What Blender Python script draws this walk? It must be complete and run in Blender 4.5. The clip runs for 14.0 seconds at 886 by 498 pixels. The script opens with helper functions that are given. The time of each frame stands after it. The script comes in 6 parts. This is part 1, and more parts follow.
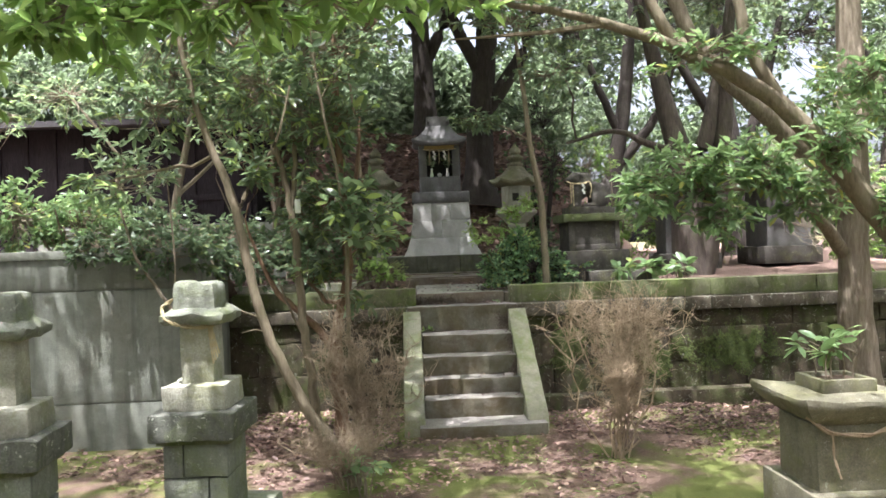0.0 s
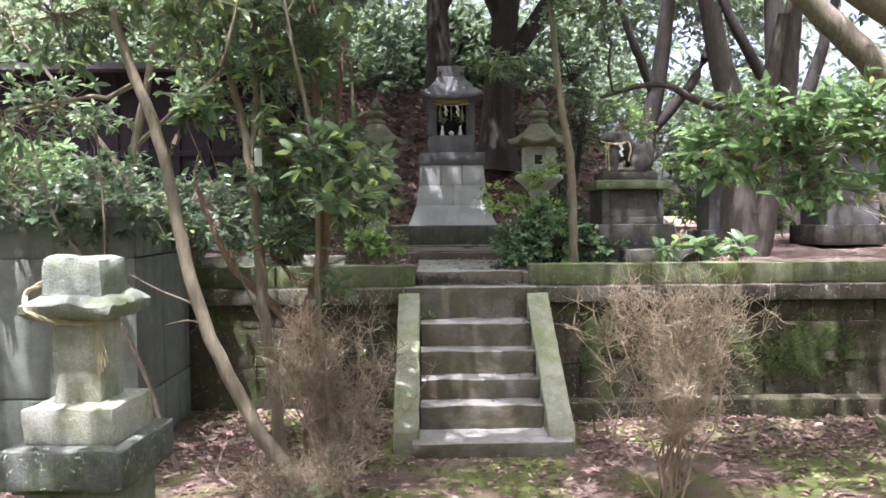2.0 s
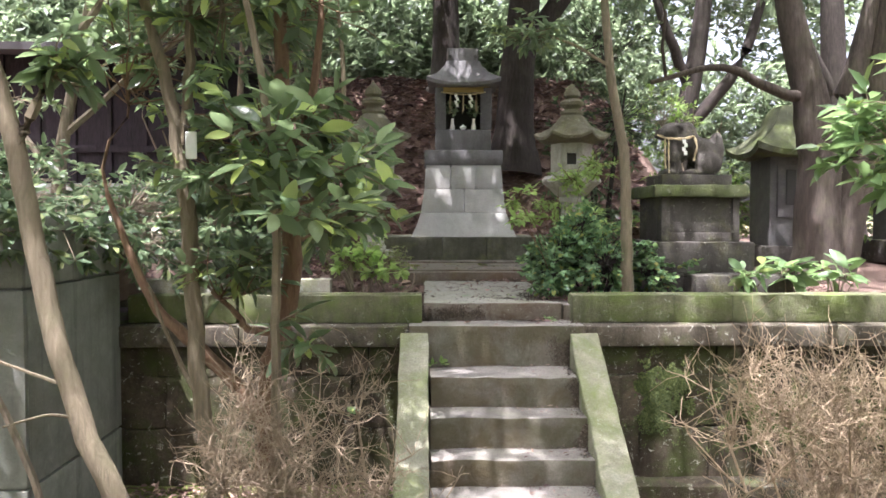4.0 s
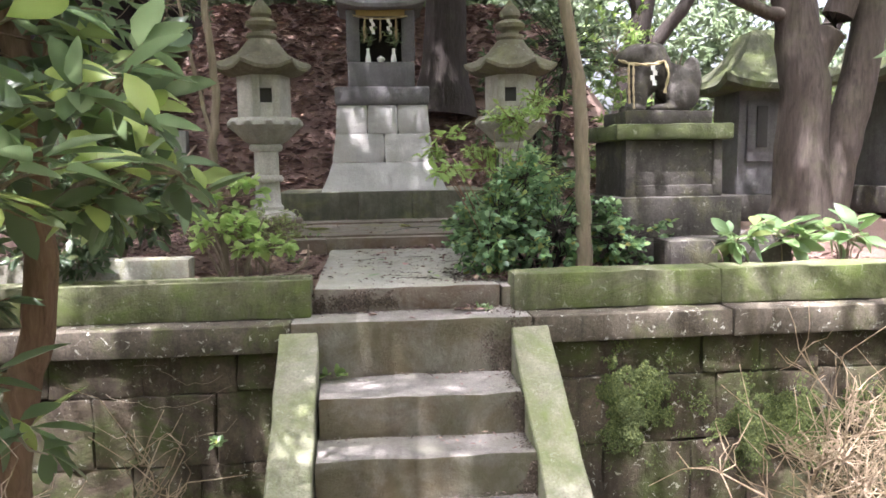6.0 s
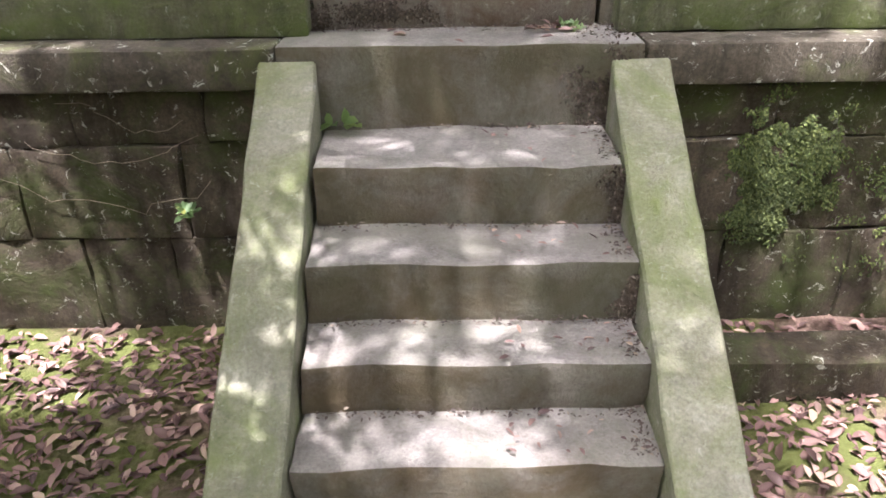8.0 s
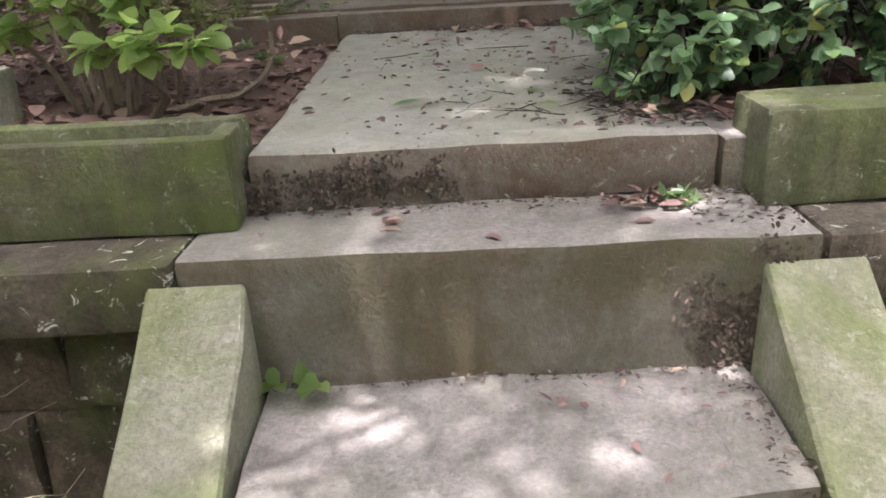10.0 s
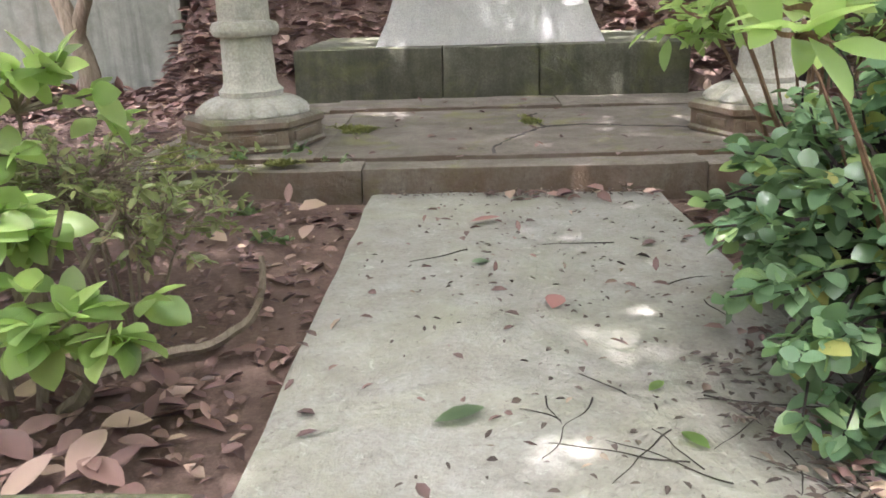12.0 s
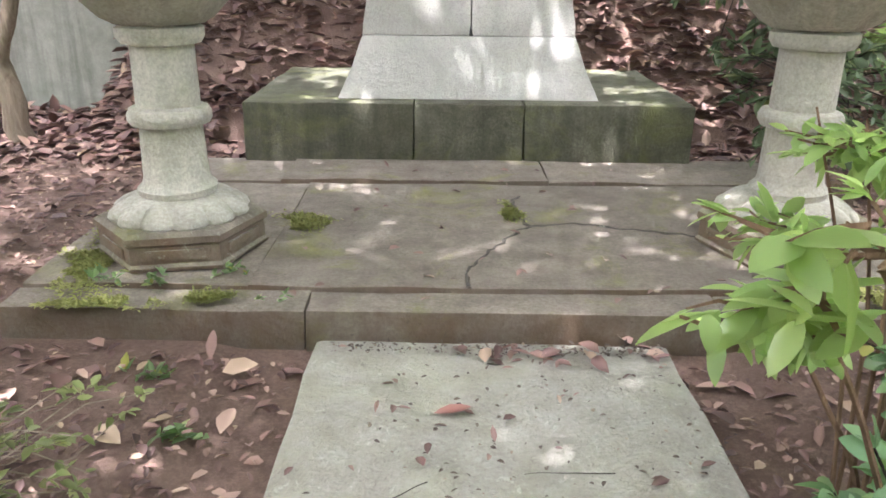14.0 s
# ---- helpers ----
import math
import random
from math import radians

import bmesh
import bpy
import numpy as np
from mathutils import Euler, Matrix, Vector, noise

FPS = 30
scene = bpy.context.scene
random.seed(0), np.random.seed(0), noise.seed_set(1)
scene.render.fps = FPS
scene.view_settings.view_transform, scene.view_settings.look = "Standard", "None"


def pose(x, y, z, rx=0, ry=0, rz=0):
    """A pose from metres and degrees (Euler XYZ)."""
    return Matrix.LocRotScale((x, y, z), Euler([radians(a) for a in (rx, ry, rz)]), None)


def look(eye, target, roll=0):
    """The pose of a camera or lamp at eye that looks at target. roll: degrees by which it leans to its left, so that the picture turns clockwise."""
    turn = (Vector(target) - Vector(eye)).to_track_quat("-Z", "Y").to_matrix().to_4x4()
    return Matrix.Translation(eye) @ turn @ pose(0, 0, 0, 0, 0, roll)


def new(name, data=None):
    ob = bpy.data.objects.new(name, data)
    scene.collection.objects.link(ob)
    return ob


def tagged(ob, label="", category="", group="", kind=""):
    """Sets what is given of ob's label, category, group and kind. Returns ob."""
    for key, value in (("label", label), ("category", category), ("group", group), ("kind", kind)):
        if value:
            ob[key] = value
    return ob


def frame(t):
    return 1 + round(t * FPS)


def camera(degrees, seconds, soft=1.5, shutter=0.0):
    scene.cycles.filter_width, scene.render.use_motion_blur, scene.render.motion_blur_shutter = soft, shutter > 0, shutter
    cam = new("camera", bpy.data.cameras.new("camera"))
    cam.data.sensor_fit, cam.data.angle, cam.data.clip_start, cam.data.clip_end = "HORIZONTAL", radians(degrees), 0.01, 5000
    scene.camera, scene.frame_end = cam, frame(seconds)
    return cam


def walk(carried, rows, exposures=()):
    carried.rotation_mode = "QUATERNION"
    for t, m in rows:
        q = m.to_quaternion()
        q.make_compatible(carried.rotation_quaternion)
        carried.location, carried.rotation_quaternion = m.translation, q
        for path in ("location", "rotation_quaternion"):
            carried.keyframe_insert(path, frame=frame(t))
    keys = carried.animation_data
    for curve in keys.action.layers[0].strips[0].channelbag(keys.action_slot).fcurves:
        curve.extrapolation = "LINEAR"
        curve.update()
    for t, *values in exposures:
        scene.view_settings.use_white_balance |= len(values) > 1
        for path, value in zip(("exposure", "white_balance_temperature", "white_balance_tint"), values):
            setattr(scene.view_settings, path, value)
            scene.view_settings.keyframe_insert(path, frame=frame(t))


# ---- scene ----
cam = camera(60.1, 14.0, 1.65)
PATH = [
    (0, (-0.54, -1.27, 1.728), (-0.458, 0.728, 1.719), -2.0),
    (0.5, (-0.502, -1.038, 1.719), (-0.405, 0.958, 1.642), -0.9),
    (1, (-0.403, -0.663, 1.73), (-0.331, 1.335, 1.681), -0.2),
    (1.5, (-0.424, -0.223, 1.734), (-0.362, 1.775, 1.674), -0.2),
    (2, (-0.396, 0.21, 1.72), (-0.356, 2.208, 1.631), -0.5),
    (2.5, (-0.439, 0.622, 1.752), (-0.413, 2.618, 1.626), 0.6),
    (3, (-0.498, 1.028, 1.788), (-0.47, 3.025, 1.684), 0.1),
    (3.2, (-0.506, 1.197, 1.777), (-0.471, 3.195, 1.698), 0.1),
    (5.3, (-0.357, 2.852, 1.825), (-0.304, 4.848, 1.707), -0.0),
    (5.5, (-0.329, 2.967, 1.819), (-0.239, 4.959, 1.663), -0.2),
    (6, (-0.215, 3.264, 1.833), (-0.023, 5.242, 1.611), -0.9),
    (6.5, (-0.097, 3.565, 1.761), (0.026, 5.519, 1.35), -0.4),
    (7, (-0.049, 3.866, 1.672), (-0.012, 5.749, 0.998), 0.4),
    (7.2, (-0.074, 4.007, 1.676), (-0.042, 5.846, 0.891), -0.3),
    (9.3, (-0.086, 5.242, 1.581), (-0.154, 6.979, 0.593), 0.5),
    (9.5, (-0.088, 5.382, 1.58), (-0.178, 7.131, 0.614), 0.5),
    (10, (-0.088, 5.661, 1.621), (-0.117, 7.501, 0.837), -3.1),
    (10.5, (-0.062, 5.945, 1.63), (-0.075, 7.867, 1.077), -2.4),
    (11, (-0.063, 6.196, 1.664), (-0.205, 8.108, 1.095), -0.9),
    (11.5, (-0.141, 6.349, 1.704), (-0.269, 8.253, 1.103), -1.5),
    (12, (-0.168, 6.49, 1.84), (-0.241, 8.386, 1.206), -1.7),
    (12.5, (-0.099, 6.646, 1.937), (-0.156, 8.533, 1.277), -1.0),
    (13, (-0.122, 6.77, 1.998), (-0.19, 8.648, 1.316), -0.3),
    (13.5, (-0.191, 6.947, 2.103), (-0.21, 8.825, 1.413), 0.6),
    (14, (-0.146, 7.104, 2.192), (-0.153, 8.974, 1.481), 0.6),
]
walk(cam, [(t, look(eye, target, roll)) for t, eye, target, roll in PATH], [(0, 2.35, 6050, 13), (0.5, 2.4, 5750, 17), (1.5, 2.5, 5550, 20), (2.5, 2.6, 5950, 20), (3, 2.67, 6050, 19), (5.5, 3.08, 6000, 22), (6.5, 3.1, 6000, 22), (7, 2.93, 6000, 22), (9.5, 2.66, 6150, 23), (10.2, 3.12, 6150, 23), (11, 3.4, 6150, 22), (12.5, 3.72, 6100, 20), (14, 3.92, 6100, 19)])

# ---- world, sun ----
SUN_AZ, SUN_EL = radians(206), radians(73)      # azimuth of the sun, from +y towards +x
world = bpy.data.worlds.new("world")
scene.world = world
world.use_nodes = True
wn = world.node_tree.nodes
sky = wn.new("ShaderNodeTexSky")
sky.sky_type, sky.sun_disc = "NISHITA", False
sky.sun_elevation, sky.sun_rotation = SUN_EL, SUN_AZ
sky.air_density, sky.dust_density, sky.ozone_density = 0.7, 9.0, 0.2
wn["Background"].inputs["Strength"].default_value = 0.15
grey = wn.new("ShaderNodeRGBToBW")
haze = wn.new("ShaderNodeMix")          # thin high cloud pales the blue
haze.data_type = "RGBA"
haze.inputs["Factor"].default_value = 0.65
world.node_tree.links.new(sky.outputs["Color"], grey.inputs["Color"])
world.node_tree.links.new(sky.outputs["Color"], haze.inputs["A"])
world.node_tree.links.new(grey.outputs["Val"], haze.inputs["B"])
world.node_tree.links.new(haze.outputs["Result"], wn["Background"].inputs["Color"])
sun_to = Vector((math.sin(SUN_AZ) * math.cos(SUN_EL), math.cos(SUN_AZ) * math.cos(SUN_EL), math.sin(SUN_EL)))
lamp = bpy.data.lights.new("sun", "SUN")
lamp.energy, lamp.angle, lamp.color = 2.9, radians(0.53), (1.0, 0.965, 0.91)
sun = new("sun", lamp)
sun.matrix_world = look(sun_to * 40, (0, 0, 0))


# ---- materials ----
def mat(name):
    m = bpy.data.materials.new(name)
    m.use_nodes = True
    n, l = m.node_tree.nodes, m.node_tree.links
    return m, n, l, n["Principled BSDF"]


def nz(n, l, co, scale, detail=6, rough=0.6, dist=0.0):
    t = n.new("ShaderNodeTexNoise")
    t.inputs["Scale"].default_value, t.inputs["Detail"].default_value = scale, detail
    t.inputs["Roughness"].default_value, t.inputs["Distortion"].default_value = rough, dist
    l.new(co, t.inputs["Vector"])
    return t.outputs["Fac"]


def ramp(n, l, fac, stops):
    r = n.new("ShaderNodeValToRGB")
    e = r.color_ramp.elements
    while len(e) < len(stops):
        e.new(0.5)
    for el, (p, c) in zip(e, stops):
        el.position = p
        el.color = (*c, 1) if len(c) == 3 else c
    l.new(fac, r.inputs["Fac"])
    return r.outputs["Color"]


def g3(v):
    return (v, v, v)


def mix(n, l, fac, a, b, mode="MIX"):
    m = n.new("ShaderNodeMix")
    m.data_type, m.blend_type = "RGBA", mode
    for sock, v in ((m.inputs["Factor"], fac), (m.inputs["A"], a), (m.inputs["B"], b)):
        if isinstance(v, (int, float)):
            sock.default_value = v
        elif isinstance(v, tuple):
            sock.default_value = (*v, 1)
        else:
            l.new(v, sock)
    return m.outputs["Result"]


def bump(n, l, height, strength, dist, bsdf):
    b = n.new("ShaderNodeBump")
    b.inputs["Strength"].default_value, b.inputs["Distance"].default_value = strength, dist
    l.new(height, b.inputs["Height"])
    l.new(b.outputs["Normal"], bsdf.inputs["Normal"])


def world_co(n):
    return n.new("ShaderNodeNewGeometry").outputs["Position"]


def stone_mat(name, light, dark, moss=(0.09, 0.13, 0.03), moss_lo=0.55, moss_hi=0.75, stain=0.5, grain=0.5, rough=0.92, speck=None, lichen=0.0, algae_shade=None):
    m, n, l, b = mat(name)
    co = world_co(n)
    big = nz(n, l, co, 1.7, 5, 0.65, 0.4)
    mid = nz(n, l, co, 9, 8, 0.7)
    fine = nz(n, l, co, 90, 4, 0.7)
    col = mix(n, l, ramp(n, l, mid, [(0.3, g3(0)), (0.7, g3(1))]), dark, light)
    info = n.new("ShaderNodeObjectInfo")
    col = mix(n, l, 1.0, col, ramp(n, l, info.outputs["Random"], [(0, g3(0.82)), (1, g3(1.08))]), "MULTIPLY")
    col = mix(n, l, ramp(n, l, big, [(0.52, g3(0)), (0.70, g3(0.55 * stain + 0.1))]), col, (dark[0] * 0.75, dark[1] * 0.62, dark[2] * 0.5))
    # rain streaks that run down the face
    mp = n.new("ShaderNodeMapping")
    mp.inputs["Scale"].default_value = (7, 7, 0.5)
    l.new(co, mp.inputs["Vector"])
    streak = nz(n, l, mp.outputs["Vector"], 1.6, 5, 0.6)
    col = mix(n, l, ramp(n, l, streak, [(0.5, g3(0)), (0.72, g3(stain))]), col, tuple(c * 0.45 for c in dark))
    col = mix(n, l, ramp(n, l, fine, [(0.35, g3(grain)), (0.65, g3(0))]), col, tuple(c * 0.5 for c in dark))
    if speck:
        sp = nz(n, l, co, 260, 2, 0.5)
        col = mix(n, l, ramp(n, l, sp, [(0.56, g3(0)), (0.62, g3(0.65))]), col, speck)
    mm = nz(n, l, co, 3.1, 9, 0.72, 0.6)
    mossf = ramp(n, l, mm, [(moss_lo, g3(0)), (moss_hi, g3(1))])
    col = mix(n, l, mossf, col, mix(n, l, mid, tuple(c * 0.6 for c in moss), tuple(c * 1.4 for c in moss)))
    if algae_shade:
        # trodden, rain-washed tops are bare; upright faces carry algae, soil and painted-in shade
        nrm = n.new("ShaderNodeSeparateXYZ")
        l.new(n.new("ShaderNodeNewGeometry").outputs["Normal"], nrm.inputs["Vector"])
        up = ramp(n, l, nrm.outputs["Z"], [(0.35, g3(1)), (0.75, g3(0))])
        # the film is also darkened to paint in the weaker light on upright faces
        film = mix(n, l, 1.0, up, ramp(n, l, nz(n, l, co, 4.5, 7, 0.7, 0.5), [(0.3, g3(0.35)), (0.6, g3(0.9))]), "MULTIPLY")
        col = mix(n, l, film, col, mix(n, l, ramp(n, l, big, [(0.4, g3(0)), (0.6, g3(1))]), algae_shade, (algae_shade[0] * 0.95, algae_shade[1] * 0.72, algae_shade[2] * 0.62)))
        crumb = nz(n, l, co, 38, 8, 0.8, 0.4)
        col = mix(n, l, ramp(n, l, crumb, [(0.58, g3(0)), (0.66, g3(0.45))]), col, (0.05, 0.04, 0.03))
    if lichen:
        v = nz(n, l, co, 24, 6, 0.75, 0.8)
        col = mix(n, l, ramp(n, l, v, [(0.60, g3(0)), (0.65, g3(lichen))]), col, (0.55, 0.56, 0.48))
    l.new(col, b.inputs["Base Color"])
    b.inputs["Roughness"].default_value = rough
    b.inputs["Specular IOR Level"].default_value = 0.25
    h = mix(n, l, 0.35, mid, fine)
    h = mix(n, l, 0.3, h, mossf)
    bump(n, l, h, 0.9, 0.02, b)
    return m


STONE_STEP = stone_mat("worn_step_stone", (0.36, 0.335, 0.31), (0.21, 0.19, 0.17), moss=(0.20, 0.195, 0.15), moss_lo=0.46, moss_hi=0.75, stain=0.4, algae_shade=(0.086, 0.083, 0.047))
STONE_MOSS = stone_mat("mossy_coping_stone", (0.24, 0.235, 0.155), (0.10, 0.105, 0.06), moss=(0.10, 0.13, 0.036), moss_lo=0.42, moss_hi=0.66, stain=0.8, lichen=0.3)
STONE_RAIL = stone_mat("green_stained_rail_stone", (0.40, 0.385, 0.31), (0.24, 0.235, 0.165), moss=(0.17, 0.20, 0.075), moss_lo=0.42, moss_hi=0.68, stain=0.35, lichen=0.25)
STONE_WALL = stone_mat("dark_wall_stone", (0.135, 0.108, 0.075), (0.04, 0.031, 0.022), moss=(0.052, 0.064, 0.020), moss_lo=0.46, moss_hi=0.64, stain=0.75, lichen=0.5)
STONE_PATH = stone_mat("pale_path_stone", (0.43, 0.42, 0.38), (0.30, 0.285, 0.245), moss=(0.29, 0.285, 0.22), moss_lo=0.48, moss_hi=0.75, stain=0.25, grain=0.4, lichen=0.3, algae_shade=(0.095, 0.075, 0.052))
STONE_PLAT = stone_mat("platform_stone", (0.30, 0.268, 0.225), (0.16, 0.136, 0.11), moss=(0.17, 0.17, 0.06), moss_lo=0.54, moss_hi=0.72, stain=0.3, algae_shade=(0.10, 0.08, 0.058))
STONE_BASE = stone_mat("green_black_base_stone", (0.17, 0.17, 0.13), (0.085, 0.085, 0.06), moss=(0.12, 0.13, 0.055), moss_lo=0.5, moss_hi=0.7, stain=0.6)
GRANITE = stone_mat("pale_granite", (0.52, 0.515, 0.485), (0.42, 0.415, 0.39), moss=(0.36, 0.355, 0.32), moss_lo=0.5, moss_hi=0.85, stain=0.16, grain=0.25, speck=(0.22, 0.21, 0.20))
STONE_LANTERN = stone_mat("weathered_lantern_stone", (0.62, 0.60, 0.53), (0.43, 0.415, 0.355), moss=(0.29, 0.28, 0.20), moss_lo=0.52, moss_hi=0.75, stain=0.4, lichen=0.3)
STONE_LROOF = stone_mat("lichened_lantern_roof_stone", (0.27, 0.25, 0.18), (0.15, 0.14, 0.10), moss=(0.17, 0.17, 0.08), moss_lo=0.48, moss_hi=0.7, stain=0.4, lichen=0.3)
STONE_GREY = stone_mat("grey_shrine_stone", (0.20, 0.195, 0.195), (0.12, 0.115, 0.115), moss=(0.15, 0.15, 0.13), moss_lo=0.55, moss_hi=0.85, stain=0.4)
STONE_LICHEN = stone_mat("lichened_pale_stone", (0.60, 0.59, 0.50), (0.33, 0.32, 0.26), moss=(0.25, 0.26, 0.14), moss_lo=0.50, moss_hi=0.68, stain=0.45, lichen=0.7)
STONE_DARK = stone_mat("dark_weathered_stone", (0.125, 0.114, 0.102), (0.058, 0.052, 0.046), moss=(0.10, 0.10, 0.05), moss_lo=0.52, moss_hi=0.72, stain=0.5, lichen=0.25)
STONE_ROOF_MOSS = stone_mat("mossy_shrine_roof_stone", (0.15, 0.155, 0.10), (0.07, 0.075, 0.05), moss=(0.09, 0.11, 0.04), moss_lo=0.42, moss_hi=0.62, stain=0.6, lichen=0.25)
STONE_LEDGE = stone_mat("dark_ledge_stone", (0.19, 0.165, 0.125), (0.06, 0.05, 0.038), moss=(0.085, 0.10, 0.035), moss_lo=0.54, moss_hi=0.72, stain=0.7, lichen=0.9)
# stained all over; its sides take the painted-in upright shade too
STONE_HEX = stone_mat("dirt_stained_lantern_foot_stone", (0.40, 0.365, 0.30), (0.20, 0.175, 0.14), moss=(0.20, 0.20, 0.10), moss_lo=0.5, moss_hi=0.7, stain=0.8, lichen=0.3, algae_shade=(0.16, 0.13, 0.10))
STONE_SHRINE = stone_mat("grey_green_shrine_stone", (0.34, 0.35, 0.30), (0.19, 0.20, 0.165), moss=(0.16, 0.185, 0.09), moss_lo=0.46, moss_hi=0.68, stain=0.6, lichen=0.4)
STONE_SLAB = stone_mat("dark_lichened_slab_stone", (0.23, 0.23, 0.20), (0.09, 0.095, 0.08), moss=(0.13, 0.15, 0.07), moss_lo=0.5, moss_hi=0.7, stain=0.6, lichen=0.9)
CONCRETE = stone_mat("stained_concrete", (0.275, 0.285, 0.25), (0.18, 0.19, 0.16), moss=(0.33, 0.33, 0.29), moss_lo=0.58, moss_hi=0.8, stain=0.6, grain=0.2)


def soil_mat():
    m, n, l, b = mat("leafy_soil")
    co = world_co(n)
    big = nz(n, l, co, 0.9, 6, 0.6, 0.5)
    mid = nz(n, l, co, 7, 8, 0.75)
    fine = nz(n, l, co, 55, 6, 0.8)
    col = mix(n, l, mid, (0.07, 0.046, 0.036), (0.19, 0.128, 0.10))
    col = mix(n, l, ramp(n, l, fine, [(0.42, g3(0)), (0.68, g3(0.8))]), col, (0.25, 0.175, 0.14))
    moss = ramp(n, l, big, [(0.45, g3(0)), (0.55, g3(0.85))])
    col = mix(n, l, moss, col, mix(n, l, fine, (0.055, 0.075, 0.018), (0.17, 0.205, 0.05)))
    l.new(col, b.inputs["Base Color"])
    b.inputs["Roughness"].default_value = 0.95
    b.inputs["Specular IOR Level"].default_value = 0.15
    bump(n, l, mix(n, l, 0.5, mid, fine), 0.9, 0.03, b)
    return m


def terrace_mat():
    m, n, l, b = mat("terrace_soil")
    co = world_co(n)
    mid = nz(n, l, co, 8, 8, 0.75)
    fine = nz(n, l, co, 70, 6, 0.8)
    col = mix(n, l, mid, (0.075, 0.051, 0.041), (0.235, 0.16, 0.13))
    col = mix(n, l, ramp(n, l, fine, [(0.45, g3(0)), (0.7, g3(0.7))]), col, (0.26, 0.18, 0.15))
    l.new(col, b.inputs["Base Color"])
    b.inputs["Roughness"].default_value = 0.95
    b.inputs["Specular IOR Level"].default_value = 0.15
    bump(n, l, mix(n, l, 0.5, mid, fine), 0.9, 0.03, b)
    return m


SOIL, TSOIL = soil_mat(), terrace_mat()


def leaf_mat(name, stops, trans=0.45, gloss=0.38, tcol=(0.28, 0.39, 0.14), dull=0.14):
    m, n, l, b = mat(name)
    geo = n.new("ShaderNodeNewGeometry")
    if trans:
        stops = [(p, tuple((1 - dull) * v + dull * sum(c) / 3 for v in c)) for p, c in stops]
    col = ramp(n, l, geo.outputs["Random Per Island"], stops)
    patch = nz(n, l, geo.outputs["Position"], 2.2, 3, 0.5)
    col = mix(n, l, 1.0, col, ramp(n, l, patch, [(0.3, g3(0.7)), (0.7, g3(1.25))]), "MULTIPLY")
    l.new(col, b.inputs["Base Color"])
    b.inputs["Roughness"].default_value = gloss
    b.inputs["Specular IOR Level"].default_value = 0.5
    if trans:
        tr = n.new("ShaderNodeBsdfTranslucent")
        l.new(mix(n, l, 0.6, mix(n, l, 1.0, col, g3(2.0), "MULTIPLY"), tcol), tr.inputs["Color"])
        ms = n.new("ShaderNodeMixShader")
        ms.inputs["Fac"].default_value = trans
        l.new(b.outputs["BSDF"], ms.inputs[1])
        l.new(tr.outputs["BSDF"], ms.inputs[2])
        l.new(ms.outputs["Shader"], n["Material Output"].inputs["Surface"])
    return m


LEAF_DARK = leaf_mat("dark_evergreen_leaf", [(0, (0.045, 0.085, 0.042)), (0.5, (0.085, 0.145, 0.066)), (0.9, (0.135, 0.20, 0.09)), (0.97, (0.22, 0.27, 0.06))], 0.34, 0.27, (0.28, 0.37, 0.18), 0.32)
LEAF_MID = leaf_mat("green_leaf", [(0, (0.06, 0.11, 0.052)), (0.5, (0.10, 0.165, 0.078)), (0.80, (0.155, 0.22, 0.095)), (0.9, (0.29, 0.37, 0.07))], 0.5, 0.32, (0.29, 0.38, 0.19), 0.3)
LEAF_CAMELLIA = leaf_mat("camellia_leaf", [(0, (0.05, 0.09, 0.042)), (0.6, (0.09, 0.15, 0.062)), (0.82, (0.14, 0.20, 0.085)), (0.87, (0.33, 0.43, 0.05))], 0.46, 0.28, (0.29, 0.39, 0.18), 0.26)
LEAF_BRIGHT = leaf_mat("young_green_leaf", [(0, (0.09, 0.17, 0.05)), (0.5, (0.14, 0.24, 0.075)), (1, (0.26, 0.36, 0.11))], 0.58, 0.33, (0.38, 0.52, 0.12))
# young leaf raised lighter, so part of its sunlight is in the colour
LEAF_YOUNG_SUN = leaf_mat("sunlit_lime_young_leaf", [(0, (0.17, 0.29, 0.08)), (0.5, (0.23, 0.36, 0.10)), (1, (0.34, 0.46, 0.15))], 0.55, 0.3, (0.48, 0.62, 0.16))
LEAF_OLIVE = leaf_mat("olive_small_leaf", [(0, (0.11, 0.14, 0.05)), (0.5, (0.18, 0.22, 0.08)), (0.85, (0.28, 0.33, 0.12)), (0.97, (0.26, 0.19, 0.12))], 0.45, 0.4, (0.38, 0.45, 0.14))
LEAF_GLOSSY = leaf_mat("glossy_round_leaf", [(0, (0.09, 0.18, 0.09)), (0.5, (0.15, 0.27, 0.135)), (0.85, (0.22, 0.36, 0.16)), (0.93, (0.28, 0.42, 0.12)), (0.99, (0.36, 0.34, 0.08))], 0.30, 0.24)
LEAF_PALE = leaf_mat("pale_green_leaf", [(0, (0.08, 0.155, 0.06)), (0.5, (0.14, 0.235, 0.095)), (0.92, (0.20, 0.31, 0.125)), (0.995, (0.40, 0.36, 0.05))], 0.45, 0.33)
LEAF_FAR = leaf_mat("woodland_leaf", [(0, (0.05, 0.08, 0.042)), (0.5, (0.085, 0.13, 0.07)), (1, (0.145, 0.195, 0.10))], 0.5, 0.45, (0.29, 0.37, 0.2), 0.28)
LITTER = leaf_mat("dead_leaf", [(0, (0.07, 0.038, 0.033)), (0.4, (0.135, 0.075, 0.064)), (0.75, (0.22, 0.13, 0.108)), (0.93, (0.33, 0.225, 0.18)), (1, (0.38, 0.28, 0.19))], 0.0, 0.6)


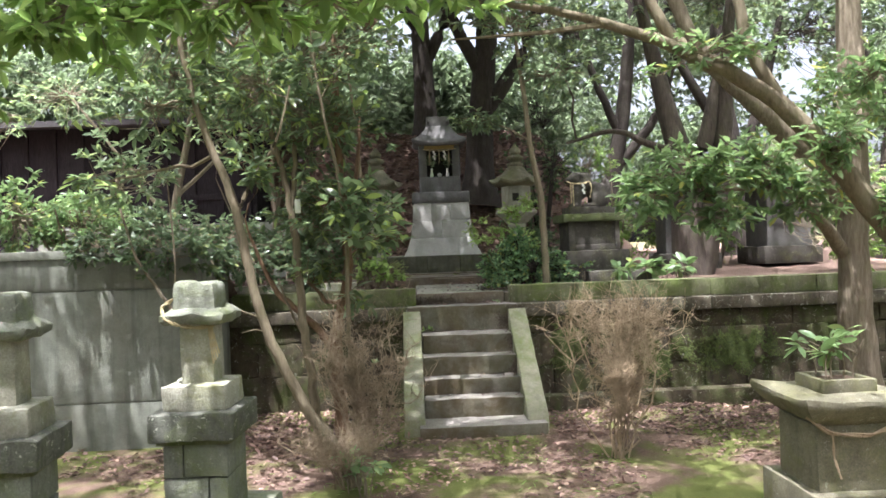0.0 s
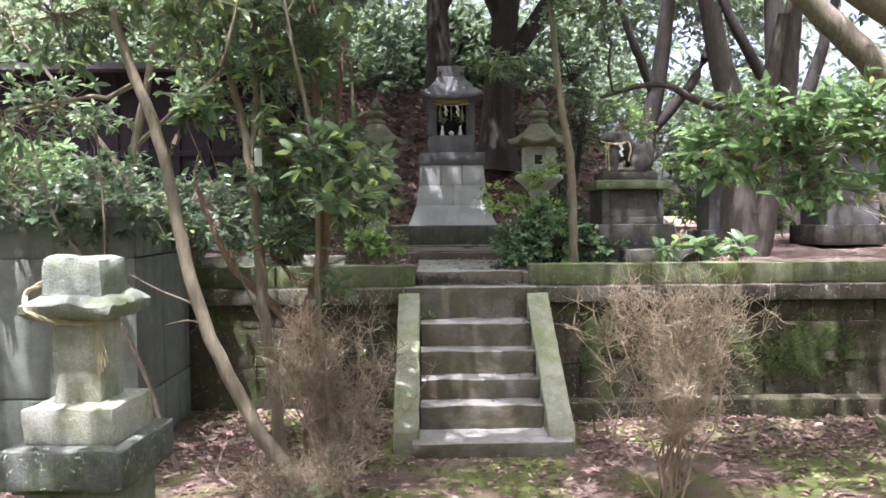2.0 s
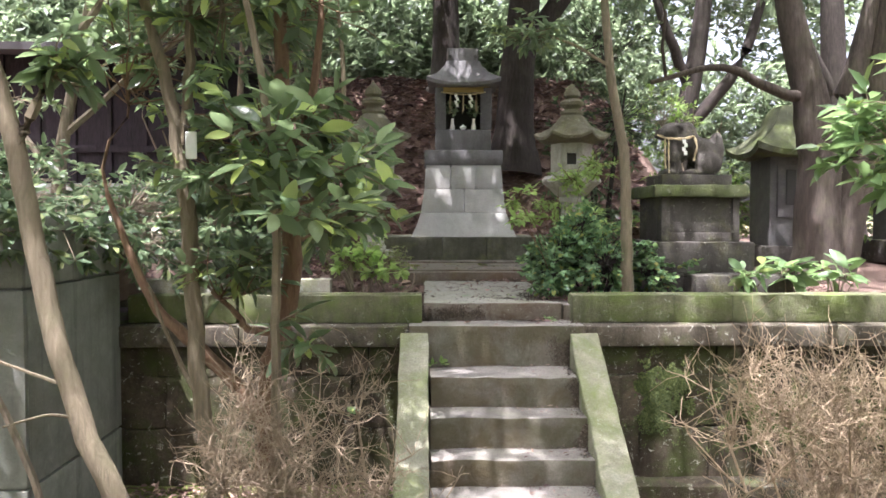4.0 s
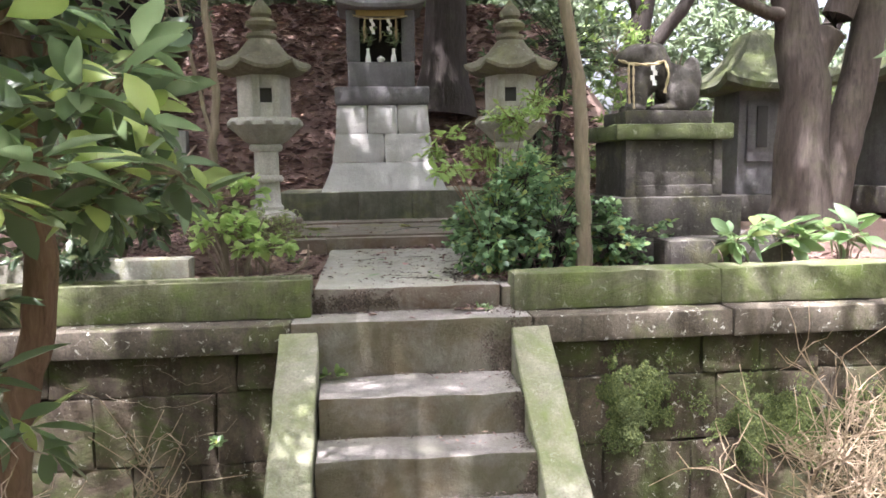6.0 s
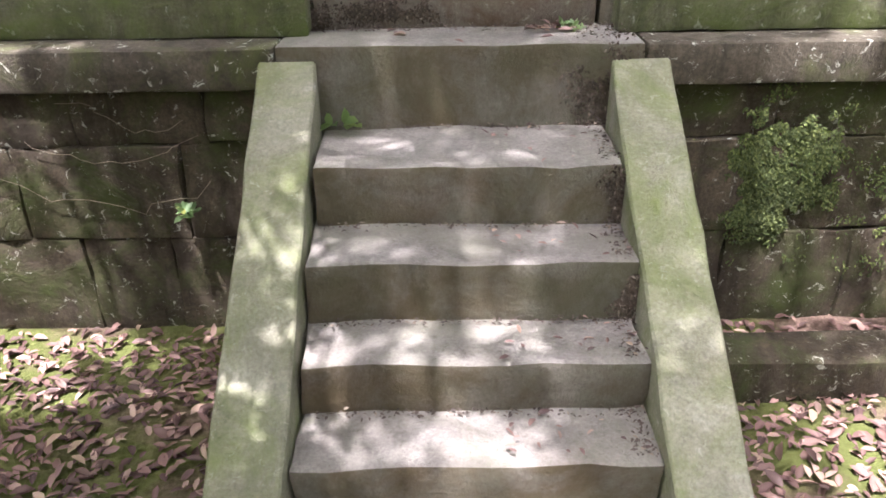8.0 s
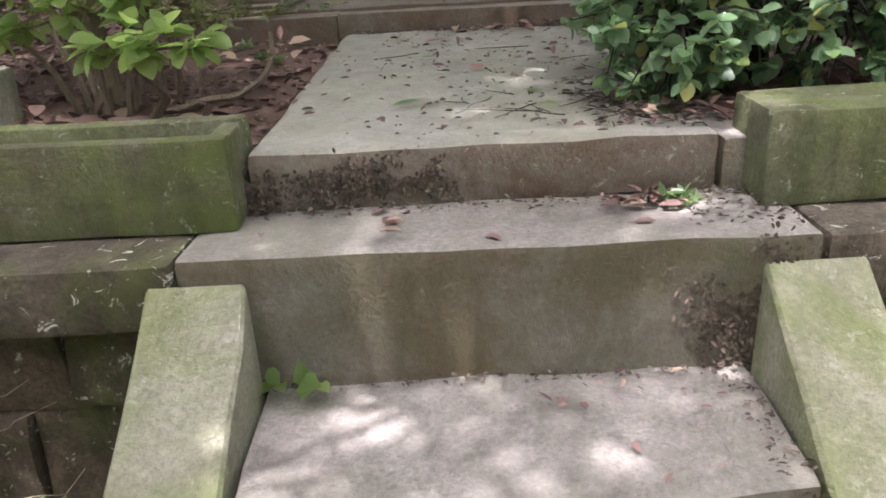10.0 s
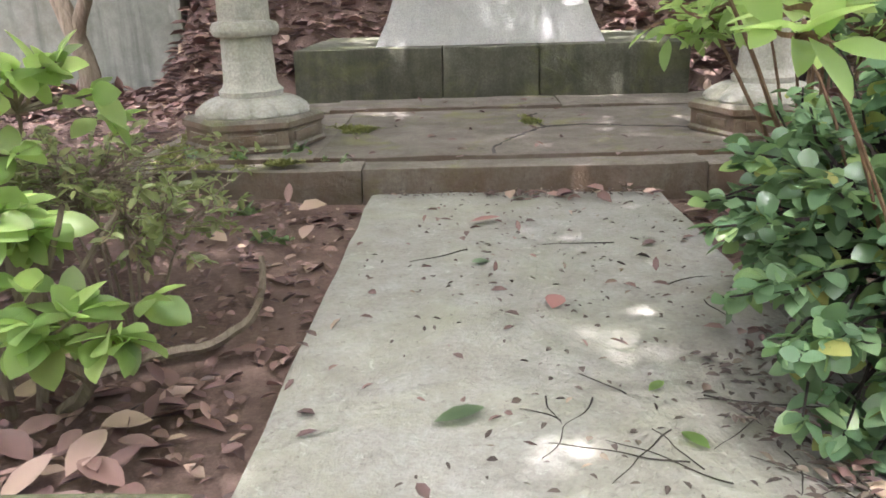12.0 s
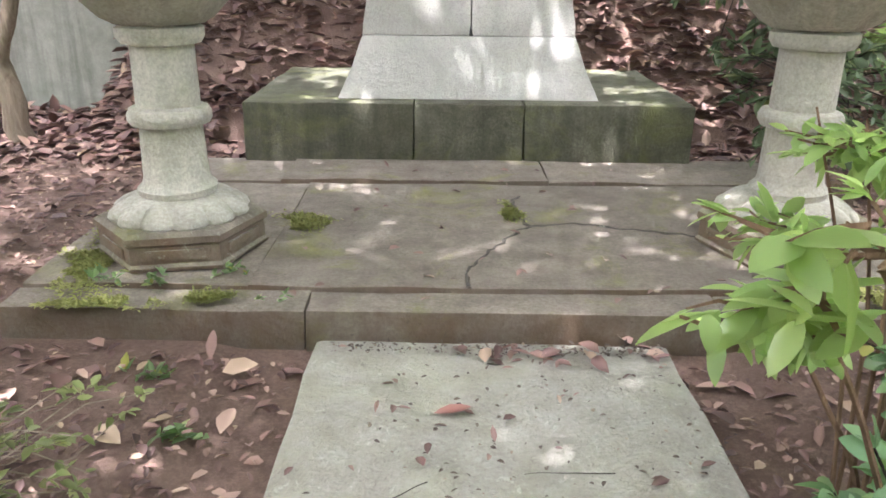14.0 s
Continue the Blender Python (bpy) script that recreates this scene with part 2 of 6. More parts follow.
def bark_mat(name, light, dark, moss=0.35):
    m, n, l, b = mat(name)
    co = world_co(n)
    mp = n.new("ShaderNodeMapping")
    mp.inputs["Scale"].default_value = (30, 30, 5)
    l.new(co, mp.inputs["Vector"])
    ridges = nz(n, l, mp.outputs["Vector"], 1.2, 8, 0.7, 0.6)
    patch = nz(n, l, co, 6, 6, 0.65)
    col = mix(n, l, ramp(n, l, ridges, [(0.3, g3(0)), (0.7, g3(1))]), dark, light)
    col = mix(n, l, ramp(n, l, patch, [(0.5, g3(0)), (0.7, g3(moss))]), col, (0.14, 0.15, 0.08))
    l.new(col, b.inputs["Base Color"])
    b.inputs["Roughness"].default_value = 0.9
    b.inputs["Specular IOR Level"].default_value = 0.2
    bump(n, l, ridges, 0.8, 0.02, b)
    return m


BARK = bark_mat("grey_brown_bark", (0.30, 0.25, 0.19), (0.11, 0.085, 0.062))
BARK_DARK = bark_mat("dark_bark", (0.05, 0.041, 0.036), (0.02, 0.016, 0.014), 0.12)
BARK_OAK = bark_mat("brown_oak_bark", (0.12, 0.098, 0.084), (0.042, 0.033, 0.029), 0.25)
BARK_PALE = bark_mat("pale_smooth_bark", (0.25, 0.205, 0.145), (0.12, 0.10, 0.068), 0.3)
BARK_RED = bark_mat("reddish_bark", (0.24, 0.155, 0.10), (0.11, 0.065, 0.042), 0.2)
TWIG = bark_mat("dry_twig", (0.46, 0.36, 0.25), (0.27, 0.20, 0.135), 0.0)
# darker copy of the dry twig; the left bushes' shade is in its colour
TWIG_SHADED = bark_mat("shaded_dry_twig", (0.34, 0.27, 0.19), (0.18, 0.135, 0.095), 0.0)
WOOD_DARK = bark_mat("dark_stained_timber", (0.035, 0.028, 0.032), (0.014, 0.011, 0.013), 0.0)
STRAW = bark_mat("straw_rope", (0.52, 0.44, 0.27), (0.32, 0.26, 0.15), 0.0)


def plain(name, col, rough=0.6):
    m, n, l, b = mat(name)
    v = nz(n, l, world_co(n), 30, 4, 0.6)
    l.new(mix(n, l, v, tuple(c * 0.8 for c in col), tuple(min(1, c * 1.15) for c in col)), b.inputs["Base Color"])
    b.inputs["Roughness"].default_value = rough
    return m


PAPER = plain("white_paper", (0.80, 0.80, 0.77), 0.8)
CERAMIC = plain("white_porcelain", (0.82, 0.82, 0.80), 0.2)
ROOF_TILE = plain("dark_roof_board", (0.045, 0.04, 0.042), 0.9)
# near-black colour standing in for unlit hollows; also colours the ridge bosses
DARK_VOID = plain("void_shade_black", (0.05, 0.048, 0.045), 0.9)
BRASS = plain("aged_brass", (0.30, 0.21, 0.07), 0.45)


# ---- mesh tools ----
def link(name, me, material, parent=None, label="", smooth=0):
    ob = new(name, me)
    if material and not me.materials:
        me.materials.append(material)
    if smooth:
        me.polygons.foreach_set("use_smooth", [True] * len(me.polygons))
        me.set_sharp_from_angle(angle=radians(smooth))
    if parent:
        ob.parent = parent
    if label:
        ob["label"] = label
    return ob


def part(name, bm, material, parent=None, label="", smooth=40):
    me = bpy.data.meshes.new(name)
    bm.to_mesh(me)
    bm.free()
    return link(name, me, material, parent, label, smooth)


def thing(name, at, label, category, group="", kind="", rz=0):
    ob = new(name)
    ob.empty_display_size = 0.1
    ob.matrix_world = pose(*at, 0, 0, rz)
    return tagged(ob, label, category, group, kind)


def wobble(bm, amp, scale=6.0, seed=0):
    off = Vector((seed * 3.7, seed * 1.9, seed * 5.3))
    for v in bm.verts:
        p = v.co * scale + off
        v.co += amp * noise.noise_vector(p)


def block_bm(x0, x1, y0, y1, z0, z1, bev=0.012, rough=0.005, seed=0, step=0.25):
    """A hewn stone: rounded edges that waver along their length."""
    bm = bmesh.new()
    bmesh.ops.create_cube(bm, size=1)
    for v in bm.verts:
        v.co = Vector(((x0 + x1) / 2 + v.co.x * (x1 - x0), (y0 + y1) / 2 + v.co.y * (y1 - y0), (z0 + z1) / 2 + v.co.z * (z1 - z0)))
    for axis, a, b in ((0, x0, x1), (1, y0, y1), (2, z0, z1)):
        cuts = min(9, int(abs(b - a) / step))
        no = Vector((0, 0, 0))
        no[axis] = 1
        for i in range(1, cuts + 1):
            co = Vector((0, 0, 0))
            co[axis] = a + (b - a) * i / (cuts + 1)
            bmesh.ops.bisect_plane(bm, geom=bm.verts[:] + bm.edges[:] + bm.faces[:], plane_co=co, plane_no=no)
    sharp = [e for e in bm.edges if len(e.link_faces) == 2 and e.calc_face_angle(0) > 0.8]
    bmesh.ops.bevel(bm, geom=sharp, offset=bev, segments=2, affect="EDGES", profile=0.6)
    if rough:
        wobble(bm, rough, 5.0, seed)
        wobble(bm, rough * 0.45, 21.0, seed + 3)
    return bm


def block(name, box, material, parent=None, bev=0.012, rough=0.005, seed=0, step=0.25, label=""):
    return part(name, block_bm(*box, bev, rough, seed, step), material, parent, label)


def lathe_bm(profile, sides, squash=1.0, turn=0.0, rough=0.0, seed=0):
    """Rings (radius, z) joined into a closed body with that many sides."""
    bm = bmesh.new()
    rings = []
    for r, z in profile:
        rings.append([bm.verts.new((r * math.cos(turn + 2 * math.pi * i / sides), squash * r * math.sin(turn + 2 * math.pi * i / sides), z)) for i in range(sides)])
    for a, b in zip(rings, rings[1:]):
        for i in range(sides):
            j = (i + 1) % sides
            bm.faces.new((a[i], a[j], b[j], b[i]))
    bm.faces.new(list(reversed(rings[0])))
    bm.faces.new(rings[-1])
    if rough:
        wobble(bm, rough, 6, seed)
    return bm


def square_bm(profile, flare=0.0, n=6, rough=0.0, seed=0, depth=1.0):
    """Square rings (half width, z) with n points a side; flare lifts the corners of the rings by that share of their width."""
    bm = bmesh.new()
    rings = []
    for h, z, *f in profile:
        f = f[0] if f else 0.0
        ring = []
        for k in range(4):
            for i in range(n):
                u = -1 + 2 * i / n
                x, y = ((u, -1), (1, u), (-u, 1), (-1, -u))[k]
                c = abs(u) ** 3
                ring.append(bm.verts.new((x * h * (1 + 0.06 * c * (f > 0)), y * h * depth * (1 + 0.06 * c * (f > 0)), z + f * c)))
        rings.append(ring)
    m = 4 * n
    for a, b in zip(rings, rings[1:]):
        for i in range(m):
            j = (i + 1) % m
            bm.faces.new((a[i], a[j], b[j], b[i]))
    bm.faces.new(list(reversed(rings[0])))
    bm.faces.new(rings[-1])
    if rough:
        wobble(bm, rough, 6, seed)
    return bm


class Acc:
    """Gathers tubes and leaves as arrays and makes one mesh of them."""

    def __init__(self):
        self.v, self.f, self.n = [], [], 0

    def add(self, v, f):
        self.v.append(np.asarray(v, float))
        self.f.append(np.asarray(f, int) + self.n)
        self.n += len(v)

    def tube(self, pts, radii, sides=6):
        pts = np.asarray(pts, float)
        radii = np.broadcast_to(np.asarray(radii, float), (len(pts),))
        d = np.gradient(pts, axis=0)
        d /= np.linalg.norm(d, axis=1, keepdims=True) + 1e-9
        up = np.where(np.abs(d[:, 2:3]) > 0.9, np.array([[1.0, 0, 0]]), np.array([[0, 0, 1.0]]))
        s = np.cross(d, up)
        s /= np.linalg.norm(s, axis=1, keepdims=True) + 1e-9
        t = np.cross(d, s)
        a = np.arange(sides) * 2 * np.pi / sides
        ring = s[:, None, :] * np.cos(a)[None, :, None] + t[:, None, :] * np.sin(a)[None, :, None]
        v = (pts[:, None, :] + ring * radii[:, None, None]).reshape(-1, 3)
        f = []
        for i in range(len(pts) - 1):
            for j in range(sides):
                k = (j + 1) % sides
                f.append((i * sides + j, i * sides + k, (i + 1) * sides + k, (i + 1) * sides + j))
        self.add(v, f)

    def leaves(self, p, d, nrm, length, width, fold=0.18, droop=0.12):
        """Leaves of two folded quads each: base, two shoulders a side, tip."""
        p, d, nrm = (np.asarray(a, float) for a in (p, d, nrm))
        if len(p) == 0:
            return
        d = d / (np.linalg.norm(d, axis=1, keepdims=True) + 1e-9)
        s = np.cross(d, nrm)
        s /= np.linalg.norm(s, axis=1, keepdims=True) + 1e-9
        u = np.cross(s, d)
        L = np.broadcast_to(np.asarray(length, float), (len(p),))[:, None]
        W = np.broadcast_to(np.asarray(width, float), (len(p),))[:, None] / 2
        tip = p + d * L - u * L * droop
        v = np.stack([p,
                      p + d * L * 0.30 + s * W * 0.92 + u * W * fold * 2, p + d * L * 0.68 + s * W * 0.80 + u * (W * fold * 2 - L * droop * 0.4), tip,
                      p + d * L * 0.68 - s * W * 0.80 + u * (W * fold * 2 - L * droop * 0.4), p + d * L * 0.30 - s * W * 0.92 + u * W * fold * 2], axis=1).reshape(-1, 3)
        k = np.arange(len(p))[:, None] * 6
        f = np.concatenate([k + np.array([[0, 3, 2, 1]]), k + np.array([[0, 5, 4, 3]])])
        self.add(v, f)

    def round_leaves(self, p, d, nrm, length, width, fold=0.18, droop=0.12):
        """Fuller leaves with a midrib and a rounded rim, for plants that are passed closely."""
        p, d, nrm = (np.asarray(a, float) for a in (p, d, nrm))
        d = d / (np.linalg.norm(d, axis=1, keepdims=True) + 1e-9)
        s = np.cross(d, nrm)
        s /= np.linalg.norm(s, axis=1, keepdims=True) + 1e-9
        u = np.cross(s, d)
        L = np.broadcast_to(np.asarray(length, float), (len(p),))[:, None]
        W = np.broadcast_to(np.asarray(width, float), (len(p),))[:, None] / 2

        def at(t, w):
            return p + d * L * t + s * W * w + u * (abs(w) * W * fold * 1.6 - L * droop * t * t)
        rows = [(0.22, 0.66), (0.46, 1.0), (0.72, 0.80), (0.90, 0.40)]
        v = [at(0, 0)] + [q for t, w in rows for q in (at(t, w), at(t, 0), at(t, -w))] + [at(1, 0)]
        v = np.stack(v, axis=1).reshape(-1, 3)
        quads = []
        for i in range(3):
            a, b = 1 + 3 * i, 4 + 3 * i
            quads += [(a, a + 1, b + 1, b), (a + 1, a + 2, b + 2, b + 1)]
        k = np.arange(len(p))[:, None] * 14
        # the two ends are closed by kite-shaped quads
        quads += [(0, 3, 2, 1), (10, 11, 12, 13)]
        self.add(v, np.concatenate([k + np.array([q]) for q in quads]))

    def mesh(self, name):
        me = bpy.data.meshes.new(name)
        v, f = np.concatenate(self.v), np.concatenate(self.f)
        me.vertices.add(len(v))
        me.vertices.foreach_set("co", v.ravel())
        me.loops.add(f.size)
        me.loops.foreach_set("vertex_index", f.ravel())
        me.polygons.add(len(f))
        me.polygons.foreach_set("loop_start", np.arange(len(f)) * 4)
        me.update(calc_edges=True)
        return me

    def put(self, name, material, parent=None, label="", smooth=60):
        return link(name, self.mesh(name), material, parent, label, smooth)


def wander(a, b, n, amp, rng, sag=0.0):
    """A crooked line from a to b."""
    a, b = np.asarray(a, float), np.asarray(b, float)
    t = np.linspace(0, 1, n)[:, None]
    off = np.cumsum(rng.normal(0, 1, (n, 3)), axis=0)
    off = off - off[0] - (off[-1] - off[0]) * t
    p = a + (b - a) * t + off * amp * np.linalg.norm(b - a) / n
    p[:, 2] -= sag * np.sin(np.pi * t[:, 0])
    return p


def spray(leaf, tips, dirs, rng, each, length, width, spread=1.0, drop=0.15, along=0.0, fold=0.18, full=False):
    """Rosettes of leaves at the tips of twigs; along strings them back down the twig."""
    n = len(tips)
    base = np.repeat(tips, each, axis=0)
    d0 = np.repeat(dirs, each, axis=0)
    k = len(base)
    if along:
        base = base - d0 * rng.uniform(0, along, (k, 1))
    d = d0 * 0.7 + rng.normal(0, spread, (k, 3)) * np.array([1, 1, 0.55])
    d[:, 2] -= drop
    nr = rng.normal(0, 0.45, (k, 3))
    nr[:, 2] += 1.0
    s = rng.uniform(0.65, 1.2, k)
    (leaf.round_leaves if full else leaf.leaves)(base, d, nr, length * s, width * s, fold)


def in_ball(rng, n, c, r, shell=0.55):
    d = rng.normal(0, 1, (n, 3))
    d /= np.linalg.norm(d, axis=1, keepdims=True)
    rad = rng.uniform(shell, 1.0, (n, 1)) ** 0.7
    lump = 1 + 0.22 * np.sin(d[:, :1] * 5 + c[0] * 3) + 0.22 * np.sin(d[:, 1:2] * 6 + c[1] * 2)
    return np.asarray(c) + d * rad * lump * np.asarray(r)


def plant(name, at, label, category, stems, balls, seed, leaf_material, bark, length, width, each=9, stem_r=0.012, spread=1.0, along=0.05, drop=0.15, kind="", group="", sides=5, twig_r=0.003, stem_name="stem", crown_name="crown", full=False):
    """A shrub or tree. stems: crooked lines [(x, y, z, radius), ...]; balls: (centre, radii, twigs) filled with leafy twigs that spring from the nearest stem."""
    rng = np.random.default_rng(seed)
    root = thing(name, at, label, category, group, kind)
    o = np.array(at, float)
    twig, leaf = Acc(), Acc()
    nodes = []
    for st in stems:
        st = np.array(st, float)
        t = np.linspace(0, len(st) - 1, max(6, 4 * len(st)))
        line = np.stack([np.interp(t, np.arange(len(st)), st[:, i]) for i in range(4)], axis=1)
        for i in range(3):      # rounds the bends
            line[1:-1, :3] = (line[:-2, :3] + 2 * line[1:-1, :3] + line[2:, :3]) / 4
        line[1:-1, :3] += rng.normal(0, 0.15, (len(line) - 2, 3)) * np.minimum(line[1:-1, 3:4], 0.05)
        wood = Acc()
        wood.tube(line[:, :3] - o, line[:, 3], 10 if line[0, 3] > 0.03 else sides)
        wood.put(stem_name if stem_name == "stem" or not nodes else "limb", bark, root)
        nodes.append(line[len(line) // 3:])
    nodes = np.concatenate(nodes)
    for c, r, twigs in balls:
        c = np.array(c, float)
        near = nodes[np.argmin(np.linalg.norm(nodes[:, :3] - c - np.array([0, 0, -0.4 * r[2]]), axis=1))]
        far = np.linalg.norm(near[:3] - c)
        if far > 0.25:
            lr = min(near[3] * 0.7, 0.006 + 0.012 * far)
            limb = wander(near[:3], c, 8, 0.35, rng)
            twig.tube(limb - o, np.linspace(lr, lr * 0.45, 8), 6)
            hub = limb[4:]
        else:
            hub = np.array([c, near[:3]])
        ends = in_ball(rng, twigs, c, r)
        starts = hub[rng.integers(0, len(hub), twigs)]
        step = max(1, twigs // 70)
        for a, b in zip(starts[::step], ends[::step]):
            twig.tube(wander(a, b, 4, 0.3, rng) - o, np.linspace(twig_r * 1.8, twig_r * 0.7, 4), 3)
        d = ends - starts
        d /= np.linalg.norm(d, axis=1, keepdims=True) + 1e-9
        spray(leaf, ends - o, d, rng, each, length, width, spread, drop, along, full=full)
    if twig.n:
        tagged(twig.put("twig", bark, root), kind="stuff")
    if leaf.n:
        tagged(leaf.put(crown_name, leaf_material, root, smooth=85), kind="stuff")
    return root


# ---- ground, terrace ----
def smooth(t):
    t = min(1.0, max(0.0, t))
    return t * t * (3 - 2 * t)


def ground_z(x, y):
    w = smooth((40 - abs(x)) / 30) * smooth((40 - abs(y)) / 30)
    return w * (0.025 * noise.noise((x * 1.3, y * 1.3, 0)) + 0.012 * noise.noise((x * 6, y * 6, 3)))


def terrace_z(x, y):
    z = 1.17
    start = 11.15 + 1.4 * smooth((-1.9 - x) / 1.0)
    z += 0.032 * smooth((y - 8.1) / 0.7)
    z += 2.7 * smooth((y - start) / 2.8) * smooth((4.2 - x) / 2.4)
    z += 0.48 * smooth((-2.45 - x) / 0.3) * smooth((8.4 - y) / 1.0)
    z += 0.15 * smooth((x - 2.5) / 3) * smooth((y - 9) / 4)
    bumpy = smooth((y - 7.3) / 0.6) * (0.3 + smooth((y - 11) / 1.5))
    z += bumpy * (0.10 * noise.noise((x * 1.1, y * 1.1, 9)) + 0.04 * noise.noise((x * 5, y * 5, 2)))
    if -1.45 < x < 1.5 and 8.9 < y < 11.5:
        z = min(z, 1.19)
    if -0.7 < x < 0.7 and y < 9.3:
        z = min(z, 1.165)
    return z


def sheet(name, xs, ys, fn, material, label, category):
    v = [(x, y, fn(x, y)) for y in ys for x in xs]
    nx = len(xs)
    f = [(j * nx + i, j * nx + i + 1, (j + 1) * nx + i + 1, (j + 1) * nx + i) for j in range(len(ys) - 1) for i in range(nx - 1)]
    me = bpy.data.meshes.new(name)
    me.from_pydata(v, [], f)
    return tagged(link(name, me, material, smooth=60), label, category, kind="structure")


def lines(near0, near1, step, far0, far1, n=7):
    a = np.arange(near0, near1 + 1e-6, step)
    lo = near0 - (near0 - far0) * (np.linspace(1, 0, n, endpoint=False) ** 3)
    hi = near1 + (far1 - near1) * (np.linspace(1, 0, n, endpoint=False)[::-1] ** 3)
    return [float(x) for x in np.concatenate([lo, a, hi])]


sheet("ground", lines(-6, 6, 0.12, -400, 400), lines(-4, 7, 0.12, -400, 400), ground_z, SOIL, "brown earth with moss patches and fallen leaves", "ground")
sheet("ground_terrace", lines(-5.5, 6, 0.12, -30, 30), [7.2 + 0.12 * i for i in range(64)] + [15.5, 17, 20, 25, 32], terrace_z, TSOIL, "dark leaf-strewn soil of the raised terrace", "ground")
sheet("ground_bed", [-30, -15, -9] + [-6 + 0.12 * i for i in range(30)], [5.86 + 0.12 * i for i in range(13)], terrace_z, TSOIL, "raised soil bed behind the concrete wall", "ground")


# ---- the small shrine ----
SX, SY = -0.05, 11.16


def granite_half(z):
    zs = [1.575, 1.64, 1.72, 1.80, 1.86, 2.0, 2.13, 2.3, 2.42]
    hs = [0.612, 0.575, 0.54, 0.513, 0.497, 0.473, 0.458, 0.444, 0.438]
    return float(np.interp(z, zs, hs))


def granite_piece(z0, z1, fa, fb, parent):
    bm = bmesh.new()
    n = 7
    rings = []
    for i in range(n):
        z = z0 + 0.002 + (z1 - z0 - 0.004) * i / (n - 1)
        h = granite_half(z)
        inset = 0.006 if i in (0, n - 1) else 0.0
        xa, xb, d = fa * h + inset + 0.003 * (fa > -1), fb * h - inset - 0.003 * (fb < 1), h * 0.80 - inset
        rings.append([bm.verts.new(p) for p in ((xa, -d, z), (xb, -d, z), (xb, d, z), (xa, d, z))])
    for a, b in zip(rings, rings[1:]):
        for i in range(4):
            j = (i + 1) % 4
            bm.faces.new((a[i], a[j], b[j], b[i]))
    bm.faces.new(list(reversed(rings[0])))
    bm.faces.new(rings[-1])
    up = [e for e in bm.edges if abs(e.verts[0].co.z - e.verts[1].co.z) > 0.001 and len(e.link_faces) == 2 and e.calc_face_angle(0) > 1]
    bmesh.ops.bevel(bm, geom=up, offset=0.006, segments=1, affect="EDGES")
    for v in bm.verts:
        v.co += Vector((SX, SY, 0)) - parent.matrix_world.translation
    return part("granite_block", bm, GRANITE, parent, smooth=30)


plinth = thing("shrine_plinth", (SX, SY, 1.575), "pale granite shrine plinth flaring out to its foot", "plinth")
granite_piece(1.575, 1.855, -1, 1, plinth)
for a, b in ((-1, 0.02), (0.02, 1)):
    granite_piece(1.855, 2.13, a, b, plinth)
for a, b in ((-1, -0.33), (-0.33, 0.32), (0.32, 1)):
    granite_piece(2.13, 2.405, a, b, plinth)


def shrine():
    o = (SX, SY, 2.405)
    s = thing("stone_shrine", o, "small grey stone shrine with a curved roof and open front", "shrine")
    part("foot_slab", square_bm([(0.44, 0.0), (0.455, 0.02), (0.455, 0.16), (0.445, 0.175)], rough=0.004, depth=0.8), STONE_GREY, s)
    part("lower_body", block_bm(-0.325, 0.325, -0.27, 0.27, 0.175, 0.42, 0.01, 0.003, 5), STONE_GREY, s)
    # near-black colour puts the dim interior into this wall
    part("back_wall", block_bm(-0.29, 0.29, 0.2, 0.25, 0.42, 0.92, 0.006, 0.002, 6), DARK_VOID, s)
    for side in (-1, 1):
        part("side_wall", block_bm(*sorted((side * 0.25, side * 0.30)), -0.16, 0.22, 0.42, 0.92, 0.006, 0.002, 7), STONE_GREY, s)
        d = part("door_leaf", block_bm(*sorted((0.0, side * 0.135)), -0.012, 0.012, 0.0, 0.49, 0.005, 0.001, 8), STONE_GREY, s, "open grey stone door leaf")
        d.matrix_local = pose(side * 0.205, -0.215, 0.425, 0, 0, -side * 22)
    part("lintel", block_bm(-0.31, 0.31, -0.24, -0.17, 0.86, 0.93, 0.006, 0.002, 9), BRASS, s, "gilt-brown lintel")
    roof = part("roof", square_bm([(0.36, 0.915, 0.02), (0.405, 0.925, 0.05), (0.41, 0.96, 0.06), (0.36, 1.0, 0.045), (0.30, 1.055, 0.02), (0.25, 1.12, 0.008), (0.215, 1.19), (0.20, 1.235), (0.19, 1.24)], n=8, depth=0.85, rough=0.003), STONE_GREY, s, "curved grey stone roof with upturned corners")
    part("ridge", block_bm(-0.185, 0.185, -0.12, 0.12, 1.235, 1.40, 0.012, 0.003, 3), STONE_GREY, roof)
    for side in (-1, 1):
        part("ridge_boss", lathe_bm([(0.02, -0.135), (0.02, -0.118)], 10), DARK_VOID, roof).matrix_local = pose(side * 0.15, 0, 1.30) @ pose(0, -0.004, 0, 0, 0, 0) @ Matrix.Rotation(radians(90), 4, "X") @ pose(0, 0, 0.245)
    return s


shrine()
Z_ALTAR = 2.405 + 0.42
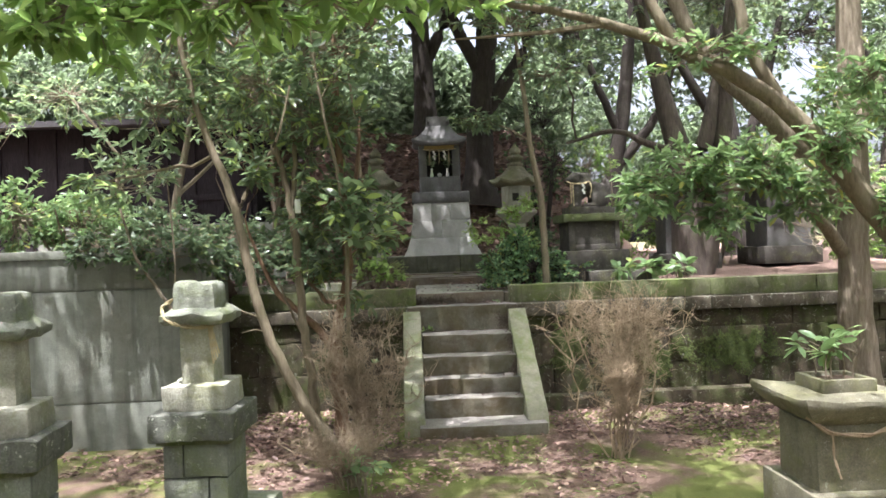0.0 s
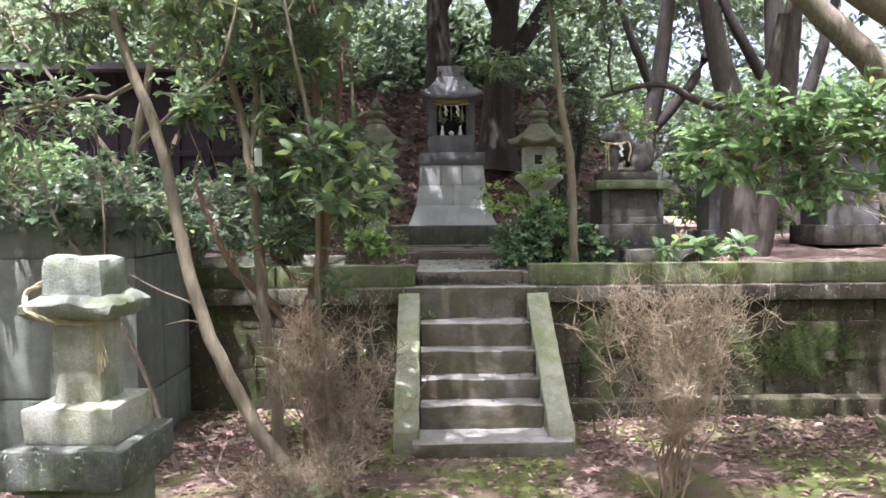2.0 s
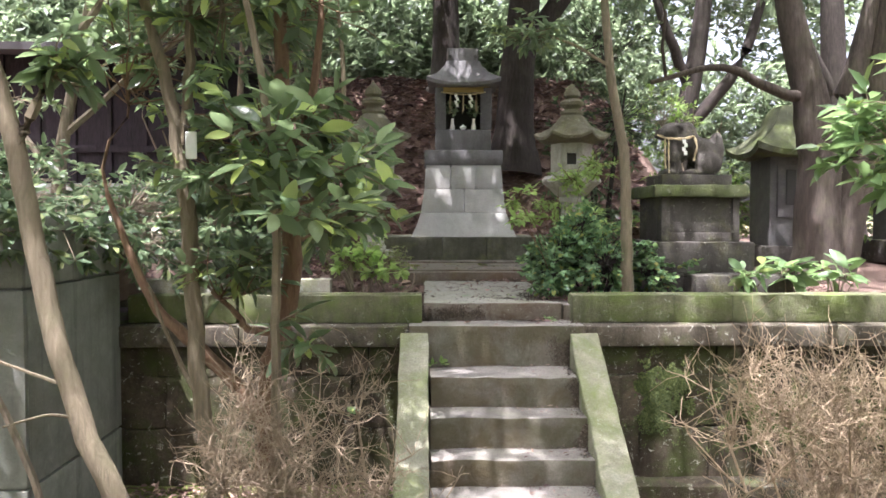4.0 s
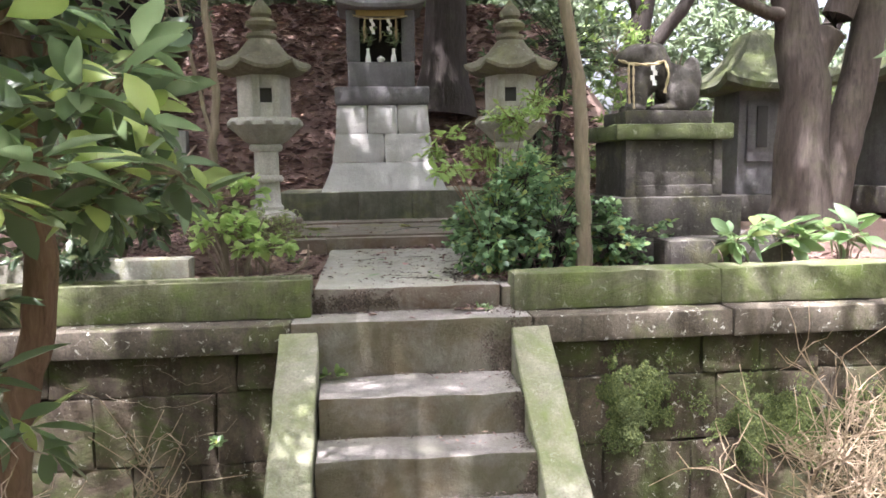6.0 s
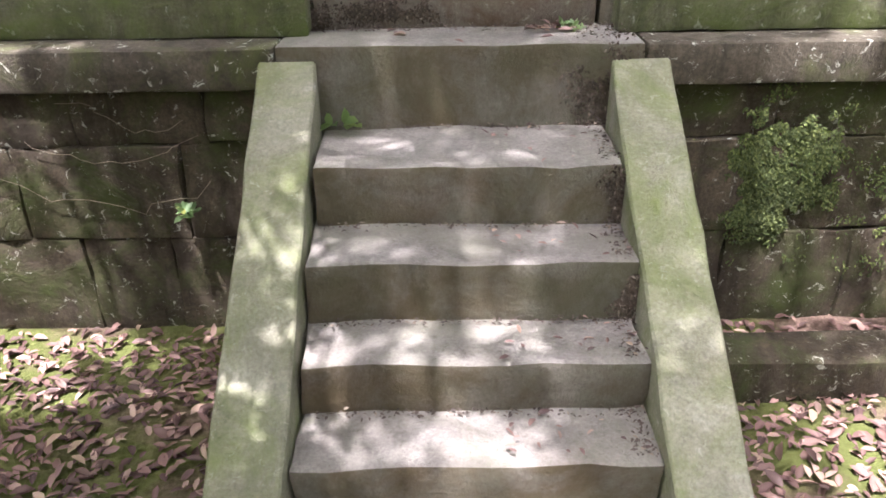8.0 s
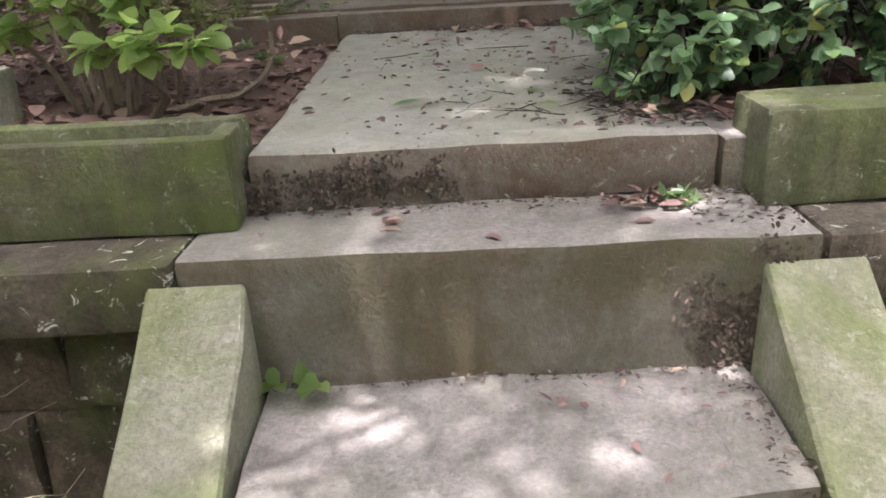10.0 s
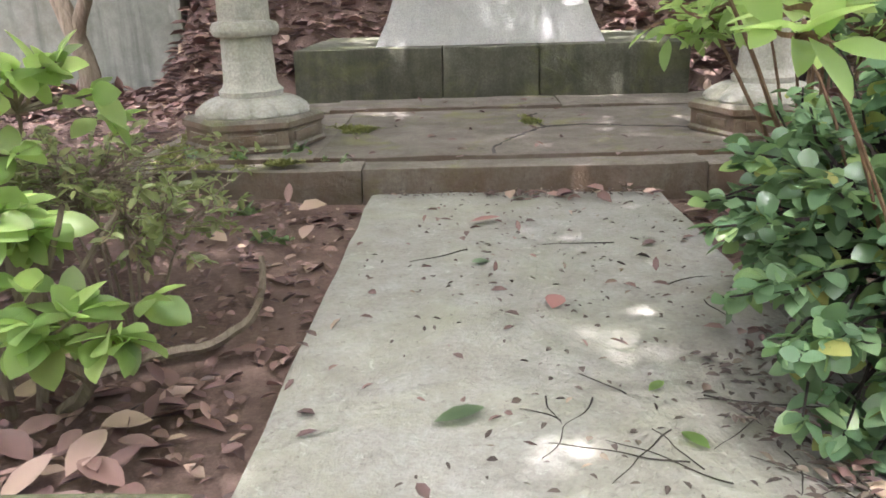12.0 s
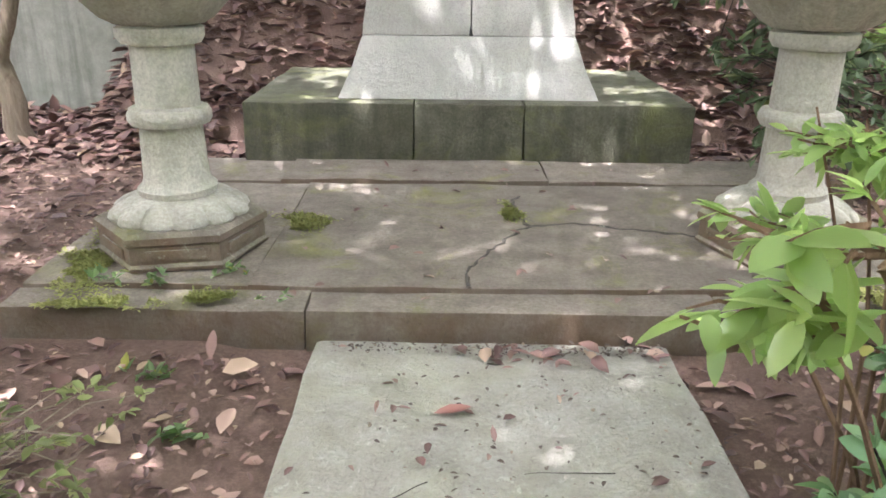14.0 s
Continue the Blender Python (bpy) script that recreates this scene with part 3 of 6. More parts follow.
for side in (-1, 1):
    vase = thing("porcelain_vase", (SX + side * 0.125, SY - 0.20, Z_ALTAR), "slim white porcelain vase with green sprigs on the altar", "vase", "altar vases")
    part("body", lathe_bm([(0.026, 0), (0.03, 0.01), (0.026, 0.05), (0.016, 0.09), (0.014, 0.12), (0.02, 0.135)], 14), CERAMIC, vase)
    rng = np.random.default_rng(5 + side)
    sp = Acc()
    tips = np.stack([rng.normal(0, 0.03, 26), rng.normal(0, 0.03, 26), rng.uniform(0.15, 0.32, 26)], axis=1)
    spray(sp, tips, np.tile([[0, 0, 1.0]], (26, 1)), rng, 4, 0.06, 0.022, 0.9)
    sp.put("sprig", LEAF_MID, vase, smooth=0)
dish = thing("offering_dish", (SX, SY - 0.20, Z_ALTAR), "small white offering dish with a lid", "dish")
part("bowl", lathe_bm([(0.02, 0), (0.024, 0.006), (0.04, 0.03), (0.042, 0.036)], 14), CERAMIC, dish)
part("lid", lathe_bm([(0.041, 0.037), (0.03, 0.052), (0.008, 0.06), (0.008, 0.068)], 14), CERAMIC, dish)


def shide(parent, at, w=0.03, h=0.032, n=4, turn=0):
    """A folded zigzag paper streamer."""
    bm = bmesh.new()
    for i in range(n):
        off = (i % 2) * w * 0.55
        c = [(off - w / 2, 0.004 * i, -i * h), (off + w / 2, 0.004 * i, -i * h), (off + w / 2 + 0.006, 0.004 * i + 0.006, -(i + 1) * h), (off - w / 2 + 0.006, 0.004 * i + 0.006, -(i + 1) * h)]
        lo = [bm.verts.new(p) for p in c]
        hi = [bm.verts.new((p[0], p[1] + 0.0015, p[2])) for p in c]
        bm.faces.new(lo), bm.faces.new(list(reversed(hi)))
        for a in range(4):
            b = (a + 1) % 4
            bm.faces.new((lo[b], lo[a], hi[a], hi[b]))
    ob = part("paper_streamer", bm, PAPER, parent, "white folded paper streamer", 0)
    ob.matrix_local = pose(*at, 0, 0, turn)
    return ob


def rope_part(name, pts, r, parent, material=None, twist=2.5):
    """Two twisted straw strands along a line."""
    pts = np.asarray(pts, float)
    t = np.linspace(0, len(pts) - 1, 14 * (len(pts) - 1) + 1)
    line = np.stack([np.interp(t, np.arange(len(pts)), pts[:, i]) for i in range(3)], axis=1)
    for i in range(6):
        line[1:-1] = (line[:-2] + 2 * line[1:-1] + line[2:]) / 4
    d = np.gradient(line, axis=0)
    d /= np.linalg.norm(d, axis=1, keepdims=True) + 1e-9
    s = np.cross(d, [[0.3, 0.2, 0.93]])
    s /= np.linalg.norm(s, axis=1, keepdims=True) + 1e-9
    u = np.cross(d, s)
    acc = Acc()
    run = np.concatenate([[0], np.cumsum(np.linalg.norm(np.diff(line, axis=0), axis=1))])
    for k in (0, np.pi):
        a = run / (r * twist) + k
        acc.tube(line + (s * np.cos(a)[:, None] + u * np.sin(a)[:, None]) * r * 0.5, r * 0.62, 5)
    return acc.put(name, material or STRAW, parent)


rope = thing("sacred_rope", (SX, SY - 0.25, 2.405 + 0.86), "thin straw rope with white paper streamers across the shrine front", "rope")
rope_part("straw_rope", [(-0.26, 0, 0.0), (-0.13, -0.005, -0.025), (0, -0.005, -0.032), (0.13, -0.005, -0.025), (0.26, 0, 0.0)], 0.009, rope)
for x in (-0.09, 0.075):
    shide(rope, (x, -0.012, -0.03), 0.032, 0.036)
for x in (-0.15, 0.0, 0.15):
    acc = Acc()
    rng = np.random.default_rng(int(50 + x * 100))
    for i in range(9):
        e = (x + rng.normal(0, 0.008), -0.01 + rng.normal(0, 0.006), -0.2 - rng.uniform(0, 0.06))
        acc.tube(wander((x, -0.008, -0.02), e, 4, 0.1, rng), 0.0022, 3)
    acc.put("straw_tassel", STRAW, rope)


# ---- stone lanterns ----
def stone_lantern(at, rz, label):
    s = thing("stone_lantern", at, label, "stone lantern", "pair of stone lanterns", rz=rz)
    foot = part("base", lathe_bm([(0.262, 0), (0.268, 0.012), (0.258, 0.022), (0.258, 0.075), (0.27, 0.085), (0.268, 0.105), (0.25, 0.118)], 6, rough=0.004), STONE_HEX, s, "dirt-stained hexagonal foot stone", smooth=20)
    for k in range(6):
        bm = block_bm(-0.085, 0.085, -0.231, -0.218, 0.032, 0.066, 0.004, 0.003, k, 0.03)
        bmesh.ops.rotate(bm, verts=bm.verts, cent=(0, 0, 0), matrix=Matrix.Rotation(radians(60 * k), 3, "Z"))
        part("raised_panel", bm, STONE_HEX, foot)
    bm = lathe_bm([(0.205, 0.112), (0.212, 0.125), (0.205, 0.142), (0.18, 0.162), (0.15, 0.176), (0.128, 0.182), (0.12, 0.184)], 96)
    for v in bm.verts:
        if 0.11 < v.co.z < 0.178:
            a = math.atan2(v.co.y, v.co.x)
            k = 0.93 + 0.11 * abs(math.sin(a * 6)) ** 0.7
            v.co.x *= k
            v.co.y *= k
    part("lotus_foot", bm, STONE_LANTERN, s)
    part("shaft", lathe_bm([(0.118, 0.184), (0.122, 0.205), (0.106, 0.22), (0.100, 0.24), (0.095, 0.40), (0.118, 0.405), (0.127, 0.42), (0.127, 0.438), (0.118, 0.453), (0.096, 0.46), (0.094, 0.64), (0.116, 0.645), (0.128, 0.665), (0.128, 0.69), (0.11, 0.70)], 28, rough=0.003), STONE_LANTERN, s)
    bm = lathe_bm([(0.13, 0.70), (0.16, 0.72), (0.225, 0.79), (0.285, 0.84), (0.29, 0.87), (0.26, 0.90)], 96)
    for v in bm.verts:
        if 0.71 < v.co.z < 0.85:
            a = math.atan2(v.co.y, v.co.x)
            k = 0.95 + 0.09 * abs(math.sin(a * 6)) ** 0.7
            v.co.x *= k
            v.co.y *= k
    part("lotus_table", bm, STONE_LANTERN, s)
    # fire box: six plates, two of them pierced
    # solid core; its near-black colour stands in for the hollow's shade
    fire = part("fire_box", lathe_bm([(0.165, 0.90), (0.165, 1.22)], 6), DARK_VOID, s, "solid core coloured near-black as the unlit fire box hollow")
    for k in range(6):
        a = radians(60 * k)
        pieces = []
        w, r = 0.103, 0.163
        bm = bmesh.new()
        boxes = [(-w, w, 0.90, 1.22)] if k % 3 else [(-w, -0.045, 0.90, 1.22), (0.045, w, 0.90, 1.22), (-0.045, 0.045, 0.90, 1.01), (-0.045, 0.045, 1.12, 1.22)]
        for x0, x1, z0, z1 in boxes:
            b2 = block_bm(x0, x1, -r - 0.015, -r + 0.02, z0, z1, 0.004, 0.0)
            me = bpy.data.meshes.new("tmp")
            b2.to_mesh(me)
            b2.free()
            bm.from_mesh(me)
            bpy.data.meshes.remove(me)
        bmesh.ops.rotate(bm, verts=bm.verts, cent=(0, 0, 0), matrix=Matrix.Rotation(a, 3, "Z"))
        part("fire_box_panel", bm, STONE_LANTERN, fire)
    bm = lathe_bm([(0.19, 1.22), (0.30, 1.235), (0.325, 1.25), (0.325, 1.275), (0.26, 1.32), (0.19, 1.39), (0.13, 1.47), (0.10, 1.50)], 24)
    for v in bm.verts:
        a = math.atan2(v.co.y, v.co.x)
        c = abs(math.cos(a * 3)) ** 5
        r = math.hypot(v.co.x, v.co.y)
        k = 1 + 0.16 * c * smooth((r - 0.12) / 0.2)
        v.co.x *= k
        v.co.y *= k
        v.co.z += 0.05 * c * smooth((r - 0.2) / 0.12)
    wobble(bm, 0.006, 8, 2)
    roof = part("roof", bm, STONE_LROOF, s, "brown lichened stone roof")
    part("finial", lathe_bm([(0.10, 1.50), (0.115, 1.52), (0.11, 1.545), (0.07, 1.555), (0.075, 1.575), (0.115, 1.60), (0.12, 1.63), (0.09, 1.655), (0.06, 1.665), (0.085, 1.69), (0.08, 1.73), (0.03, 1.79), (0.008, 1.82)], 18, rough=0.003), STONE_LROOF, roof)
    return s


stone_lantern((-1.0, 9.45, 1.305), 12, "weathered grey-white stone lantern with a round shaft on a hexagonal foot")
stone_lantern((0.96, 9.5, 1.305), -10, "weathered grey-white stone lantern half hidden by shrubs")


# ---- guardian animal and its pedestal ----
def guardian(at, rz):
    ped = thing("guardian_pedestal", at, "dark square stone pedestal with a mossy overhanging cap", "pedestal", rz=rz)
    part("lower_base", block_bm(-0.14, 0.60, -0.64, 0.40, -0.04, 0.18, 0.015, 0.008, 3), STONE_DARK, ped)
    part("upper_base", block_bm(-0.36, 0.40, -0.40, 0.40, 0.18, 0.42, 0.015, 0.006, 4), STONE_DARK, ped)
    part("corner_base", block_bm(-0.36, -0.143, -0.40, 0.40, -0.04, 0.178, 0.015, 0.006, 9), STONE_DARK, ped)
    part("body", block_bm(-0.30, 0.31, -0.30, 0.30, 0.42, 0.765, 0.012, 0.005, 5), STONE_DARK, ped)
    for x0, x1, z0, z1 in ((-0.30, -0.235, 0.42, 0.765), (0.255, 0.31, 0.42, 0.765), (-0.235, 0.255, 0.42, 0.49)):
        part("border", block_bm(x0, x1, -0.325, -0.295, z0, z1, 0.006, 0.004, 6), STONE_DARK, ped)
    part("cap", block_bm(-0.37, 0.37, -0.36, 0.36, 0.765, 0.862, 0.02, 0.008, 7, 0.1), STONE_ROOF_MOSS, ped, "moss-green overhanging cap stone")
    part("top_slab", block_bm(-0.27, 0.29, -0.22, 0.22, 0.862, 0.95, 0.014, 0.007, 8), STONE_DARK, ped)
    return ped


GP = (1.645, 8.12, 1.19)
guardian(GP, 0)


def blob_mesh(name, balls, material, voxel=0.018, rough=0.006):
    """Rounded stone carving from overlapping balls, melted together."""
    bm = bmesh.new()
    for c, r, *turn in balls:
        m = Matrix.Translation(c) @ (Euler([radians(a) for a in turn[0]]).to_matrix().to_4x4() if turn else Matrix()) @ Matrix.Diagonal((*r, 1))
        bmesh.ops.create_icosphere(bm, subdivisions=3, radius=1, matrix=m)
    ob = part(name, bm, material, smooth=180)
    rm = ob.modifiers.new("melt", "REMESH")
    rm.mode, rm.voxel_size, rm.use_smooth_shade = "VOXEL", voxel, True
    sm = ob.modifiers.new("soften", "SMOOTH")
    sm.iterations = 3
    return ob


lion = blob_mesh("stone_guardian_lion", [
    ((-0.16, 0, 0.45), (0.125, 0.12, 0.10)), ((-0.25, 0, 0.43), (0.08, 0.085, 0.065)), ((-0.10, 0, 0.50), (0.14, 0.13, 0.045)), ((-0.03, -0.07, 0.43), (0.10, 0.08, 0.12)), ((-0.03, 0.07, 0.43), (0.10, 0.08, 0.12)),
    ((-0.07, 0, 0.35), (0.135, 0.14, 0.15)), ((-0.10, 0, 0.26), (0.115, 0.125, 0.14)), ((0.04, 0, 0.30), (0.17, 0.135, 0.12)), ((0.15, 0, 0.24), (0.16, 0.145, 0.15)), ((0.22, 0, 0.15), (0.14, 0.15, 0.15)),
    ((-0.15, -0.075, 0.16), (0.06, 0.055, 0.19)), ((-0.15, 0.075, 0.16), (0.06, 0.055, 0.19)), ((-0.19, -0.075, 0.03), (0.09, 0.06, 0.045)), ((-0.19, 0.075, 0.03), (0.09, 0.06, 0.045)),
    ((0.17, -0.125, 0.12), (0.13, 0.065, 0.13)), ((0.17, 0.125, 0.12), (0.13, 0.065, 0.13)), ((0.05, -0.13, 0.03), (0.14, 0.055, 0.04)), ((0.05, 0.13, 0.03), (0.14, 0.055, 0.04)),
    ((0.29, 0, 0.26), (0.085, 0.11, 0.16)), ((0.30, 0, 0.36), (0.06, 0.08, 0.09)), ((0.02, -0.13, 0.36), (0.06, 0.03, 0.10)), ((0.02, 0.13, 0.36), (0.06, 0.03, 0.10)),
    ((-0.30, 0, 0.415), (0.04, 0.06, 0.035)), ((-0.07, -0.12, 0.49), (0.045, 0.03, 0.04)), ((-0.07, 0.12, 0.49), (0.045, 0.03, 0.04))], STONE_DARK, 0.014)
lion.matrix_world = pose(GP[0] + 0.0, GP[1], GP[2] + 0.943) @ Matrix.Diagonal((0.80, 0.80, 0.80, 1))
tagged(lion, "seated dark mossy stone guardian lion on a pedestal", "statue")
gr = thing("straw_garland", (GP[0] - 0.13, GP[1] - 0.02, GP[2] + 0.955), "straw rope with hanging ends round the stone lion's neck", "rope")
rope_part("straw_rope", [(-0.15, -0.02, 0.40), (-0.10, -0.15, 0.355), (0.05, -0.175, 0.345), (0.17, -0.14, 0.375), (0.19, 0.0, 0.42), (0.10, 0.14, 0.42)], 0.013, gr)
rope_part("hanging_end", [(-0.12, -0.15, 0.36), (-0.125, -0.17, 0.22), (-0.115, -0.165, 0.05)], 0.010, gr)
rope_part("hanging_end", [(-0.085, -0.16, 0.35), (-0.09, -0.175, 0.18), (-0.08, -0.17, 0.01)], 0.009, gr)
rope_part("hanging_end", [(0.18, -0.13, 0.38), (0.20, -0.165, 0.28), (0.165, -0.17, 0.13)], 0.011, gr)
shide(gr, (0.06, -0.19, 0.34), 0.034, 0.038, 4)
gr.scale = (0.8, 0.8, 0.8)


# ---- small roofed stone shrines on the terrace ----
def roofed_shrine(at, rz, s=1.0, label=""):
    h = thing("roofed_stone_shrine", at, label, "shrine", "stone shrines on the terrace", rz=rz)
    part("foot", block_bm(-0.40 * s, 0.40 * s, -0.36 * s, 0.36 * s, -0.03, 0.20 * s, 0.015, 0.006, 2), STONE_DARK, h)
    part("body", block_bm(-0.31 * s, 0.31 * s, -0.28 * s, 0.28 * s, 0.20 * s, 1.08 * s, 0.012, 0.005, 3), STONE_GREY, h)
    part("front_frame", block_bm(-0.24 * s, 0.24 * s, -0.30 * s, -0.27 * s, 0.48 * s, 1.0 * s, 0.008, 0.003, 4), STONE_GREY, h)
    # raised plate; its near-black colour stands in for a slot's shade
    part("niche_shade", block_bm(-0.16 * s, -0.07 * s, -0.31 * s, -0.285 * s, 0.60 * s, 0.95 * s, 0.004, 0.002, 4), DARK_VOID, h, "near-black plate painting in a shaded slot in the front")
    part("roof", square_bm([(0.38 * s, 1.07 * s, 0.02), (0.47 * s, 1.08 * s, 0.07 * s), (0.48 * s, 1.13 * s, 0.09 * s), (0.40 * s, 1.19 * s, 0.05 * s), (0.31 * s, 1.29 * s, 0.02 * s), (0.24 * s, 1.42 * s), (0.19 * s, 1.55 * s), (0.15 * s, 1.60 * s)], n=8, depth=0.95, rough=0.006), STONE_ROOF_MOSS, h, "mossy curved stone roof")
    return h


roofed_shrine((3.86, 10.95, 1.24), -4, 1.17, "grey stone shrine with a mossy curved roof behind a tree")
roofed_shrine((5.35, 10.8, 1.3), 4, 1.2, "grey stone shrine with a mossy curved roof")


# ---- little stone shrines on the lower ground ----
def little_shrine(at, rz, label):
    s = thing("little_stone_shrine", at, label, "shrine", "little stone shrines by the path", rz=rz)
    k = 0
    part("foot_slab", block_bm(-0.43, 0.43, -0.43, 0.43, -0.03, 0.17, 0.02, 0.012, 21, 0.12), STONE_SHRINE, s, "broad foot slab with worn edges")
    for z0, z1, xs in ((0.42, 0.625, (-0.225, -0.08, 0.225)), (0.165, 0.417, (-0.225, 0.09, 0.225))):
        for a, b in zip(xs, xs[1:]):
            part("base_stone", block_bm(a + 0.004, b - 0.004, -0.225, 0.225, z0 + 0.004, z1, 0.010, 0.006, k, 0.12), STONE_SHRINE, s)
            k += 1
    part("base_slab", block_bm(-0.30, 0.30, -0.30, 0.30, 0.648, 0.815, 0.02, 0.014, 11, 0.06), STONE_SLAB, s, "broad dark lichened slab with worn edges")
    part("bed_stone", block_bm(-0.255, 0.255, -0.255, 0.255, 0.622, 0.652, 0.004, 0.004, 11, 0.1), STONE_MOSS, s)
    part("block", block_bm(-0.22, 0.22, -0.22, 0.22, 0.81, 0.97, 0.022, 0.014, 12, 0.06), STONE_LICHEN, s)
    part("post", block_bm(-0.115, 0.115, -0.12, 0.12, 0.965, 1.345, 0.012, 0.006, 13, 0.1), STONE_LICHEN, s, "pale upright stone post")
    roof = square_bm([(0.14, 1.325), (0.185, 1.332), (0.208, 1.355, 0.004), (0.212, 1.39, 0.004), (0.185, 1.42), (0.155, 1.43), (0.148, 1.455), (0.145, 1.54), (0.13, 1.575), (0.11, 1.582)], n=12, rough=0.016, seed=4)
    wobble(roof, 0.012, 17, 5)
    part("roof", roof, STONE_SHRINE, s, "worn stone roof with chipped eaves")
    s.scale = (0.86, 0.86, 0.985)
    return s


little_shrine((-1.84, 3.47, 0), -4, "pale lichened little stone shrine on a stepped base")
little_shrine((-2.76, 2.95, 0), 5, "sunlit little stone shrine with chipped eaves on a stepped base")
nr = thing("straw_neck_rope", (-1.84, 3.47, 1.31), "straw rope with a hanging end tied below the little shrine's roof", "rope")
rope_part("straw_rope", [(-0.19, 0.02, 0.15), (-0.235, -0.12, 0.11), (-0.19, -0.215, 0.04), (-0.10, -0.17, -0.005), (0.02, -0.15, -0.02), (0.10, -0.14, -0.012), (0.14, -0.02, 0.0), (0.135, 0.12, 0.01)], 0.012, nr)
nr.scale = (0.87, 0.87, 0.985)
for i in range(4):
    rope_part("hanging_end", [(0.085 + 0.006 * i, -0.135, -0.01), (0.098 + 0.012 * i, -0.16, -0.10), (0.115 + 0.014 * i, -0.15, -0.24 + 0.02 * i)], 0.006, nr)


# ---- planted stone bowl ----
def stone_bowl(at, rz):
    s = thing("stone_bowl", at, "weathered square stone bowl with upturned corners on a short pillar", "stone planter", rz=rz)
    part("foot_slab", block_bm(-0.36, 0.64, -0.36, 0.44, -0.32, 0.0, 0.02, 0.008, 3), STONE_LROOF, s)
    part("pillar", block_bm(-0.28, 0.34, -0.26, 0.30, -0.005, 0.46, 0.014, 0.008, 4), STONE_LROOF, s)
    part("bowl", square_bm([(0.22, 0.45), (0.27, 0.47, 0.0), (0.34, 0.53, 0.005), (0.395, 0.585, 0.02), (0.412, 0.62, 0.03), (0.405, 0.65, 0.035), (0.34, 0.668, 0.01), (0.25, 0.672)], n=8, rough=0.012, seed=3), STONE_LROOF, s, "flared bowl stone with upturned corners")
    for x0, x1, y0, y1 in ((-0.20, 0.20, -0.20, -0.155), (-0.20, 0.20, 0.155, 0.20), (-0.20, -0.155, -0.155, 0.155), (0.155, 0.20, -0.155, 0.155)):
        part("rim_wall", block_bm(x0, x1, y0, y1, 0.655, 0.765, 0.01, 0.005, 5), STONE_LROOF, s)
    part("soil", block_bm(-0.16, 0.16, -0.16, 0.16, 0.66, 0.735, 0.01, 0.006, 6, 0.05), TSOIL, s, "dark soil")
    s.scale = (0.82, 0.82, 0.82)
    return s


stone_bowl((1.96, 3.21, 0.245), 0)
vine = thing("dry_vine", (1.96, 3.23, 0.60), "dry twisted vine round the foot of the stone bowl", "vine")
rope_part("vine", [(-0.36, -0.30, 0.10), (-0.22, -0.34, -0.01), (0.05, -0.36, -0.03), (0.22, -0.36, 0.03), (0.30, -0.34, 0.16), (0.26, -0.24, 0.22)], 0.016, vine, TWIG, 5)
rope_part("vine", [(-0.20, -0.34, -0.02), (-0.19, -0.33, -0.18), (-0.16, -0.36, -0.32)], 0.008, vine, TWIG, 5)
vine.scale = (0.82, 0.82, 0.82)


# ---- dark timber building beyond the hedge ----
def timber_building():
    b = thing("timber_building", (-6.3, 12.85, 1.1), "dark-stained timber building with a dark roof, half hidden by trees", "building")
    part("wall", block_bm(-2.6, 3.0, -0.1, 2.6, -0.2, 2.95, 0.02, 0.0), WOOD_DARK, b)
    for i in range(12):
        x = -2.55 + i * 0.49
        part("batten", block_bm(x, x + 0.06, -0.14, -0.095, -0.1, 2.95, 0.006, 0.0), WOOD_DARK, b)
    for z in (0.75, 1.6):
        part("rail", block_bm(-2.6, 3.0, -0.15, -0.1, z, z + 0.1, 0.006, 0.0), WOOD_DARK, b)
    bm = bmesh.new()
    for x in (-3.0, 3.45):
        for y, z in ((-0.7, 2.9), (1.25, 3.1), (3.2, 2.9), (3.2, 3.0), (1.25, 3.2), (-0.7, 3.0)):
            bm.verts.new((x, y, z))
    bm.verts.ensure_lookup_table()
    v = bm.verts
    for i in range(6):
        j = (i + 1) % 6
        bm.faces.new((v[i], v[j], v[6 + j], v[6 + i]))
    bm.faces.new([v[i] for i in (0, 5, 4, 1)]), bm.faces.new([v[i] for i in (1, 4, 3, 2)])
    bm.faces.new([v[6 + i] for i in (1, 4, 5, 0)]), bm.faces.new([v[6 + i] for i in (2, 3, 4, 1)])
    part("roof", bm, ROOF_TILE, b, "low dark gable roof")
    return b


timber_building()
tag = thing("tree_tag", (-1.475, 5.155, 2.04), "small white weathered name tag hung on a slim trunk", "tag")
part("plate", block_bm(-0.024, 0.024, -0.003, 0.003, 0.0, 0.115, 0.004, 0.001, 5, 0.04), PAPER, tag)
wire = Acc()
wire.tube([(0, 0, 0.108), (-0.012, 0.006, 0.135), (-0.045, 0.012, 0.15)], 0.0016, 4)
wire.put("wire", BARK_DARK, tag)


# ---- trees of the lower ground ----
SUN_X, SUN_Y = sun_to.x / sun_to.z, sun_to.y / sun_to.z
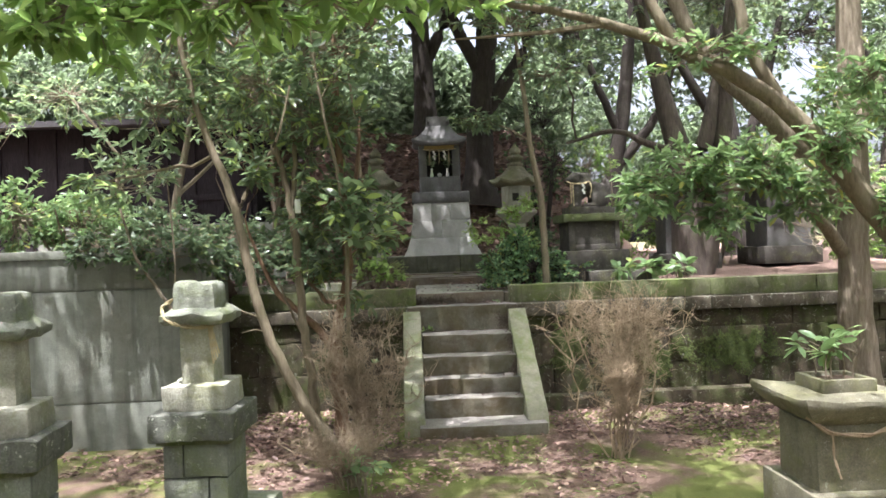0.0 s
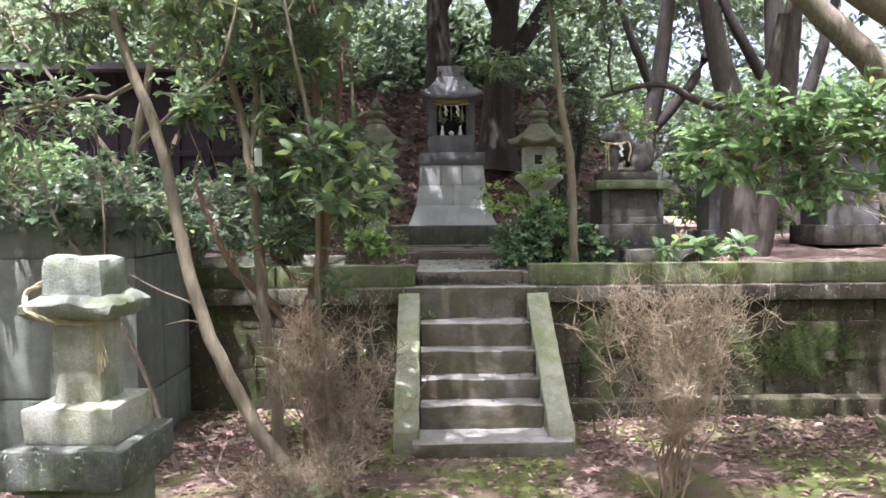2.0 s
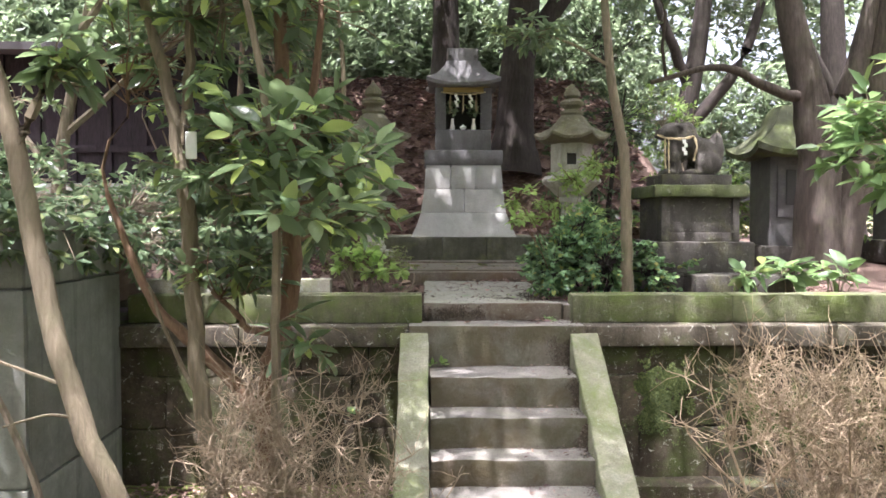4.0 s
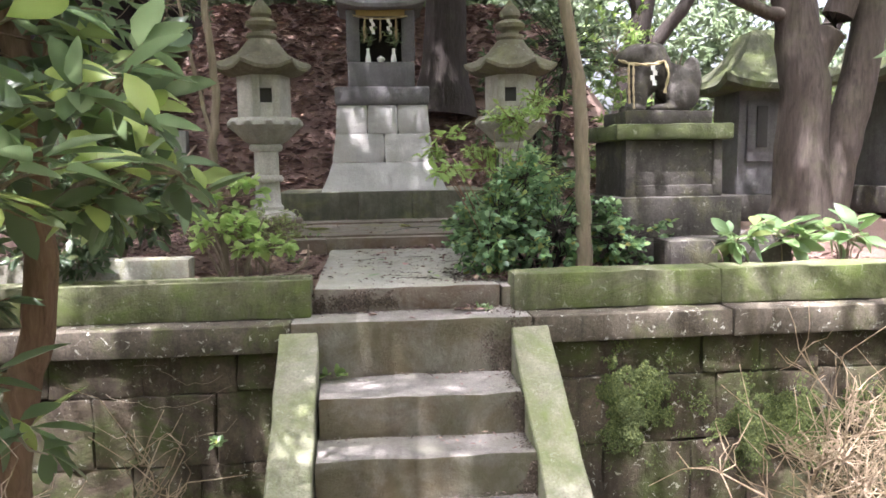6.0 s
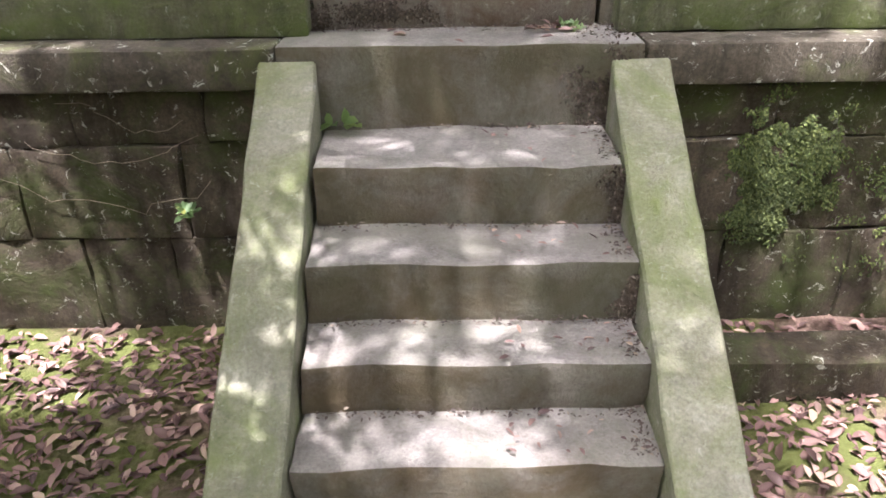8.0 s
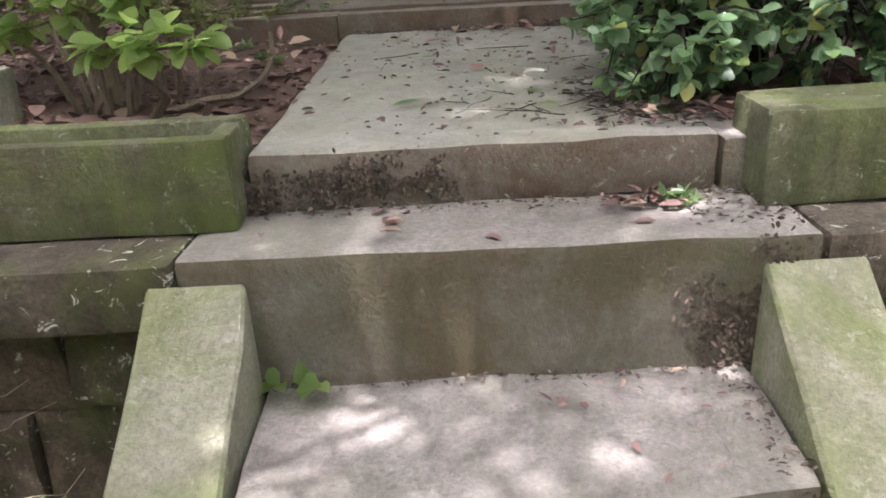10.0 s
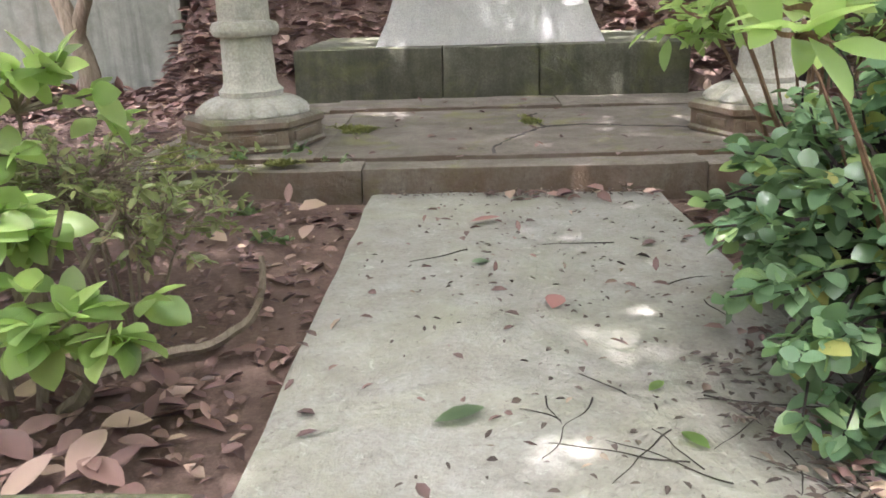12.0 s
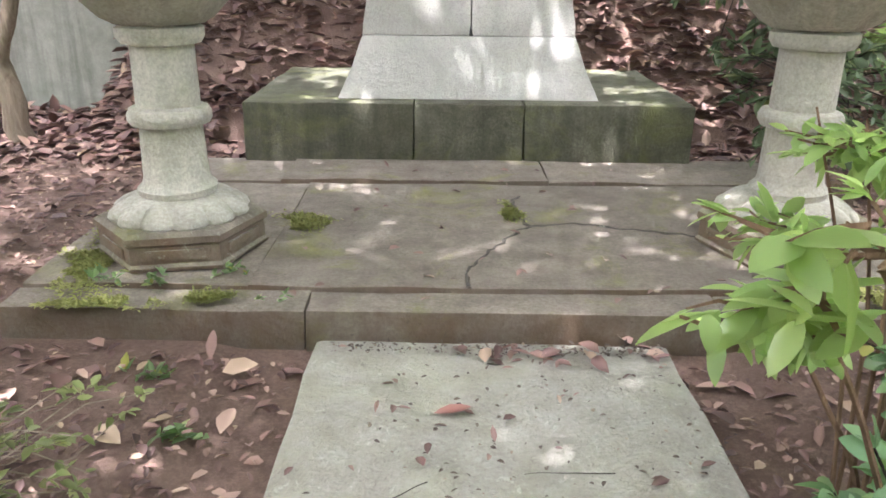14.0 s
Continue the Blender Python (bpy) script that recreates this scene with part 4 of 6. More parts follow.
# sun passed or blocked by added clumps: plan stretch, height there, share of twigs
SHADE_DENSITY = [(-0.75, 0.75, 5.8, 7.1, 0.5, 0.5), (-0.8, 0.8, 5.2, 5.8, 0.1, 1.4), (1.1, 3.2, 4.5, 5.7, 2.2, 0.25), (-2.2, -1.4, 3.1, 3.8, 1.2, 0.2), (-1.4, -0.6, 9.1, 9.8, 2.0, 0.45),
                 (-0.55, 0.45, 7.1, 9.0, 1.2, 1.45), (0.45, 0.85, 7.4, 8.2, 1.9, 0.6), (-5.5, -2.5, 5.4, 5.9, 0.9, 1.4), (0.7, 2.6, 4.9, 6.7, 0.1, 1.6), (3.1, 4.8, 10.0, 11.8, 2.8, 1.7), (-5.5, -1.8, 11.2, 13.2, 1.6, 3.0), (-0.9, 0.7, 10.0, 11.6, 1.8, 1.2),
                 (-1.0, 1.6, 2.8, 5.2, 0.0, 1.5), (-3.0, 3.0, 7.2, 11.4, 1.4, 0.8)]


def shade_share(x, y, z):
    for x0, x1, y0, y1, h, share in SHADE_DENSITY:
        # follows the sun ray through a clump down to the place it shades
        if x0 < x - (z - h) * SUN_X < x1 and y0 < y - (z - h) * SUN_Y < y1:
            return share
    return 1.0


def shade_clumps(x0, x1, y0, y1, seed, z=5.7, step=1.6, twigs=66):
    """High leafy clumps, mostly out of view, added to shade a stretch of the plan."""
    rng = np.random.default_rng(seed)
    out = []
    for x in np.arange(x0, x1, step):
        for y in np.arange(y0, y1, step):
            if rng.random() < 0.86:
                c = (x + rng.uniform(-0.4, 0.4), y + rng.uniform(-0.4, 0.4), z + rng.uniform(-0.5, 0.7))
                out.append((c, (1.0, 1.0, 0.4), int(twigs * shade_share(*c))))
    return out


plant("young_tree", (-1.0, 4.35, 0), "slim leaning evergreen tree with a crooked pale trunk", "tree",
      [[(-0.98, 4.33, -0.05, 0.05), (-1.16, 4.38, 0.3, 0.044), (-1.31, 4.4, 0.51, 0.041), (-1.44, 4.4, 0.72, 0.039), (-1.65, 4.4, 1.2, 0.036), (-1.71, 4.4, 1.47, 0.035), (-1.78, 4.4, 1.82, 0.033), (-1.84, 4.42, 2.14, 0.031), (-2.03, 4.45, 2.6, 0.027), (-2.2, 4.5, 3.2, 0.021), (-2.3, 4.6, 3.9, 0.014)],
       [(-1.80, 4.4, 2.03, 0.02), (-1.70, 4.4, 2.25, 0.016), (-1.5, 4.4, 2.51, 0.012), (-1.4, 4.45, 2.95, 0.007)],
       [(-1.66, 4.4, 1.24, 0.007), (-1.85, 4.35, 1.33, 0.005), (-1.98, 4.3, 1.42, 0.003)],
       [(-1.62, 4.4, 1.13, 0.006), (-1.68, 4.32, 1.17, 0.005), (-1.76, 4.2, 1.16, 0.004)]],
      [((-2.5, 4.6, 2.85), (0.5, 0.5, 0.35), 36), ((-1.75, 4.6, 3.05), (0.5, 0.5, 0.4), 50), ((-2.3, 4.8, 3.5), (0.7, 0.7, 0.5), 70), ((-2.75, 4.4, 2.25), (0.3, 0.35, 0.14), 12), ((-1.62, 4.4, 2.28), (0.2, 0.2, 0.10), 9)],
      11, LEAF_CAMELLIA, BARK_PALE, 0.10, 0.036, each=9, along=0.12, stem_name="trunk")
plant("young_tree", (-1.38, 5.2, 0), "slim upright evergreen tree with a pale forked trunk", "tree",
      [[(-1.36, 5.2, -0.05, 0.046), (-1.40, 5.2, 0.52, 0.04), (-1.44, 5.2, 0.88, 0.037), (-1.48, 5.2, 1.22, 0.036), (-1.50, 5.2, 1.6, 0.035), (-1.52, 5.2, 1.96, 0.034), (-1.56, 5.2, 2.25, 0.028), (-1.65, 5.2, 2.6, 0.023), (-1.76, 5.2, 3.0, 0.019), (-1.85, 5.25, 3.9, 0.012)],
       [(-1.53, 5.2, 2.1, 0.026), (-1.49, 5.2, 2.45, 0.022), (-1.50, 5.2, 2.9, 0.018), (-1.46, 5.2, 3.6, 0.01)],
       [(-1.46, 5.2, 1.0, 0.014), (-1.56, 5.18, 1.2, 0.011), (-1.66, 5.15, 1.5, 0.006)]],
      [((-1.35, 5.2, 2.75), (0.45, 0.45, 0.35), 50), ((-1.85, 5.1, 3.1), (0.5, 0.5, 0.4), 50), ((-1.3, 5.2, 3.5), (0.6, 0.6, 0.45), 70), ((-1.25, 5.0, 1.95), (0.25, 0.25, 0.14), 16)],
      12, LEAF_CAMELLIA, BARK_PALE, 0.10, 0.036, each=9, along=0.12, stem_name="trunk")
plant("young_tree", (-1.2, 5.4, 0), "evergreen tree with a reddish-brown forked trunk by the steps", "tree",
      [[(-1.2, 5.4, -0.05, 0.062), (-1.21, 5.4, 0.5, 0.055), (-1.23, 5.4, 0.95, 0.05), (-1.18, 5.4, 1.2, 0.046), (-1.11, 5.4, 1.4, 0.044), (-1.09, 5.4, 1.75, 0.042), (-1.11, 5.4, 2.1, 0.038), (-1.16, 5.42, 2.7, 0.03), (-1.15, 5.6, 4.2, 0.018)],
       [(-1.22, 5.4, 0.85, 0.036), (-1.42, 5.4, 1.10, 0.032), (-1.6, 5.4, 1.26, 0.028), (-1.75, 5.4, 1.40, 0.022), (-1.95, 5.45, 1.9, 0.012)],
       [(-1.15, 5.4, 1.28, 0.022), (-1.30, 5.38, 1.27, 0.019), (-1.34, 5.36, 1.36, 0.014), (-1.45, 5.35, 1.46, 0.009)],
       [(-1.10, 5.4, 1.95, 0.03), (-1.0, 5.4, 2.3, 0.022), (-0.95, 5.45, 2.9, 0.012)]],
      # clumps from 4.4 m up are added to shade the path and rails
      [((-1.05, 5.45, 2.25), (0.30, 0.35, 0.28), 24), ((-1.45, 5.4, 2.0), (0.42, 0.35, 0.22), 30), ((-1.1, 5.5, 2.85), (0.45, 0.5, 0.4), 28), ((-1.3, 5.25, 1.58), (0.25, 0.25, 0.12), 18), ((-1.75, 5.5, 2.55), (0.45, 0.4, 0.3), 34), ((-1.2, 5.8, 3.6), (0.7, 0.7, 0.5), 34), ((-0.98, 5.8, 1.75), (0.2, 0.2, 0.16), 18), ((-0.85, 5.25, 2.0), (0.2, 0.25, 0.18), 9), ((-1.25, 5.1, 2.15), (0.3, 0.3, 0.2), 16)] + shade_clumps(-3.8, -0.1, 3.6, 9.0, 4, 4.9, 1.45, 34) + shade_clumps(-3.8, -0.2, 5.4, 10.6, 6, 7.0, 1.3, 190) + shade_clumps(-0.2, 1.2, 6.9, 10.6, 26, 7.1, 1.2, 220) + shade_clumps(-2.0, 1.4, 9.0, 12.4, 16, 7.0, 1.1, 150) + shade_clumps(-1.5, 0.5, 5.7, 9.2, 36, 6.3, 0.95, 125) + shade_clumps(-4.6, -2.2, 9.8, 11.8, 37, 6.9, 1.0, 150) + [((-0.7, 6.5, 6.0), (0.6, 0.9, 0.3), 150), ((-1.75, 5.15, 4.6), (0.42, 0.6, 0.3), 70), ((0.06, 4.75, 5.0), (0.36, 0.75, 0.3), 130), ((0.12, 5.45, 5.2), (0.3, 0.5, 0.3), 90)],
      13, LEAF_CAMELLIA, BARK_RED, 0.105, 0.042, each=9, along=0.12, stem_name="trunk")
plant("sapling", (-1.02, 4.85, 0), "thin upright sapling with sparse large leaves", "tree",
      [[(-1.0, 4.85, -0.05, 0.024), (-1.05, 4.82, 0.7, 0.021), (-1.06, 4.8, 1.31, 0.019), (-1.05, 4.8, 1.63, 0.018), (-1.06, 4.8, 1.95, 0.017), (-1.10, 4.8, 2.36, 0.015), (-1.21, 4.8, 2.81, 0.012), (-1.3, 4.85, 3.6, 0.007)]],
      [((-1.2, 4.9, 3.1), (0.4, 0.4, 0.4), 18), ((-1.05, 4.8, 2.05), (0.18, 0.18, 0.15), 10), ((-0.72, 4.95, 2.02), (0.26, 0.3, 0.13), 9), ((-0.66, 5.15, 1.82), (0.2, 0.25, 0.10), 8), ((-0.92, 4.75, 1.80), (0.25, 0.3, 0.12), 10), ((-1.02, 4.7, 2.12), (0.28, 0.3, 0.16), 10), ((-0.98, 4.9, 1.35), (0.15, 0.15, 0.12), 5)],
      14, LEAF_CAMELLIA, BARK_PALE, 0.135, 0.056, each=6, along=0.1, stem_name="trunk", full=True)
plant("sapling", (-2.35, 5.4, 0), "thin dark sapling leaning along the concrete wall", "tree",
      [[(-2.1, 5.4, -0.05, 0.02), (-2.35, 5.45, 0.7, 0.018), (-2.7, 5.5, 1.35, 0.016), (-2.95, 5.5, 1.7, 0.013), (-3.1, 5.5, 2.3, 0.008)], [(-2.62, 5.48, 1.2, 0.012), (-2.6, 5.5, 1.7, 0.01), (-2.65, 5.5, 2.4, 0.006)]],
      [((-3.0, 5.5, 2.5), (0.4, 0.3, 0.3), 40)], 15, LEAF_MID, BARK, 0.09, 0.034, each=8, stem_name="trunk")
plant("broad_tree", (3.70, 6.05, 0), "tall tree with furrowed grey-brown bark beside the terrace wall", "tree",
      [[(3.84, 6.05, -0.05, 0.24), (3.81, 6.05, 0.3, 0.185), (3.77, 6.05, 1.4, 0.145), (3.80, 6.05, 2.5, 0.14), (3.84, 6.1, 3.3, 0.13), (3.9, 6.2, 5.0, 0.09), (3.9, 6.3, 7.0, 0.05)],
       [(3.72, 6.05, 2.6, 0.11), (4.05, 6.0, 3.2, 0.09), (4.6, 5.9, 4.2, 0.07), (5.2, 5.8, 5.4, 0.04)],
       [(3.74, 6.05, 1.95, 0.125), (3.56, 6.05, 2.38, 0.12), (3.13, 6.05, 2.72, 0.11), (2.64, 6.05, 3.21, 0.095), (2.26, 6.05, 3.55, 0.08), (1.9, 6.1, 4.6, 0.05)],
       [(3.70, 6.05, 1.5, 0.07), (3.2, 5.7, 1.95, 0.05), (2.6, 5.3, 2.15, 0.03), (1.9, 5.05, 2.1, 0.015)]],
      [((1.85, 5.05, 2.32), (0.50, 0.35, 0.24), 64), ((1.42, 5.0, 2.12), (0.28, 0.28, 0.22), 30), ((2.5, 5.2, 2.36), (0.45, 0.4, 0.28), 56), ((1.95, 4.95, 1.88), (0.45, 0.3, 0.16), 28), ((3.0, 5.4, 2.1), (0.45, 0.4, 0.3), 46),
       ((3.8, 6.2, 5.2), (1.5, 1.4, 0.8), 120), ((2.6, 6.4, 6.0), (1.3, 1.2, 0.6), 80), ((4.9, 5.6, 5.4), (1.4, 1.4, 0.8), 90), ((4.4, 5.4, 2.9), (0.7, 0.6, 0.5), 70), ((3.4, 5.4, 3.0), (0.5, 0.4, 0.3), 40)] + shade_clumps(0.8, 4.5, 4.2, 7.4, 1),
      16, LEAF_PALE, BARK, 0.115, 0.042, each=10, along=0.14, stem_name="trunk")
plant("leaning_tree", (4.0, 4.4, 0), "tree with long pale limbs arching over the path", "tree",
      [[(4.0, 4.4, -0.05, 0.18), (3.75, 4.42, 0.8, 0.125), (3.4, 4.45, 1.4, 0.105), (3.04, 4.5, 1.9, 0.092), (2.62, 4.5, 2.42, 0.08), (2.24, 4.5, 2.82, 0.066), (1.53, 4.5, 3.18, 0.048), (0.67, 4.5, 3.48, 0.03), (-0.3, 4.5, 3.6, 0.012)],
       [(2.3, 4.5, 2.78, 0.055), (2.12, 4.5, 3.1, 0.048), (2.0, 4.55, 3.7, 0.038), (2.1, 4.6, 5.0, 0.025)], [(1.6, 4.5, 3.15, 0.05), (1.4, 4.55, 3.4, 0.045), (1.25, 4.6, 4.0, 0.035), (1.3, 4.6, 5.0, 0.02)],
       [(3.75, 4.42, 0.8, 0.09), (3.9, 4.6, 1.9, 0.07), (3.6, 4.6, 2.9, 0.055), (3.3, 4.7, 4.6, 0.03)], [(1.0, 4.5, 3.37, 0.025), (0.5, 4.45, 3.3, 0.018), (-0.2, 4.4, 3.25, 0.008)]],
      [((2.7, 4.35, 2.45), (0.35, 0.2, 0.25), 36), ((3.15, 4.3, 1.95), (0.3, 0.2, 0.25), 30), ((1.7, 4.35, 3.1), (0.5, 0.2, 0.2), 34), ((3.1, 4.7, 3.0), (0.45, 0.35, 0.22), 40), ((3.5, 4.5, 2.6), (0.45, 0.4, 0.3), 44), ((2.0, 4.4, 4.6), (0.9, 0.8, 0.5), 14), ((0.1, 4.4, 3.65), (0.7, 0.5, 0.22), 44), ((1.2, 4.5, 4.7), (1.0, 0.9, 0.5), 16), ((-0.8, 4.3, 3.7), (0.7, 0.6, 0.22), 36)] + shade_clumps(0.2, 4.5, 0.0, 4.0, 2) + shade_clumps(-1.8, 0.9, 1.2, 3.5, 44, 6.4, 1.0, 60) + shade_clumps(-0.5, 4.5, 1.0, 4.4, 8, 6.8, 1.6, 60),
      17, LEAF_PALE, BARK_PALE, 0.10, 0.037, each=8, along=0.12, stem_name="trunk")
plant("overhanging_tree", (-3.6, 1.2, 0), "evergreen tree with bright young leaves hanging over the path", "tree",
      [[(-3.6, 1.2, -0.05, 0.12), (-3.55, 1.3, 1.2, 0.10), (-3.4, 1.5, 2.2, 0.085), (-3.0, 1.7, 3.0, 0.06), (-2.2, 1.9, 3.1, 0.035), (-1.2, 2.0, 2.95, 0.015)], [(-3.3, 1.6, 2.5, 0.06), (-3.2, 1.6, 3.6, 0.04), (-3.0, 1.4, 5.0, 0.02)]],
      [((-1.9, 1.9, 2.72), (0.5, 0.4, 0.16), 60), ((-1.25, 2.0, 2.78), (0.5, 0.4, 0.15), 55), ((-0.55, 2.1, 2.86), (0.45, 0.35, 0.12), 36), ((-2.5, 1.8, 2.6), (0.35, 0.35, 0.26), 40), ((-3.0, 1.8, 2.1), (0.22, 0.3, 0.6), 40), ((-3.0, 1.4, 4.6), (1.1, 1.1, 0.6), 90), ((-1.8, 1.6, 4.4), (0.9, 0.9, 0.4), 50)] + shade_clumps(-4.5, 0.0, -0.5, 4.0, 3) + shade_clumps(-4.5, -0.5, 0.5, 5.0, 9, 6.8, 1.6, 60),
      18, LEAF_BRIGHT, BARK, 0.12, 0.046, each=8, along=0.12, stem_name="trunk")

# ---- trees of the terrace ----
plant("slim_tree", (0.98, 7.45, 1.17), "slim pale-barked tree among the shrubs by the path", "tree",
      [[(0.98, 7.45, 1.1, 0.05), (0.99, 7.46, 1.6, 0.042), (0.98, 7.5, 2.2, 0.038), (0.88, 7.5, 2.7, 0.034), (0.82, 7.55, 3.4, 0.028), (0.7, 7.6, 4.6, 0.016)], [(0.86, 7.5, 2.9, 0.015), (0.55, 7.55, 3.1, 0.01), (0.2, 7.5, 3.15, 0.006)]],
      [((0.3, 7.5, 3.15), (0.35, 0.3, 0.13), 28), ((0.75, 7.6, 4.4), (0.8, 0.8, 0.5), 70), ((1.2, 7.6, 3.7), (0.5, 0.5, 0.35), 36)],
      21, LEAF_MID, BARK_PALE, 0.10, 0.036, each=9, along=0.1, stem_name="trunk")
OX, OY = 3.3, 9.2
plant("oak_tree", (OX, OY, 1.17), "old oak with two thick dark trunks from one root", "tree",
      [[(OX + 0.02, OY, 1.0, 0.29), (OX, OY, 1.4, 0.24), (OX, OY, 2.1, 0.20), (OX - 0.02, OY, 2.55, 0.19), (OX - 0.15, OY, 3.1, 0.15), (OX - 0.45, OY + 0.1, 4.6, 0.09), (OX - 0.8, OY + 0.2, 6.2, 0.04)],
       [(OX + 0.08, OY, 1.0, 0.22), (OX + 0.27, OY, 1.75, 0.17), (OX + 0.46, OY, 2.4, 0.145), (OX + 0.53, OY, 3.2, 0.13), (OX + 0.6, OY - 0.1, 4.5, 0.08), (OX + 0.8, OY - 0.2, 6.2, 0.04)],
       [(OX - 0.02, OY, 2.5, 0.14), (OX + 0.25, OY - 0.05, 2.95, 0.12), (OX + 0.45, OY - 0.1, 4.0, 0.06)],
       [(OX - 0.14, OY, 2.95, 0.06), (OX - 0.5, OY - 0.1, 2.98, 0.05), (OX - 1.0, OY - 0.15, 3.25, 0.035), (OX - 1.7, OY - 0.2, 3.05, 0.02)]],
      [((2.2, 8.7, 5.6), (1.5, 1.4, 0.8), 130), ((3.7, 8.3, 5.8), (1.6, 1.5, 0.8), 130), ((1.5, 8.3, 4.4), (0.8, 0.8, 0.4), 60), ((4.6, 8.0, 4.2), (0.9, 0.9, 0.6), 70)] + shade_clumps(1.2, 4.5, 8.0, 11.0, 5) + shade_clumps(1.2, 4.5, 8.4, 11.4, 7, 7.0, 1.4, 120),
      22, LEAF_MID, BARK_OAK, 0.105, 0.042, each=10, along=0.12, stem_name="trunk")
plant("small_tree", (-2.5, 11.3, 1.2), "small bare-stemmed tree in front of the back wall", "tree",
      [[(-2.5, 11.3, 1.1, 0.075), (-2.55, 11.3, 1.6, 0.06), (-2.7, 11.35, 2.0, 0.055), (-2.8, 11.4, 2.8, 0.045), (-2.7, 11.4, 4.6, 0.02)], [(-2.56, 11.3, 1.65, 0.045), (-2.35, 11.3, 2.2, 0.035), (-2.2, 11.3, 3.2, 0.02)]],
      # the high clumps are added to shade the back wall
      [((-2.7, 11.4, 4.4), (0.9, 0.9, 0.6), 90), ((-2.1, 11.2, 3.6), (0.5, 0.5, 0.4), 40)] + shade_clumps(-5.6, -2.3, 9.4, 12.2, 47, 6.3, 1.0, 120), 23, LEAF_DARK, BARK, 0.10, 0.04, each=9, stem_name="trunk")
plant("slim_tree", (-1.1, 7.95, 1.17), "slim bent pale tree at the edge of the terrace bed", "tree",
      [[(-1.08, 7.95, 1.1, 0.034), (-1.10, 7.95, 1.5, 0.029), (-1.13, 7.95, 1.9, 0.026), (-1.08, 7.95, 2.25, 0.024), (-1.12, 7.96, 2.6, 0.022), (-1.14, 8.0, 3.1, 0.018), (-1.3, 8.2, 4.4, 0.01)],
       [(-1.12, 7.95, 2.0, 0.016), (-1.25, 8.05, 2.5, 0.013), (-1.36, 8.15, 3.1, 0.008)]],
      [((-1.4, 8.4, 4.2), (0.6, 0.6, 0.5), 60), ((-1.6, 8.3, 3.4), (0.4, 0.4, 0.3), 30)], 24, LEAF_MID, BARK_PALE, 0.10, 0.038, each=9, stem_name="trunk")
for k, (x, y, r, h, lean, lab) in enumerate([(0.72, 12.5, 0.27, 9, 0.25, "thick dark tree trunk on the bank behind the shrine"), (-0.15, 14.4, 0.24, 10, -0.1, "thick dark tree on the bank behind the shrine"), (-2.6, 14.5, 0.2, 8, 0.2, "dark woodland tree on the bank"),
                                            (-5.2, 16.4, 0.2, 9, 0.3, "dark woodland tree behind the timber building"), (3.6, 14.6, 0.2, 9, 0.5, "dark leaning woodland tree"), (5.8, 13.2, 0.24, 9, -0.3, "dark leaning woodland tree"), (7.3, 11.0, 0.2, 8, 0.3, "dark leaning woodland tree")]):
    g = terrace_z(x, y)
    plant("woodland_tree", (x, y, g), lab, "tree",
          [[(x, y, g - 0.1, r * 1.5), (x, y, g + 0.5, r), (x + lean * 0.3, y, g + 1.6, r * 0.85), (x + lean, y, g + 3.2, r * 0.7), (x + lean * 1.5, y, h, r * 0.3)],
           [(x + lean * 0.3, y, g + 1.5, r * 0.6), (x + lean + 0.7, y, g + 2.7, r * 0.45), (x + lean + 1.2, y, g + 4.6, r * 0.25)],
           [(x + lean * 0.6, y, g + 2.2, r * 0.5), (x + lean - 0.8, y - 0.2, g + 3.5, r * 0.35), (x + lean - 1.3, y, g + 5.2, r * 0.2)]],
          # tree 1 also carries clumps added to shade the bank
          [((x + lean, y, h - 1.2), (2.0, 1.8, 1.2), 150), ((x + 1.4, y - 0.3, g + 4.4), (1.2, 1.1, 0.8), 90), ((x - 1.4, y - 0.3, g + 4.8), (1.2, 1.1, 0.8), 90)] + (shade_clumps(-3.4, 1.8, 11.2, 13.6, 38, 7.6, 1.1, 110) if k == 1 else []),
          30 + k, LEAF_FAR, BARK_DARK, 0.13, 0.055, each=10, along=0.15, stem_name="trunk")
# unseen trees added behind the path, whose crowns shade and dapple the light
for k, (x, y, h) in enumerate([(-4.6, -1.2, 6.0), (-2.4, -4.0, 6.8), (1.8, -3.6, 6.6), (4.6, -0.5, 6.2), (-6.2, 3.0, 6.0)]):
    plant("shade_tree", (x, y, 0), "unseen tall evergreen tree added beside the path to shade it", "tree",
          [[(x, y, -0.05, 0.2), (x, y, 1.5, 0.15), (x + 0.3, y + 0.3, 4.0, 0.12), (x + 0.5, y + 0.8, h + 1, 0.05)]],
          [((x + 0.4, y + 0.8, h), (1.9, 1.8, 0.8), 120), ((x + 1.5, y + 2.0, h - 0.6), (1.3, 1.3, 0.5), 70), ((x - 1.2, y + 1.2, h - 0.4), (1.2, 1.2, 0.6), 60)] + shade_clumps(x - 2.2, x + 2.4, y - 1.5, y + 2.2, 60 + k, h + 0.6, 1.4, 130),
          40 + k, LEAF_MID, BARK, 0.12, 0.048, each=9, along=0.14, stem_name="trunk")


# ---- shrubs ----
def stems_from(x, y, z, n, top, spread, r, seed):
    rng = np.random.default_rng(seed)
    out = []
    for i in range(n):
        a = rng.uniform(0, 6.28)
        e = rng.uniform(0.4, 1.0) * spread
        out.append([(x + 0.05 * math.cos(a), y + 0.05 * math.sin(a), z - 0.04, r), (x + 0.45 * e * math.cos(a), y + 0.45 * e * math.sin(a), z + 0.45 * (top - z), r * 0.8), (x + e * math.cos(a), y + e * math.sin(a), z + (top - z) * rng.uniform(0.75, 1.0), r * 0.4)])
    return out


